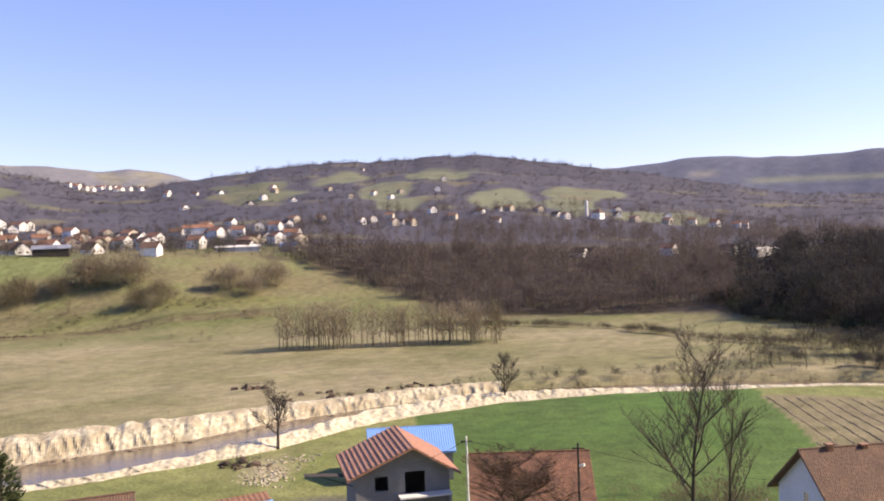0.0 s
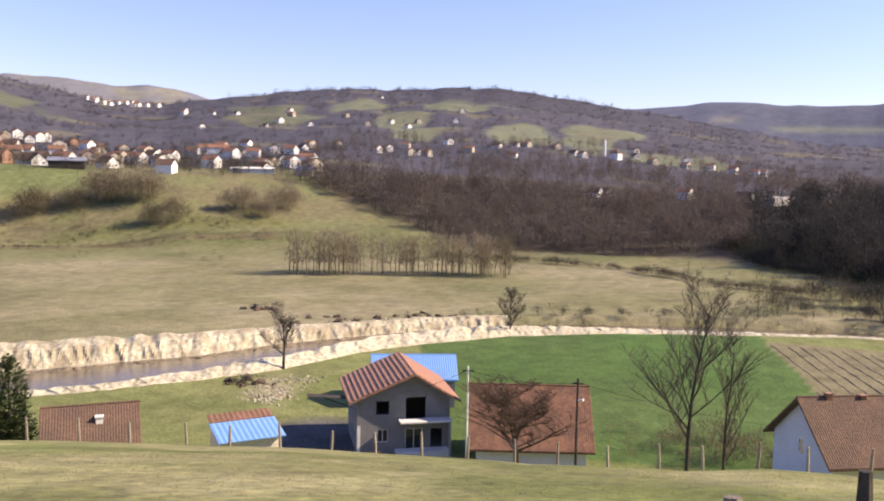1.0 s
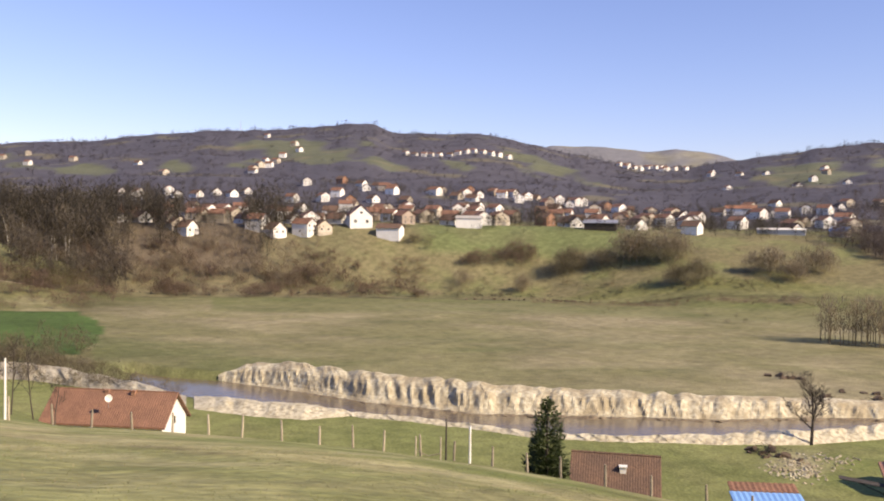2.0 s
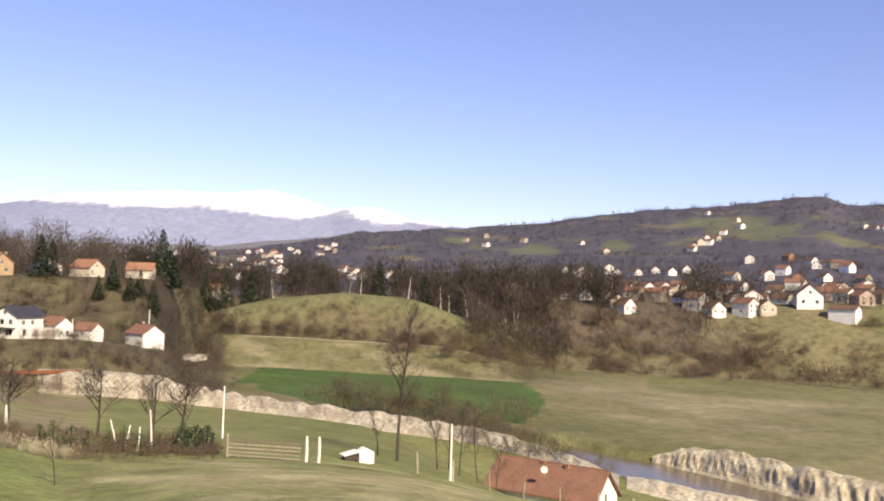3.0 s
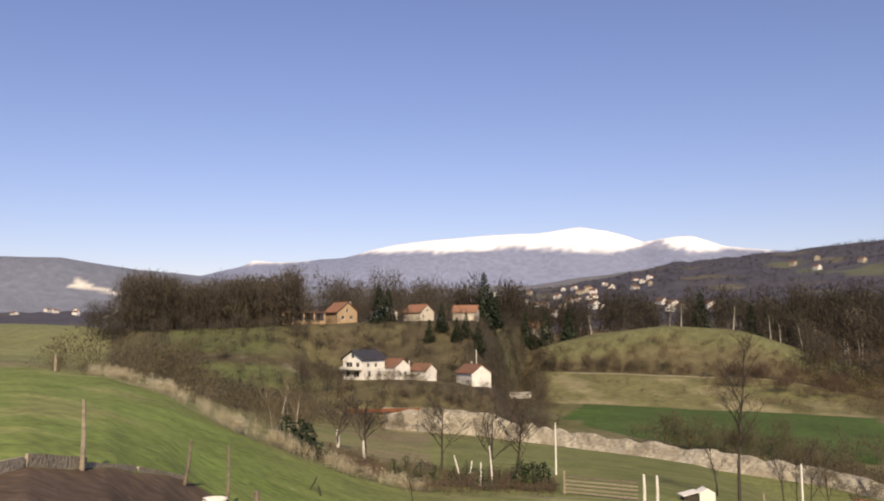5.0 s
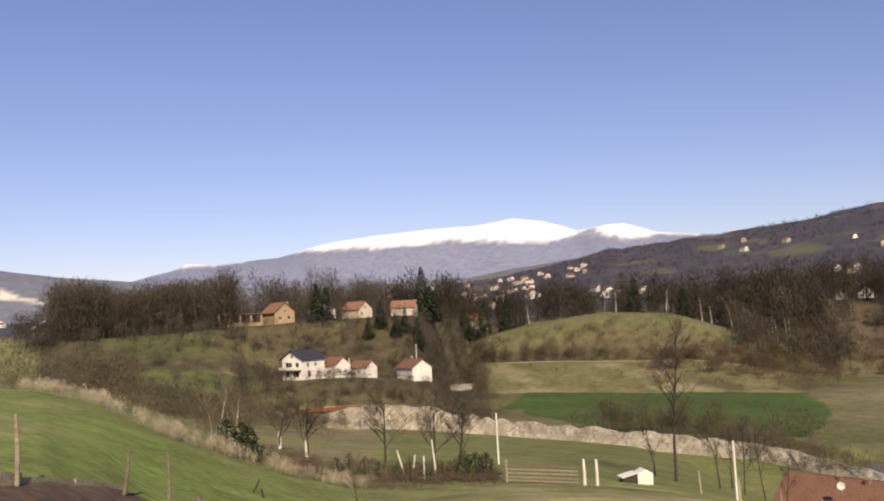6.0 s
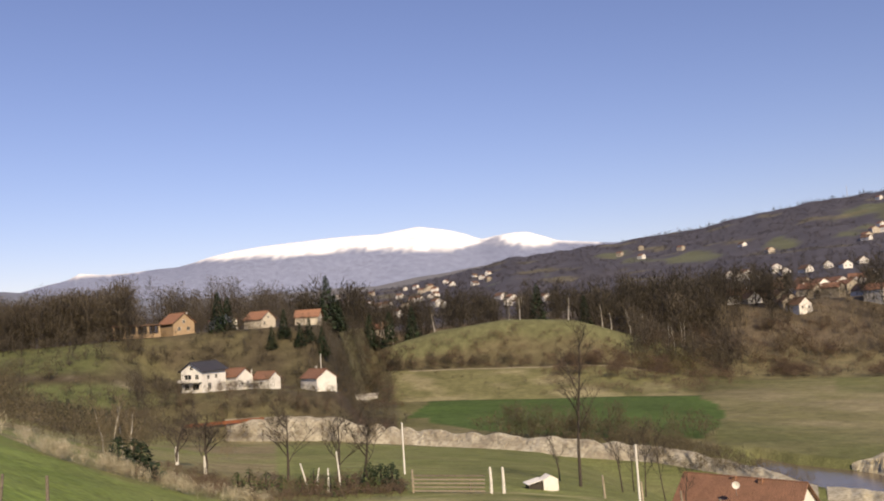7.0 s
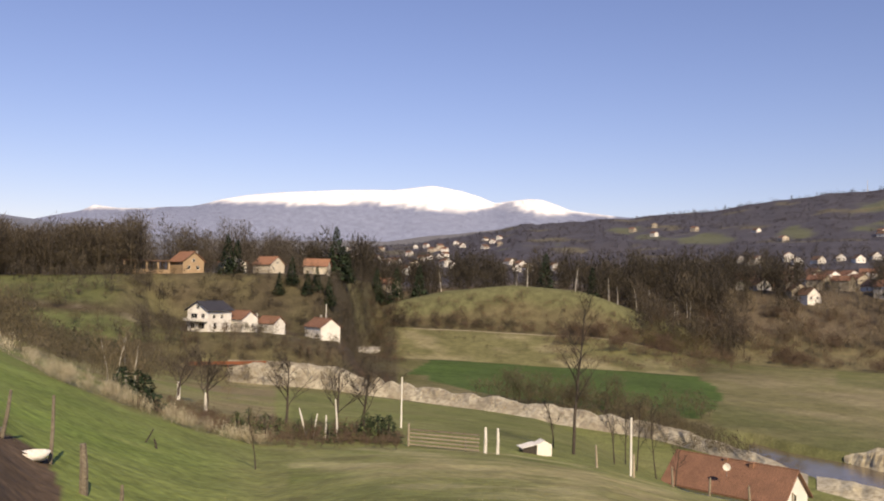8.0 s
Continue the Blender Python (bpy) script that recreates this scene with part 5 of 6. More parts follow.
def landmarks():
    house("house", spot(7.45, 473, 10) @ Matrix.Scale(1.22, 4), "large white house with a steep white gable", 10, 11, 4.6, 4.2, M_PLASTER, M_TILE, {"f": [(-2.6, 1, 1.3, 1.5), (2.6, 1, 1.3, 1.5), (0, 4.9, 1.2, 1.3)]}, over=0.5)
    house("hall", spot(14.7, 476, 86), "long white hall with a low pale roof", 8, 14, 4.4, 1.4, M_PLASTER, M_CONCRETE, {"r": [(-4, 1.2, 1.6, 1.4), (0, 1.2, 1.6, 1.4), (4, 1.2, 1.6, 1.4)]}, over=0.4, category="hall")
    house("house", spot(9.5, 458, 70, -0.3) @ Matrix.Scale(1.15, 4), "white house at the foot of the town", 7, 11, 4.2, 1.8, M_PLASTER, M_TILE_OLD, {"r": [(-2.5, 1, 1.6, 1.4), (2, 1, 1.4, 1.3)]}, over=0.5)
    house("barn", spot(23.3, 478, 85), "dark flat barn with a grey metal roof", 10, 17, 3.4, 1.6, M_DARKWOOD, M_METAL, {}, over=0.8, category="barn")
    house("house", spot(29.0, 470, 64), "bright white house with an old brown barn roof", 7, 9, 4.0, 2.6, M_PLASTER, M_TILE_OLD, {"f": [(0, 1, 1, 1.3)]}, over=0.4)
    house("school", spot(31.9, 800, 84), "long white building under an orange tile roof", 9, 26, 5.4, 2.6, M_PLASTER, M_TILE_ORANGE, {"r": [(-9 + i * 4.5, 1, 2, 1.6) for i in range(5)] + [(-9 + i * 4.5, 3.6, 2, 1.4) for i in range(5)]}, over=0.5, category="school")
    house("hall", spot(34.3, 500, 86), "long pale greenhouse hall with a flat white roof", 9, 24, 2.6, 0.8, M_METAL, M_PLASTER, {}, over=0.3, category="hall")
    house("shed", spot(37.6, 500, 70), "house with a blue sheet roof", 7, 9, 3, 2, M_CREAM, M_BLUE, {}, over=0.4, category="shed")
    house("hall", spot(67.95, 478, 140, 1.2), "long white hall at the edge of the woods", 6, 18, 2.6, 0.5, M_PLASTER, M_PLASTER, {"r": [(-4, 0.6, 3, 1.4), (3, 0.6, 3, 1.4)]}, over=0.3, category="hall")
    house("mosque", spot(57.78, 845, 62) @ Matrix.Scale(0.72, 4), "white mosque with a hipped roof beside its minaret", 13, 13, 8, 5, M_PLASTER, M_TILE_OLD, {"f": [(-3, 2, 1.6, 3), (3, 2, 1.6, 3)]}, over=0.6, hip=5.5, category="mosque")
    t = thing("minaret", spot(57.08, 872) @ Matrix.Scale(0.58, 4), "slender white minaret with a balcony and pointed cap", "minaret")
    part("shaft", Shape().tube((0, 0, 0), (0, 0, 24), 2.5, 2.1, 12), M_PLASTER, t)
    part("gallery", Shape().tube((0, 0, 17.5), (0, 0, 18.8), 3.1, 3.1, 12), M_PLASTER, t)
    part("cap", Shape().tube((0, 0, 24), (0, 0, 29), 2.2, 0.05, 12), M_METAL, t)
    t = thing("transmitter_mast", spot(-0.2, 1985), "thin steel mast on the hill's crest", "mast")
    part("mast", Shape().tube((0, 0, 0), (0, 0, 26), 0.8, 0.3, 5), M_METAL, t)


landmarks()

# ---- woods ----
GLIMPSES = (-28.7, -26.1, -21.9, -21.2, -19.0, -7.4, -6.4, -4.6, -3.4, -2.2, -1.2, -0.3)


def glimpse(a):
    """Gaps in the woods through which houses show."""
    return any(abs(a - q) < (0.28 if q < -4 else 0.5) for q in GLIMPSES)



def clearing(a, r):
    """Open ground before the houses that look out of the woods."""
    return any(abs(a - q) < 0.75 and (476 if a < 67 else 425) < r < 496 for q in (56.5, 57.2, 62.2, 65.8, 67.9))


scatter_mesh("forest", WOOD, region(1150, 37, 66, 338, 500, 7, 13, 7, 1.1, 1.6, 1, lambda a, r, g: r > 350 + max(0, 50 - a) * 9 - max(0, a - 54) * 2.5 and not clearing(a, r)), M_TWIG_PALE, "dense leafless brown woodland on the slope", "forest")
scatter_mesh("forest", WOOD, region(520, 48, 76, 490, 720, 6, 12, 7, 1.0, 1.5, 101), M_TWIG_PALE, "leafless woodland rising behind the slope", "forest")
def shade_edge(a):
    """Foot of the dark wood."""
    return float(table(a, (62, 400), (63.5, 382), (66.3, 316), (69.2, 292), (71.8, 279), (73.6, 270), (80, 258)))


# added dark brush imitates the shade on the ground at the wood's foot
scatter_mesh("brush", BUSH, region(260, 63, 79.5, 255, 360, 1.5, 5, 6, 1.0, 1.6, 102, lambda a, r, g: -2 < r - shade_edge(a) < 22), M_TWIG_DARK, "dark low brush imitating shade at the wood's foot", "bush")
# trees on the shaded slope: shade painted in as darker twigs
scatter_mesh("forest", WOOD, region(330, 62.5, 79.5, 265, 410, 4, 9, 7, 1.1, 1.6, 103, lambda a, r, g: 0 < r - shade_edge(a) < 70), M_TWIG_DARK, "lower woodland at the slope's edge, twigs darkened for shade", "forest")
scatter_mesh("forest", WOOD, region(620, 66, 79.5, 275, 470, 9, 17, 7, 1.0, 1.4, 2, lambda a, r, g: r > shade_edge(a) + 10 and a > 65 + g.random() * 4 and not clearing(a, r)), M_TWIG_DARK, "dense woodland on the slope, twigs darkened for shade", "forest")
scatter_mesh("forest", FINE, region(400, -56.5, -45.5, 286, 345, 13, 21, 7, 0.9, 1.25, 3, lambda a, r, g: a > -56.5 + g.random() * 1.2), M_TWIG_WEST, "leafless woodland on the hilltop", "forest")
scatter_mesh("forest", FINE, region(210, -46, -36, 318, 400, 7, 22, 7, 0.7, 1.1, 4, clumps(16, 21, -0.25)), M_TWIG_WEST, "leafless trees behind the ridge houses", "forest")
scatter_mesh("forest", WOOD, region(640, -36, 6, 428, 520, 10, 24, 7, 0.8, 1.2, 5, lambda a, r, g: (r > 460 or float(smooth_noise(a * 9, 0, 10, 3)) < 0.3) and (a < -4 or g.random() < 0.9 - (a + 4) / 11) and not glimpse(a)), M_TWIG, "tall leafless woodland behind the mound", "forest")
scatter_mesh("forest", WOOD, region(150, -14, -7, 388, 450, 7, 19, 7, 0.9, 1.3, 6), M_TWIG_WEST, "tall brown thicket beside the mound", "forest")
scatter_mesh("brush", BUSH, region(430, -13, 12, 378, 440, 2.5, 8.0, 6, 0.9, 1.4, 7, clumps(13, 3, -0.1)), M_TWIG_RED, "reddish brown brush on the slope below the town", "bush")
scatter_mesh("brush", BUSH, region(230, -31, -11, 377, 400, 2.0, 6.0, 6, 0.9, 1.5, 8, clumps(15, 4, -0.7)), M_TWIG_RED, "reddish brown brush at the foot of the mound", "bush")
scatter_mesh("town_trees", WOOD, region(520, -8, 40, 474, 900, 5, 12, 7, 0.9, 1.3, 9), M_TWIG, "leafless trees between the houses of the town", "tree")
scatter_mesh("town_trees", WOOD, region(520, 38, 74, 560, 1020, 7, 14, 7, 0.9, 1.4, 10), M_TWIG_PALE, "leafless trees between the houses under the hill", "tree")
BIG = random.Random(23)


def bush_mass(az, r, h, half, mat, words, n=0):
    """A broad round crown of several stems, wider than one bush."""
    rows = []
    for k in range(n or max(int(half / 1.3), 3)):
        f = BIG.uniform(-1, 1)
        a = az + math.degrees((half - h * 0.36) * f / r)
        q = r + BIG.uniform(-4, 4)
        rows.append((q * math.sin(radians(a)), q * math.cos(radians(a)), gz(a, q), h * (1 - 0.3 * f * f) * BIG.uniform(0.8, 1.05), BIG.uniform(0.8, 1.05), BIG.random() * 6.28, BIG.randrange(6)))
    scatter_mesh("brush", DENSE, rows, mat, words, "bush")


for a, r, h, half in ((21.0, 427, 15, 13), (28.9, 395, 14, 13), (11.4, 449, 8, 10), (23.4, 424, 13, 9)):
    bush_mass(a, r, h, half, M_TWIG_GREY, "broad dark round leafless thicket on the slope")
for a, r, h, half in ((25.4, 430, 20, 14), (27.6, 425, 19, 14), (33.4, 412, 15, 12), (36.2, 416, 15, 12), (34.8, 404, 12, 9), (18.2, 407, 11, 6), (14.3, 415, 10, 6), (35.2, 371, 6.5, 4)):
    bush_mass(a, r, h, half, M_TWIG_LIGHT, "tall grey-brown leafless thicket on the slope")
for a, r, h, half in ((16.4, 438, 11, 20), (18.1, 441, 11, 12), (4.1, 412, 13.5, 10), (7.0, 427, 7, 6)):
    bush_mass(a, r, h, half, M_TWIG_RED, "wide reddish brown thicket on the slope")
for a, r, h, half in ((-29.5, 381, 6, 10), (-26.5, 382, 7, 14), (-22.5, 383, 6.5, 14)):
    bush_mass(a, r, h, half, M_TWIG, "dark hedge of bare brush under the mound")
for a, r, h, half in ((-18.5, 380, 8, 12), (-15.5, 376, 10, 14), (-11.8, 376, 9, 12), (-3, 388, 7, 14), (1.2, 392, 8, 10), (-17.6, 356, 8, 10), (-14.8, 352, 8, 12), (-12.2, 358, 7, 9)):
    bush_mass(a, r, h, half, M_TWIG_RED, "broad reddish brown thicket at the meadow's edge")
for a, r, h, half in ((-13.8, 196, 6.5, 7), (-11.5, 188, 6, 6), (-9.0, 178, 4.5, 6), (-6.8, 168, 4, 5), (-4.6, 160, 3.2, 4)):
    bush_mass(a, r, h, half, M_TWIG_GREY, "bare brown thicket over the river bank")
for a, r, h, half in ((-48.6, 186, 9, 7), (-47.6, 188, 7, 6)):
    bush_mass(a, r, h, half, M_NEEDLE, "dark evergreen bush on the slope")
bush_mass(-53.6, 196, 11, 10, M_TWIG_GREY, "broad bare thicket behind the grassy spur")
scatter_mesh("brush", BUSH, region(170, 37, 66, 338, 400, 1.5, 4.0, 6, 1.0, 1.6, 104, lambda a, r, g: abs(r - (352 + max(0, 50 - a) * 9 - max(0, a - 54) * 2.5)) < 6), M_TWIG_PALE, "bare undergrowth along the edge of the wood", "bush")
# added dark green brush stands in for grass lying in shade
scatter_mesh("brush", BUSH, region(300, 63.5, 79.5, 258, 370, 2, 5, 6, 1.2, 1.8, 105, lambda a, r, g: 0 < r - shade_edge(a) < 40), M_NEEDLE, "dark green brush imitating shade below the wood", "bush")
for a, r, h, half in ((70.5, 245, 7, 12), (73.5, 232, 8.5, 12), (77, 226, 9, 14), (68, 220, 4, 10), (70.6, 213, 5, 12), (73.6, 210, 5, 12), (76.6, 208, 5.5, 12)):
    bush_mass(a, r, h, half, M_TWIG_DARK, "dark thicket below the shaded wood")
scatter_mesh("brush", BUSH, region(120, -43, -28.5, 203, 258, 1.2, 3.6, 6, 0.9, 1.5, 108, clumps(9, 5, -0.2)), M_TWIG, "bare brush round the white houses", "bush")
scatter_mesh("brush", BUSH, region(110, -47, -32, 262, 298, 1.2, 3.4, 6, 0.9, 1.5, 109, clumps(8, 15, -0.3)), M_TWIG_WEST, "brown scrub on the slope between the houses", "bush")
def spur_foot(a):
    """Foot of the slope between the white houses and the mound."""
    return float(table(a, (-34.8, 212), (-33.8, 230), (-32.9, 264), (-31.9, 322), (-30.8, 372), (-29.4, 428)))


scatter_mesh("brush", BUSH, region(300, -34.0, -29.6, 262, 440, 1.6, 4.2, 6, 0.9, 1.5, 110, lambda a, r, g: 6 < r - spur_foot(a) < 90), M_TWIG_WEST, "brown scrub over the slope beside the mound", "bush")
scatter_mesh("brush", WOOD, region(60, -33.6, -29.6, 262, 440, 4, 8, 7, 0.9, 1.4, 111, lambda a, r, g: 14 < r - spur_foot(a) < 90), M_TWIG, "small bare trees on the slope beside the mound", "tree")
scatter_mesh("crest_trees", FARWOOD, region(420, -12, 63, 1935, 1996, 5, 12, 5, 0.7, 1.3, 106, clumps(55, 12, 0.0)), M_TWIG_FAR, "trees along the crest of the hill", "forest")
scatter_mesh("town_trees", WOOD, region(260, -2, 38, 468, 560, 4, 9, 7, 1.0, 1.5, 107, clumps(12, 14, 0.0)), M_TWIG, "dark bare garden trees of the town", "tree")
scatter_mesh("brush", BUSH, region(120, 10, 37, 378, 440, 1.2, 4.0, 6, 0.9, 1.5, 12, clumps(14, 7, 0.0)), M_TWIG_GREY, "low bare scrub on the slope", "bush")
scatter_mesh("tree_row", SLIM, region(90, 36.5, 50.6, 260, 274, 12, 15, 4, 0.9, 1.3, 13), M_TWIG_LIGHT, "row of slender leafless trees in the meadow", "tree row")
scatter_mesh("hedge", BUSH, region(260, 46, 70, 245, 325, 1.4, 3.8, 6, 0.9, 1.6, 14, lambda a, r, g: abs(r - float(table(a, (46, 322), (52.8, 313), (58.3, 295), (60.1, 282), (62.9, 269.5), (65.3, 257), (70, 248)))) < 2.2), M_TWIG, "low dark hedge across the meadow", "hedge")
scatter_mesh("brush", WOOD, region(26, 62, 79, 200, 232, 5, 9, 5, 0.8, 1.2, 15), M_TWIG, "leafless trees along the far bank", "tree")
scatter_mesh("brush", BUSH, region(60, 60, 79, 196, 206, 1.2, 2.5, 6, 0.9, 1.4, 45), M_TWIG_DARK, "dark low brush along the far bank", "bush")
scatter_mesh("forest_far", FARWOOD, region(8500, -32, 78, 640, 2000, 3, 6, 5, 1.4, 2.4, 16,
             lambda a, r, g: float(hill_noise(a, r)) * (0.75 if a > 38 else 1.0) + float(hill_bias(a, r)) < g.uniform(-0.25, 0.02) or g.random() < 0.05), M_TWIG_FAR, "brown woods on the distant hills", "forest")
scatter_mesh("brush", DENSE, region(36, -60, -44.5, 68, 150, 2.4, 6.0, 6, 0.8, 1.15, 17, clumps(10, 23, 0.0)), M_TWIG_GREY, "tangled leafless brush behind the grassy spur", "bush")
scatter_mesh("brush", DENSE, region(38, -57, -40, 150, 200, 3.0, 7, 6, 0.8, 1.2, 18, clumps(12, 24, 0.1)), M_TWIG_WEST, "leafless brush on the slope to the white houses", "bush")
scatter_mesh("brush", BUSH, region(120, -22, -3, 165, 205, 2.5, 5.5, 6, 0.8, 1.2, 19, lambda a, r, g: abs(r - float(near_water(a)) * 0.93) < 14), M_TWIG_GREY, "bare thicket along the river", "bush")

# ---- single trees ----
bare_tree("bare_tree", spot(63.05, 60), "tall leafless tree with a broad fan of fine branches", 3, 13.2, 0.16, 0.5, 3, (19, 10, 9), thin=0.006, low=0.2, up=0.5, wiggle=0.13, twig=M_TWIG_NEAR)
bare_tree("bare_tree", spot(65.3, 60), "slender leafless tree beside the tall one", 4, 10.2, 0.11, 0.42, 3, (12, 8, 8), thin=0.0065, low=0.12, up=0.62, wiggle=0.12, twig=M_TWIG_NEAR)
bare_tree("bare_tree", spot(52.1, 56), "low spreading leafless fruit tree before the clay roof", 5, 5.4, 0.17, 0.95, 3, (17, 12, 12), thin=0.012, low=0.1, up=0.3, twig=M_TWIG_RED)
bare_tree("bare_tree", spot(36.3, 134), "small leafless tree on the river bank", 6, 9.0, 0.26, 0.62, 3, (12, 8, 7), thin=0.022, low=0.25, up=0.42)
bare_tree("bare_tree", spot(51.3, 166), "small leafless tree at the river's bend", 7, 8.5, 0.18, 0.6, 3, (14, 9, 7), thin=0.02, low=0.12, up=0.5)
bare_tree("bare_tree", spot(-17.6, 76), "tall thin leafless tree below the slope", 8, 14.5, 0.15, 0.38, 3, (12, 7, 5), thin=0.009, low=0.34, up=0.5, wiggle=0.13)
for i, (a, r, h) in enumerate(((-41.2, 72, 5.0), (-36.2, 74, 5.5), (-33.0, 70, 5.2), (-31.4, 72, 5.6), (-42.9, 82, 4.5))):
    bare_tree("fruit_tree", spot(a, r), "leafless orchard tree with a whitewashed trunk" if i in (0, 4) else "leafless orchard tree with spreading dark branches", 20 + i, h, 0.13, 0.7, 3, (9, 7, 6), thin=0.011, low=0.25, up=0.45, wash=1.6 if i in (0, 4) else 0, group="orchard trees")
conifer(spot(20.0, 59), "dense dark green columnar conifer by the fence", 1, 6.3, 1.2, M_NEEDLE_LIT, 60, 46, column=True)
for i, (a, r, h) in enumerate(((-33.3, 330, 19), (-32.8, 338, 14), (-33.7, 284, 9), (-34.5, 284, 7.5), (-35.1, 281, 7), (-36.1, 284, 9), (-36.9, 280, 7), (-40.2, 290, 12.5), (-39.6, 293, 11), (-30.6, 416, 15), (-29.3, 420, 17), (-19.5, 440, 27), (-16.5, 432, 17), (-32.5, 362, 11), (-27.8, 425, 18))):
    conifer(spot(a, r), "dark green spruce near the houses", 40 + i, h, h * 0.24, None, 30, 30, "dark spruces")

# ---- fence, poles and wires ----
FENCE = random.Random(8)


def fence_post(az, r, h, rad=0.055, mat=None):
    p = thing("fence_post", spot(az, r, FENCE.uniform(-30, 30)) @ pose(0, 0, 0, FENCE.uniform(-3, 3), FENCE.uniform(-3, 3), 0), "weathered wooden fence post on the grassy edge", "fence post", "fence along the slope")
    s = Shape().tube((0, 0, -0.3), (0.01, 0, h * 0.5), rad * 1.1, rad, 7).tube((0.01, 0, h * 0.5), (0.0, 0.01, h), rad, rad * 0.8, 7)
    part("post", s, mat or M_POSTWOOD, p)


a = -16.0
while a < 78:
    fence_post(a + FENCE.uniform(-0.25, 0.25), float(edge_distance(a)) * 1.0, FENCE.uniform(1.2, 1.55), 0.08)
    a += 2.3 if a < 19 else 3.1


def pole(az, r, h, mat, words, lamp=False, rad=0.11):
    p = thing("utility_pole", spot(az, r), words, "pole")
    part("shaft", Shape().tube((0, 0, -0.4), (0, 0, h), rad, rad * 0.7, 8), mat, p)
    if h > 5:
        part("crossarm", Shape().box(-0.5, 0.5, -0.05, 0.05, h - 0.5, h - 0.38), M_DARKWOOD, p)
    if lamp:
        part("lamp", Shape().tube((0.1, -0.1, h - 1.9), (0.5, -0.3, h - 1.75), 0.1, 0.12, 8), M_WHITEPAINT, p, "small white street lamp")
    return at(az, r, h - 0.35)


p1 = pole(48.6, 76, 9.6, M_WHITEPAINT, "white concrete utility pole beside the grey house")
p2 = pole(55.9, 74, 8.6, M_DARKWOOD, "dark wooden utility pole with a small lamp", True, 0.13)
pole(-14.0, 64, 4.1, M_WHITEPAINT, "slim white pole at the edge of the slope", rad=0.09)
pole(-28.8, 80, 4.6, M_WHITEPAINT, "slim white pole in the orchard", rad=0.09)
pole(14.9, 58, 3.0, M_WHITEPAINT, "white pole behind the fence", rad=0.1)
pole(13.3, 58, 3.2, M_DARKWOOD, "dark wooden pole behind the fence", rad=0.07)


def wire(p, q, sag, name="cable"):
    s = Shape()
    pts = [p.lerp(q, i / 14) + Vector((0, 0, -sag * 4 * (i / 14) * (1 - i / 14))) for i in range(15)]
    for u, v in zip(pts, pts[1:]):
        s.tube(u, v, 0.018, 0.018, 4, False)
    tagged(new(name, s.mesh(name, M_WIRE)), "thin black cable strung between the poles", "cable")


wire(p1, p2, 0.5)
wire(p2, at(72, 84, 7.0), 0.7)
wire(p1, at(44, 90, 7.2), 0.3)

# ---- thickets round the houses in the west ----
scatter_mesh("brush", BUSH, region(60, -57, -43, 205, 247, 2.0, 5.5, 6, 0.8, 1.3, 31, clumps(10, 8, 0.0)), M_TWIG_WEST, "leafless brush below the hilltop wood", "bush")
scatter_mesh("brush", WOOD, region(34, -33, -29.0, 336, 395, 3, 6.5, 5, 0.8, 1.2, 32), M_TWIG, "leafless trees above the white houses", "tree")
scatter_mesh("brush", BUSH, region(30, -30.4, -29.2, 300, 350, 1.5, 3.5, 6, 0.8, 1.2, 33), M_TWIG_RED, "reddish thicket at the end of the mound", "bush")
scatter_mesh("brush", BUSH, region(60, -24, -9, 205, 226, 3, 7, 6, 0.7, 1.1, 34, lambda a, r, g: abs(r - (212 + (a + 24) * 0.5)) < 9), M_TWIG_GREY, "bare hedge between the bank and the crop", "hedge")
for i, (a, r, h) in enumerate(((-18.9, 80, 4.5), (-15.0, 84, 6.0), (-13.6, 92, 7.5), (-12.4, 96, 8.0), (-14.3, 100, 6.5), (-11.2, 104, 5.5))):
    bare_tree("bare_tree", spot(a, r), "slim leafless young tree by the river", 80 + i, h, 0.08, 0.36, 3, (9, 5, 4), thin=0.010, low=0.3, up=0.55, group="young trees by the river")
scatter_mesh("brush", BUSH, region(60, 58, 78, 92, 104, 1.5, 4, 6, 0.8, 1.2, 36), M_TWIG_GREY, "bare brush at the field's edge behind the fence", "bush")
scatter_mesh("brush", BUSH, region(70, 31, 60, 172, 196, 0.8, 2.6, 6, 0.8, 1.4, 37, lambda a, r, g: abs(r - float(far_water(a)) - 7) < 6), M_TWIG_DARK, "dark brush and roots along the cut bank", "bush")
scatter_mesh("dry_reeds", BUSH, region(430, -58, -37, 44, 84, 0.4, 1.4, 6, 0.4, 0.8, 38, lambda a, r, g: abs(r - float(edge_distance(a)) * 1.03) < 1.4 and float(smooth_noise(a * 3, r * 0.2, 2.2, 12)) > g.uniform(-0.7, 0.3)), M_REED, "pale dry reeds along the edge of the field", "reeds")

# ---- the foreground to the west ----
def plank_edge():
    e = thing("board_edging", spot(-56, 22.5), "old timber boards edging the dirt yard", "edging")
    inv = e.matrix_basis.inverted()
    for a0, r0, a1, r1, h in ((-66, 15.8, -61.7, 18.0, 0.2), (-61.6, 18.05, -58.3, 20.0, 0.24), (-58.2, 20.1, -55.4, 22.6, 0.13), (-55.3, 22.7, -52.4, 26.0, 0.12)):
        p, q = inv @ at(a0, r0), inv @ at(a1, r1)
        d = (q - p)
        m = Matrix.Translation(p) @ d.to_track_quat('X', 'Z').to_matrix().to_4x4()
        part("board", Shape().box(0, d.length * 0.99, -0.03, 0.03, -0.15, h, m), M_POSTWOOD, e)


plank_edge()


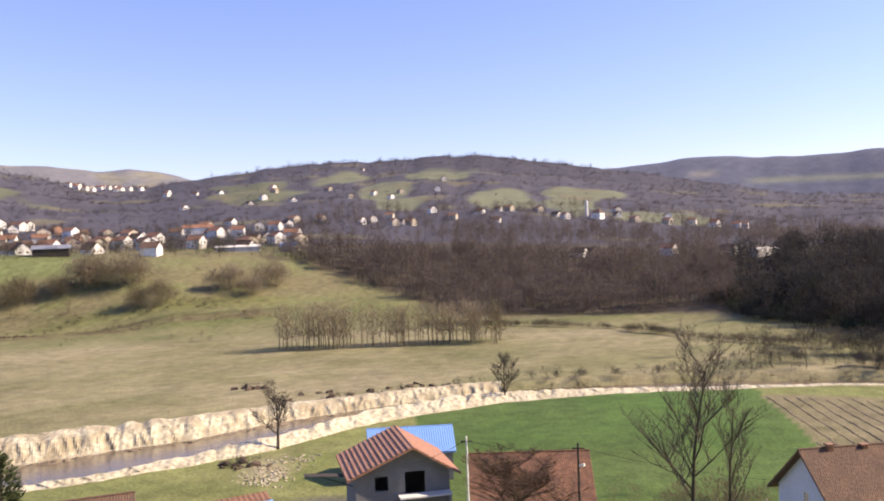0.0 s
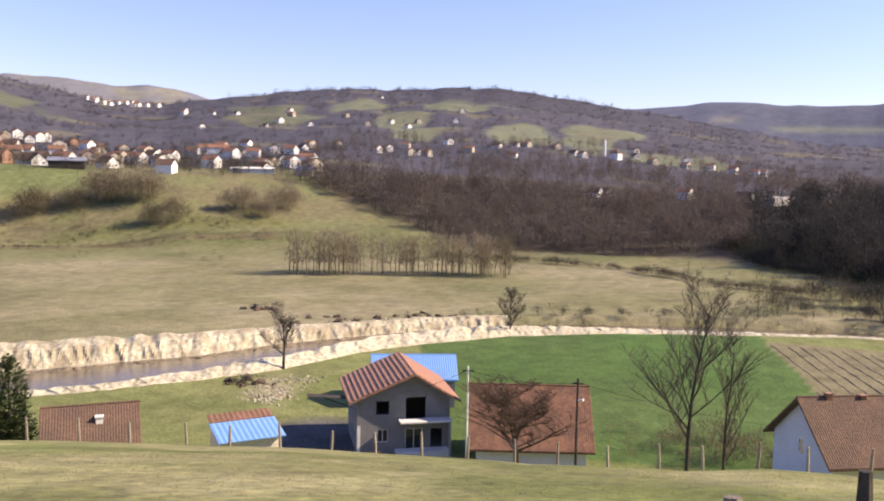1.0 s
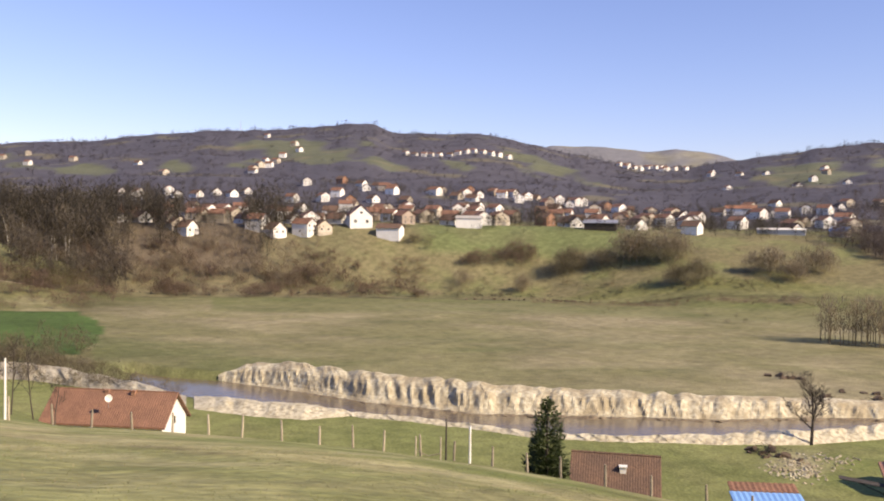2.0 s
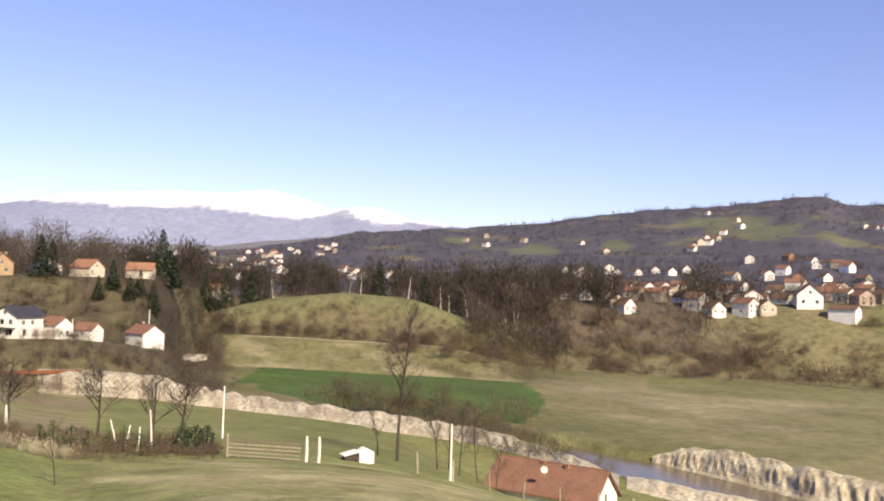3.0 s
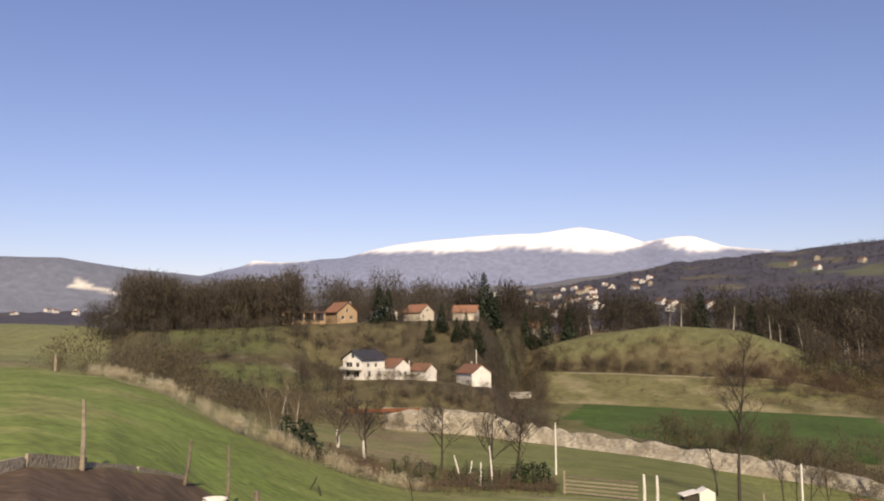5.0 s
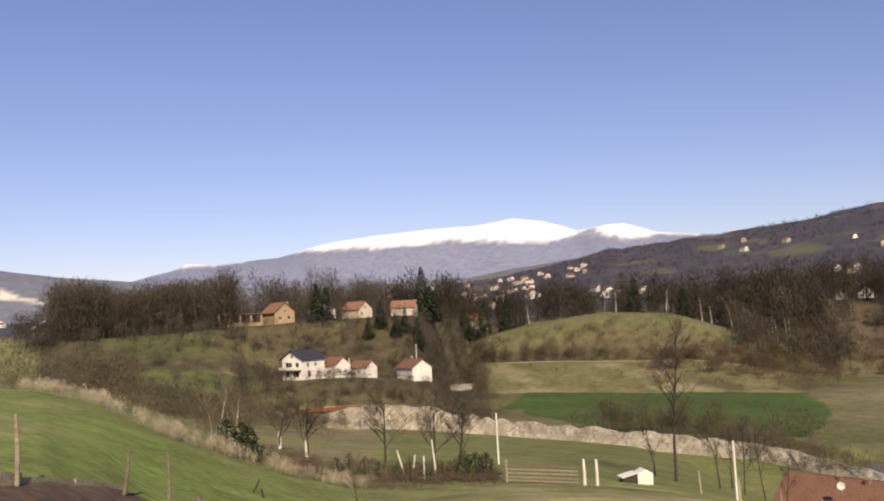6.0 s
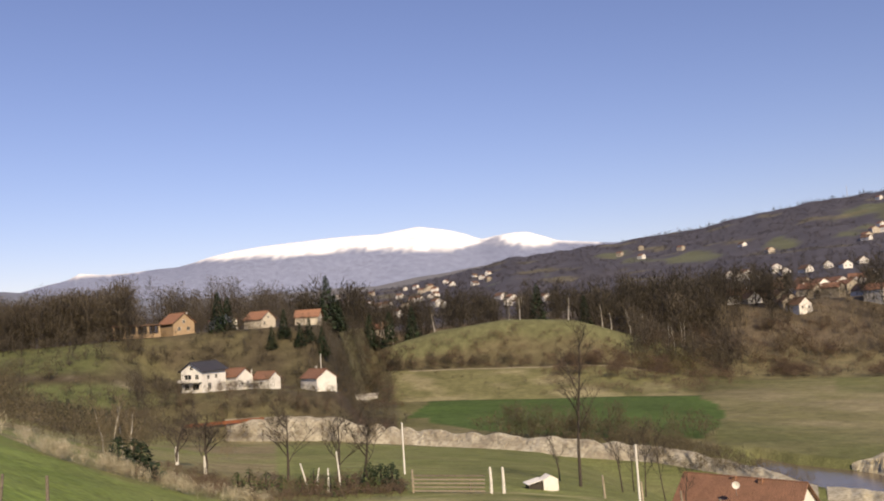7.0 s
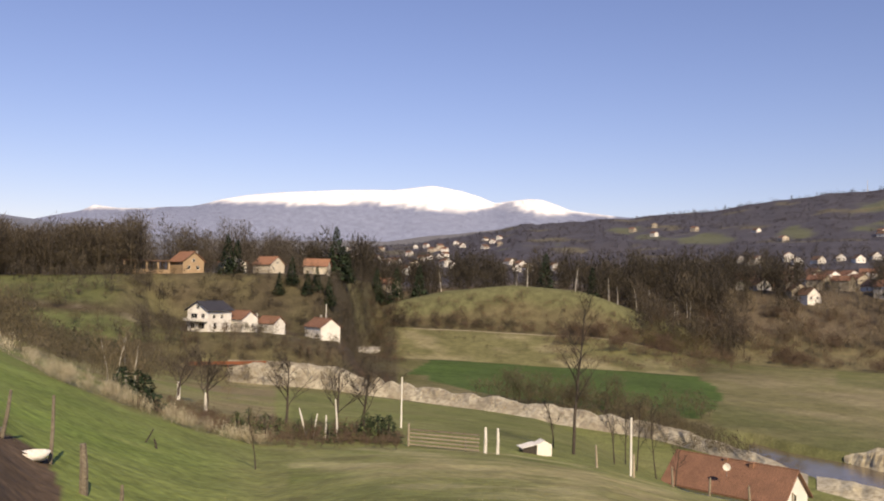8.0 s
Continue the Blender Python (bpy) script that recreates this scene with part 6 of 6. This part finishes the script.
def stake(az, r, h, tilt=0.0, rad=0.05, mat=None, words="grey wooden fence stake in the grass"):
    p = thing("fence_post", spot(az, r) @ pose(0, 0, 0, 0, tilt, 0), words, "fence post", "fence round the yard")
    part("post", Shape().tube((0, 0, -0.3), (0.02, 0, h * 0.5), rad * 1.1, rad, 7).tube((0.02, 0, h * 0.5), (0.0, 0.01, h), rad, rad * 0.75, 7), mat or M_WOOD, p)


stake(-58.5, 19.6, 1.45)
stake(-52.5, 25.0, 1.2, 8)
stake(-49.9, 25.0, 1.75, 1)
stake(-48.0, 22.8, 1.2, -2, 0.1)
stake(-45.9, 22.6, 0.55, 3)
stake(-60.0, 78, 1.5, 0, 0.12, M_POSTWOOD)
stake(-44.7, 38, 0.6, 30, 0.035, M_DARKWOOD)
stake(-44.05, 37, 0.4, -12, 0.045, M_DARKWOOD)
stake(-24.6, 57, 0.9)
stake(73.6, 9.5, 0.85, 2, 0.085, M_DARKWOOD, "thick dark fence post close by in the grass")
stake(66.3, 11, 0.35, 0, 0.14, M_WOOD, "weathered stump in the grass")


def bowl():
    b = thing("feeding_bowl", spot(-50.7, 24.7), "white enamel feeding bowl on the dirt yard", "bowl")
    n, s = 20, Shape()
    prof = ((0.0, 0.02), (0.22, 0.02), (0.34, 0.2), (0.37, 0.2), (0.25, 0.0), (0.0, 0.0))
    vs = [(r * math.cos(i * 2 * math.pi / n), r * math.sin(i * 2 * math.pi / n), z) for r, z in prof for i in range(n)]
    s.add(vs, [(k * n + i, k * n + (i + 1) % n, (k + 1) * n + (i + 1) % n, (k + 1) * n + i) for k in range(5) for i in range(n)])
    part("bowl", s, M_WHITEPAINT, b, smooth=True)


bowl()


def gate():
    g = thing("field_gate", spot(-26.0, 57), "weathered plank gate at the end of the orchard", "gate")
    inv = g.matrix_basis.inverted()
    p, q = inv @ at(-28.3, 57.5), inv @ at(-23.7, 56.5)
    d = q - p
    m = Matrix.Translation(p) @ d.to_track_quat('X', 'Z').to_matrix().to_4x4()
    for k in range(5):
        part("plank", Shape().box(0, d.length, -0.02, 0.02, 0.1 + k * 0.24, 0.21 + k * 0.24, m), M_WOOD, g)
    part("post", Shape().tube(p + Vector((0, 0, -0.3)), p + Vector((0, 0, 1.5)), 0.08, 0.07, 7), M_POSTWOOD, g)


gate()
for a in (-23.3, -22.5):
    stake(a, 56.5, 1.65, 0, 0.1, M_LIMEWASH, "thick whitewashed gate post")
for i, (a, t) in enumerate(((-34.9, -14), (-34.5, 10), (-33.7, 2), (-32.9, -4))):
    stake(a, 60, (2.1, 1.7, 1.6, 2.7)[i], t, 0.06, M_LIMEWASH, "whitewashed stake among the saplings")
SAP = random.Random(77)
for i in range(10):
    a = -39.4 + i * 1.0 + SAP.uniform(-0.2, 0.2)
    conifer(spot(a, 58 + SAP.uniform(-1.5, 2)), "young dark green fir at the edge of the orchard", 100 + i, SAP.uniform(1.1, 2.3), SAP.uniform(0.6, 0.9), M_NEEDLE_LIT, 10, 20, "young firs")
for i, a in enumerate((-29.6, -30.3, -31.0, -45.3, -44.9, -46.2)):
    conifer(spot(a, 60 if a > -40 else 56), "dense dark evergreen shrub", 130 + i, SAP.uniform(1.5, 2.2), SAP.uniform(0.9, 1.2), M_NEEDLE, 16, 26, "evergreen shrubs")
bare_tree("sapling", spot(-38.0, 38), "thin leafless sapling in the field", 61, 2.6, 0.03, 0.5, 2, (7, 4), thin=0.008, low=0.25, up=0.6, twig=M_TWIG_GREY)


def white_hut():
    h = thing("white_hut", spot(-19.6, 64, 20) @ Matrix.Scale(0.62, 4), "small white hut with a dark lean-to", "hut")
    part("wall", Shape().prism([(-0.9, -0.7, 0), (0.9, -0.7, 0), (0.9, -0.7, 1.3), (0, -0.7, 1.8), (-0.9, -0.7, 1.3)], (0, 1.6, 0)), M_PLASTER, h)
    part("lean_to", Shape().prism([(-2.6, -0.5, 0), (-0.93, -0.5, 0), (-0.93, -0.5, 1.3), (-2.6, -0.5, 0.9)], (0, 1.2, 0)), M_DARKWOOD, h)
    part("roof", Shape().prism([(-2.8, -0.8, 0.95), (-0.9, -0.8, 1.38), (-0.9, -0.8, 1.46), (-2.8, -0.8, 1.03)], (0, 1.9, 0)), M_PLASTER, h)


white_hut()


def rusty_rail():
    h = thing("rusty_barrier", spot(-40.0, 212, 6), "long rusty red metal barrier by the stream", "barrier")
    part("rail", Shape().box(-9, 9, -0.1, 0.1, 1.0, 1.8), M_RUST, h)
    for i in range(7):
        part("post", Shape().box(-9 + i * 3 - 0.08, -9 + i * 3 + 0.08, -0.1, 0.1, -0.4, 1.0), M_RUST, h)


rusty_rail()


def frame_by_fence():
    h = thing("hitching_rail", spot(12.1, 55, -4), "pale wooden frame with a sagging rope by the fence", "frame")
    for x in (-0.8, 0.8):
        part("post", Shape().tube((x, 0, -0.2), (x, 0.02, 1.35), 0.06, 0.05, 7), M_POSTWOOD, h)
    part("rope", Shape().tube((-0.8, 0, 0.5), (0, 0, 0.1), 0.03, 0.03, 5).tube((0, 0, 0.1), (0.8, 0, 0.3), 0.03, 0.03, 5), M_POSTWOOD, h)


frame_by_fence()


# ---- grass of the near slope ----
def grass_field(name, n, a0, a1, r0, r1, h0, h1, mat, label, seed, power=1.0, patch=None):
    rng = np.random.RandomState(seed)
    az = rng.uniform(a0, a1, n)
    r = r0 + (r1 - r0) * rng.uniform(0, 1, n) ** power
    x, y = r * np.sin(np.radians(az)), r * np.cos(np.radians(az))
    keep = rng.uniform(-0.6, 1.2, n) < 0.4 + smooth_noise(x, y, 4.0, 3)
    keep &= r < edge_distance(az) * 1.02
    keep &= ~((az < -49.2) & (r < 25.5))
    az, r, x, y = az[keep], r[keep], x[keep], y[keep]
    n = len(r)
    z = ground(az, r)
    h = rng.uniform(h0, h1, n)
    w = 0.003 + 0.00035 * r
    t = rng.uniform(0, 2 * np.pi, n)
    lx, ly = rng.normal(0, 0.45, n) * h, rng.normal(0, 0.45, n) * h
    base = np.stack([x, y, z - 0.01], -1)
    side = np.stack([np.cos(t) * w, np.sin(t) * w, 0 * w], -1)
    tip = base + np.stack([lx, ly, h], -1)
    V = np.stack([base - side, base + side, tip], 1).reshape(-1, 3)
    me = bpy.data.meshes.new(name)
    me.vertices.add(n * 3)
    me.vertices.foreach_set("co", V.reshape(-1).astype(np.float32))
    me.loops.add(n * 3)
    me.loops.foreach_set("vertex_index", np.arange(n * 3, dtype=np.int32))
    me.polygons.add(n)
    me.polygons.foreach_set("loop_start", np.arange(0, n * 3, 3, dtype=np.int32))
    me.update(calc_edges=True)
    me.materials.append(mat)
    tagged(new(name, me), label, "grass", kind="stuff")


grass_field("grass", 46000, -66, 78, 2.5, 30, 0.02, 0.045, M_GRASS, "short rough spring grass on the slope", 1, 0.8)
grass_field("dry_grass", 4000, -40, 78, 4, 30, 0.03, 0.08, M_DRYGRASS, "dry straw-coloured grass among the green", 2, 0.8)

# ---- more of the middle distance ----
scatter_mesh("hedge", BUSH, region(150, -9, 33, 384, 398, 1.2, 3.2, 6, 0.9, 1.5, 51), M_TWIG_DARK, "dark hedge at the foot of the slope", "hedge")
scatter_mesh("brush", BUSH, region(14, -13, -9.5, 372, 395, 6, 9, 6, 0.9, 1.2, 52), M_TWIG_OLIVE, "olive-green willow scrub", "bush")
scatter_mesh("brush", DENSE, region(30, -56, -38, 90, 250, 2, 5.0, 6, 0.9, 1.3, 53), M_TWIG_LIGHT, "olive-brown scrub on the slope", "bush")
scatter_mesh("brush_pile", BUSH, region(9, 34.0, 36.2, 193, 198, 1.2, 2.4, 4, 1.0, 1.5, 54), M_TWIG_DARK, "dark pile of cut brush in the meadow", "brush pile")
scatter_mesh("brush_pile", BUSH, region(14, 33.0, 35.4, 124, 129, 0.8, 1.8, 4, 1.0, 1.6, 55), M_TWIG_DARK, "dark driftwood and roots on the river bank", "brush pile")
scatter_mesh("brush", BUSH, region(12, 21, 37, 300, 345, 1.2, 3.5, 6, 0.8, 1.2, 56), M_TWIG_GREY, "single bare bushes in the meadow", "bush")
WEST = random.Random(15)
for i, a in enumerate(GLIMPSES):    # white houses glimpsed through the wood
    village(a, 835 + 18 * (i % 3) if a < -4 else 590 + 9 * (i % 3), WEST.uniform(5, 40), (0, 0, 3)[i % 3], "houses among the trees", 0.0)
    village(a + 0.5, 800 + 25 * (i % 2), WEST.uniform(5, 40), 3, "houses among the trees", 0.0)
for i in range(26):    # far town below the mountains
    village(WEST.uniform(-36, -22), WEST.uniform(1000, 1800), WEST.uniform(-60, 60), WEST.choice((0, 0, 3, 4)), "white houses of the far town", -0.3)
for i in range(7):
    village(WEST.uniform(-63, -55.5), WEST.uniform(1300, 1900), WEST.uniform(-60, 60), 0, "white houses in the far plain", -0.3)
BIRCH = random.Random(9)
for i in range(16):
    a, r = BIRCH.uniform(-33, -8), BIRCH.uniform(415, 440)
    bare_tree("birch", spot(a, r), "slender white-stemmed birch at the edge of the wood", 200 + i, BIRCH.uniform(10, 16), 0.24, 0.3, 2, (10, 5), bark=M_BIRCH, twig=M_TWIG_GREY, thin=0.04, low=0.45, up=0.6, group="birches")
scatter_mesh("brush", FINE, region(40, -57, -42.5, 130, 244, 4.5, 8, 7, 0.9, 1.4, 61), M_TWIG_GREY, "leafless trees on the slope below the hilltop wood", "tree")
scatter_mesh("brush", WOOD, region(60, -44, -30, 198, 232, 3, 6, 7, 0.9, 1.4, 62), M_TWIG_GREY, "small bare trees round the white houses", "tree")
scatter_mesh("brush", BUSH, region(300, -46, -29.0, 52, 64, 0.5, 1.5, 6, 0.9, 1.4, 63), M_TWIG_RED, "reddish dry weeds at the edge of the orchard", "weeds")
scatter_mesh("brush", WOOD, region(430, -4, 37, 462, 640, 4, 10, 7, 0.9, 1.4, 64), M_TWIG, "bare trees in front of the town", "tree")
for i in range(26):
    conifer(spot(WEST.uniform(3, 38), WEST.uniform(476, 640)), "dark spruce between the houses of the town", 300 + i, WEST.uniform(7, 13), WEST.uniform(1.6, 2.6), None, 16, 12, "town spruces")
scatter_mesh("tree_clump", WOOD, region(7, 50.3, 52.0, 258, 268, 11, 15, 7, 0.9, 1.2, 71), M_TWIG_GREY, "clump of taller bare trees in the meadow", "tree")

for a, r, t, k in ((2.0, 455, 30, 3), (3.9, 457, 55, 0), (5.0, 460, 25, 1), (-3.55, 453, 40, 3)):    # houses at the lower edge of the town
    village(a, r, t, k, "houses of the town", 0.0)
for a, r, t, k in ((56.5, 497, 55, 3), (57.25, 499, 40, 1), (62.2, 502, 60, 0), (65.8, 497, 60, 3)):    # houses looking out of the wood
    village(a, r, t, k, "houses among the trees", 0.0)


def rubble(name, n, spots, size, mat, label, seed):
    """Loose angular lumps, strewn in a few heaps."""
    g = random.Random(seed)
    s = Shape()
    for _ in range(n):
        a0, r0, sa, sr = g.choice(spots)
        a, r = g.gauss(a0, sa), g.gauss(r0, sr)
        d = g.uniform(*size)
        m = spot(a, r, g.uniform(0, 180), d * 0.15) @ pose(0, 0, 0, g.uniform(-30, 30), g.uniform(-30, 30), 0)
        k = len(s.v)
        s.box(-d, d, -d * 0.7, d * 0.7, -d * 0.4, d * 0.4, m)
        s.v[k:] = [tuple(c + g.uniform(-0.25, 0.25) * d for c in p) for p in s.v[k:]]
    tagged(new(name, s.mesh(name, mat)), label, "rubble", kind="stuff")


rubble("rubble", 380, [(35.4, 121, 0.5, 2.5), (36.2, 118, 0.5, 2), (34.8, 117, 0.6, 1.5), (37.5, 126, 0.7, 2)], (0.05, 0.24), M_SANDFAR, "pale broken rubble on trampled ground by the river", 3)
rubble("river_boulders", 520, [(a, float(far_water(a)) + 0.4, 0.9, 0.9) for a in np.arange(2, 56, 1.5)] + [(a, float(far_water(a)) + 9, 0.9, 2) for a in np.arange(20, 50, 1.5)], (0.08, 0.32), M_SANDFAR, "sandy clods and boulders along the cut bank", 4)
rubble("dark_debris", 120, [(34.0, 126, 0.6, 1.5), (35, 195, 0.35, 1), (40, 178, 1.5, 3), (46, 184, 2, 2), (17.5, 379, 1.5, 1.5), (21, 379, 1, 1.5)], (0.2, 0.8), M_SOIL, "dark roots and earth clods", 5)


def furrows():
    """Low ridges of turned earth across the ploughed field."""
    s = Shape()
    along, across = Vector((-0.807, -0.591, 0)), Vector((0.591, -0.807, 0))
    g = random.Random(14)
    for k in range(-2, 30):
        o = Vector((160.0, 63.5, 0)) + across * (k * 2.2 + g.uniform(-0.25, 0.25))
        row = []
        for j in range(0, 46):
            p = o + along * (j * 2.0 - 14) + across * g.uniform(-0.12, 0.12)
            r, a = math.hypot(p.x, p.y), math.degrees(math.atan2(p.x, p.y))
            inside = 92 < r < 170 and a > 67.0 and r > float(table(a, (66.5, 200), (67.5, 170), (71.2, 124), (76, 90))) + 1
            if inside:
                z = gz(a, r)
                w, h = g.uniform(0.15, 0.32), g.uniform(0.06, 0.14)
                row.append((p - across * w + Vector((0, 0, z - 0.03)), p + Vector((0, 0, z + h)), p + across * w + Vector((0, 0, z - 0.03))))
            if (not inside or j == 45) and len(row) > 1:
                n = len(row)
                s.add([q for t in row for q in t], [f for i in range(n - 1) for f in ((3 * i, 3 * i + 1, 3 * i + 4, 3 * i + 3), (3 * i + 1, 3 * i + 2, 3 * i + 5, 3 * i + 4))])
            if not inside:
                row = []
    tagged(new("furrows", s.mesh("furrows", M_SANDDARK)), "low dark furrows of turned earth in the ploughed field", "furrows", kind="stuff")


furrows()

scatter_mesh("brush", FINE, region(30, -22.6, -14.6, 206, 217, 7, 11, 7, 1.0, 1.5, 121), M_TWIG_GREY, "tall bare thicket before the green crop", "bush")
for a, r, h in ((-49.1, 206, 5.6), (-47.7, 200, 5.0), (-48.4, 203, 4.2)):
    conifer(spot(a, r), "dark evergreen bush in the gully", 400 + int(h * 10), h, h * 0.3, M_NEEDLE, 24, 30, "gully evergreens")
for i, (a, r, h) in enumerate(((-46.6, 80, 4.8), (-46.0, 82, 5.2), (-45.5, 79, 4.4), (-47.1, 84, 4.6))):
    bare_tree("bare_tree", spot(a, r), "pale-stemmed leafless shrub tree at the field's edge", 420 + i, h, 0.07, 0.42, 3, (10, 6, 5), bark=M_BIRCH, twig=M_TWIG_LIGHT, thin=0.012, low=0.1, up=0.62, group="pale shrub trees")
scatter_mesh("brush", BUSH, region(60, -32, -28.2, 225, 400, 1.2, 3, 6, 0.9, 1.3, 131), M_TWIG_GREY, "bare brush at the end of the ridge", "bush")
scatter_mesh("brush", WOOD, region(16, -32.5, -28.6, 330, 420, 6, 12, 7, 0.9, 1.3, 132), M_TWIG, "leafless trees at the end of the ridge", "tree")
scatter_mesh("brush", BUSH, region(110, -57.6, -45.5, 279, 290, 2, 6, 6, 0.9, 1.4, 133), M_TWIG, "bare undergrowth at the foot of the hilltop wood", "bush")
scatter_mesh("brush", BUSH, region(60, -57, -45, 248, 282, 1.2, 4, 6, 0.9, 1.4, 134, clumps(9, 3, 0.0)), M_TWIG_WEST, "brown scrub in the clearing below the wood", "bush")
scatter_mesh("brush", BUSH, region(130, -46, -32.5, 236, 296, 1.5, 5, 6, 0.9, 1.5, 135, clumps(10, 8, 0.0)), M_TWIG, "dark bare brush between the houses on the slope", "bush")
scatter_mesh("brush", FINE, region(26, -58.3, -56.2, 272, 330, 5, 12, 7, 0.9, 1.3, 136), M_TWIG, "lower trees at the end of the hilltop wood", "tree")
scatter_mesh("brush", BUSH, region(90, -31.3, -28.7, 290, 412, 1.2, 3.6, 6, 0.9, 1.4, 141), M_TWIG_RED, "reddish brush on the end of the ridge", "bush")
scatter_mesh("forest", WOOD, region(200, -14, 5, 452, 640, 10, 24, 7, 0.9, 1.3, 142, lambda a, r, g: (a < -5 or g.random() < 0.8 - (a + 5) / 11) and not glimpse(a)), M_TWIG, "tall dark woodland above the brushy slope", "forest")
scatter_mesh("forest", WOOD, region(280, -36, -13, 520, 720, 8, 14, 7, 0.9, 1.3, 143, lambda a, r, g: not glimpse(a)), M_TWIG_GREY, "leafless woodland between the mound and the far town", "forest")
scatter_mesh("brush", BUSH, region(130, -10, 2, 392, 450, 2, 6.5, 6, 0.9, 1.4, 144), M_TWIG_RED, "brown brush on the slope below the woods", "bush")
pole(-33.85, 258, 10, M_WHITEPAINT, "tall white pole behind the white outbuilding", rad=0.14)
pole(-38.25, 240, 5.5, M_WHITEPAINT, "white pole before the low annexe", rad=0.14)
scatter_mesh("forest", WOOD, region(110, -9, 5, 396, 452, 4, 13, 7, 0.9, 1.3, 151, clumps(11, 6, -0.1)), M_TWIG_LIGHT, "bare trees on the brushy slope below the woods", "forest")
scatter_mesh("brush", DENSE, region(40, -56, -36, 204, 284, 2.0, 5.0, 6, 0.9, 1.4, 152, clumps(9, 16, 0.1)), M_TWIG_GREY, "grey-brown bushes scattered over the slope", "bush")
scatter_mesh("brush", DENSE, region(22, -44.5, -30, 58, 68, 0.9, 1.9, 6, 0.9, 1.4, 153), M_TWIG_RED, "tangled dry brush among the orchard trees", "bush")
scatter_mesh("brush", WOOD, region(60, -55, -42.5, 205, 284, 4, 8, 7, 0.9, 1.4, 161, clumps(13, 31, 0.1)), M_TWIG_WEST, "leafless trees and scrub on the slope below the ridge", "tree")
scatter_mesh("brush", WOOD, region(70, -40, -29.5, 262, 330, 3.5, 8, 7, 0.9, 1.4, 162, clumps(10, 33, -0.1)), M_TWIG_WEST, "leafless trees between the white houses and the ridge", "tree")
scatter_mesh("brush", WOOD, region(70, -43, -29, 205, 238, 2.5, 5.5, 7, 0.9, 1.4, 163, clumps(9, 35, -0.2)), M_TWIG_RED, "reddish bare brush below the white houses", "bush")
scatter_mesh("weeds", BUSH, region(130, 19, 37, 364, 379, 0.8, 2.0, 6, 0.9, 1.6, 164), M_TWIG_RED, "reddish dry weeds along the meadow's far edge", "weeds")
scatter_mesh("brush", BUSH, region(120, -19.5, -7.6, 322, 380, 1.5, 5.5, 6, 0.9, 1.5, 165, clumps(9, 37, -0.3)), M_TWIG_RED, "reddish bare brush round the end of the mound", "bush")
scatter_mesh("brush", BUSH, region(60, -29, -12, 324, 371, 0.8, 2.6, 6, 0.9, 1.5, 166, clumps(12, 39, 0.0)), M_TWIG_GREY, "low bare brush in the rough field below the mound", "bush")
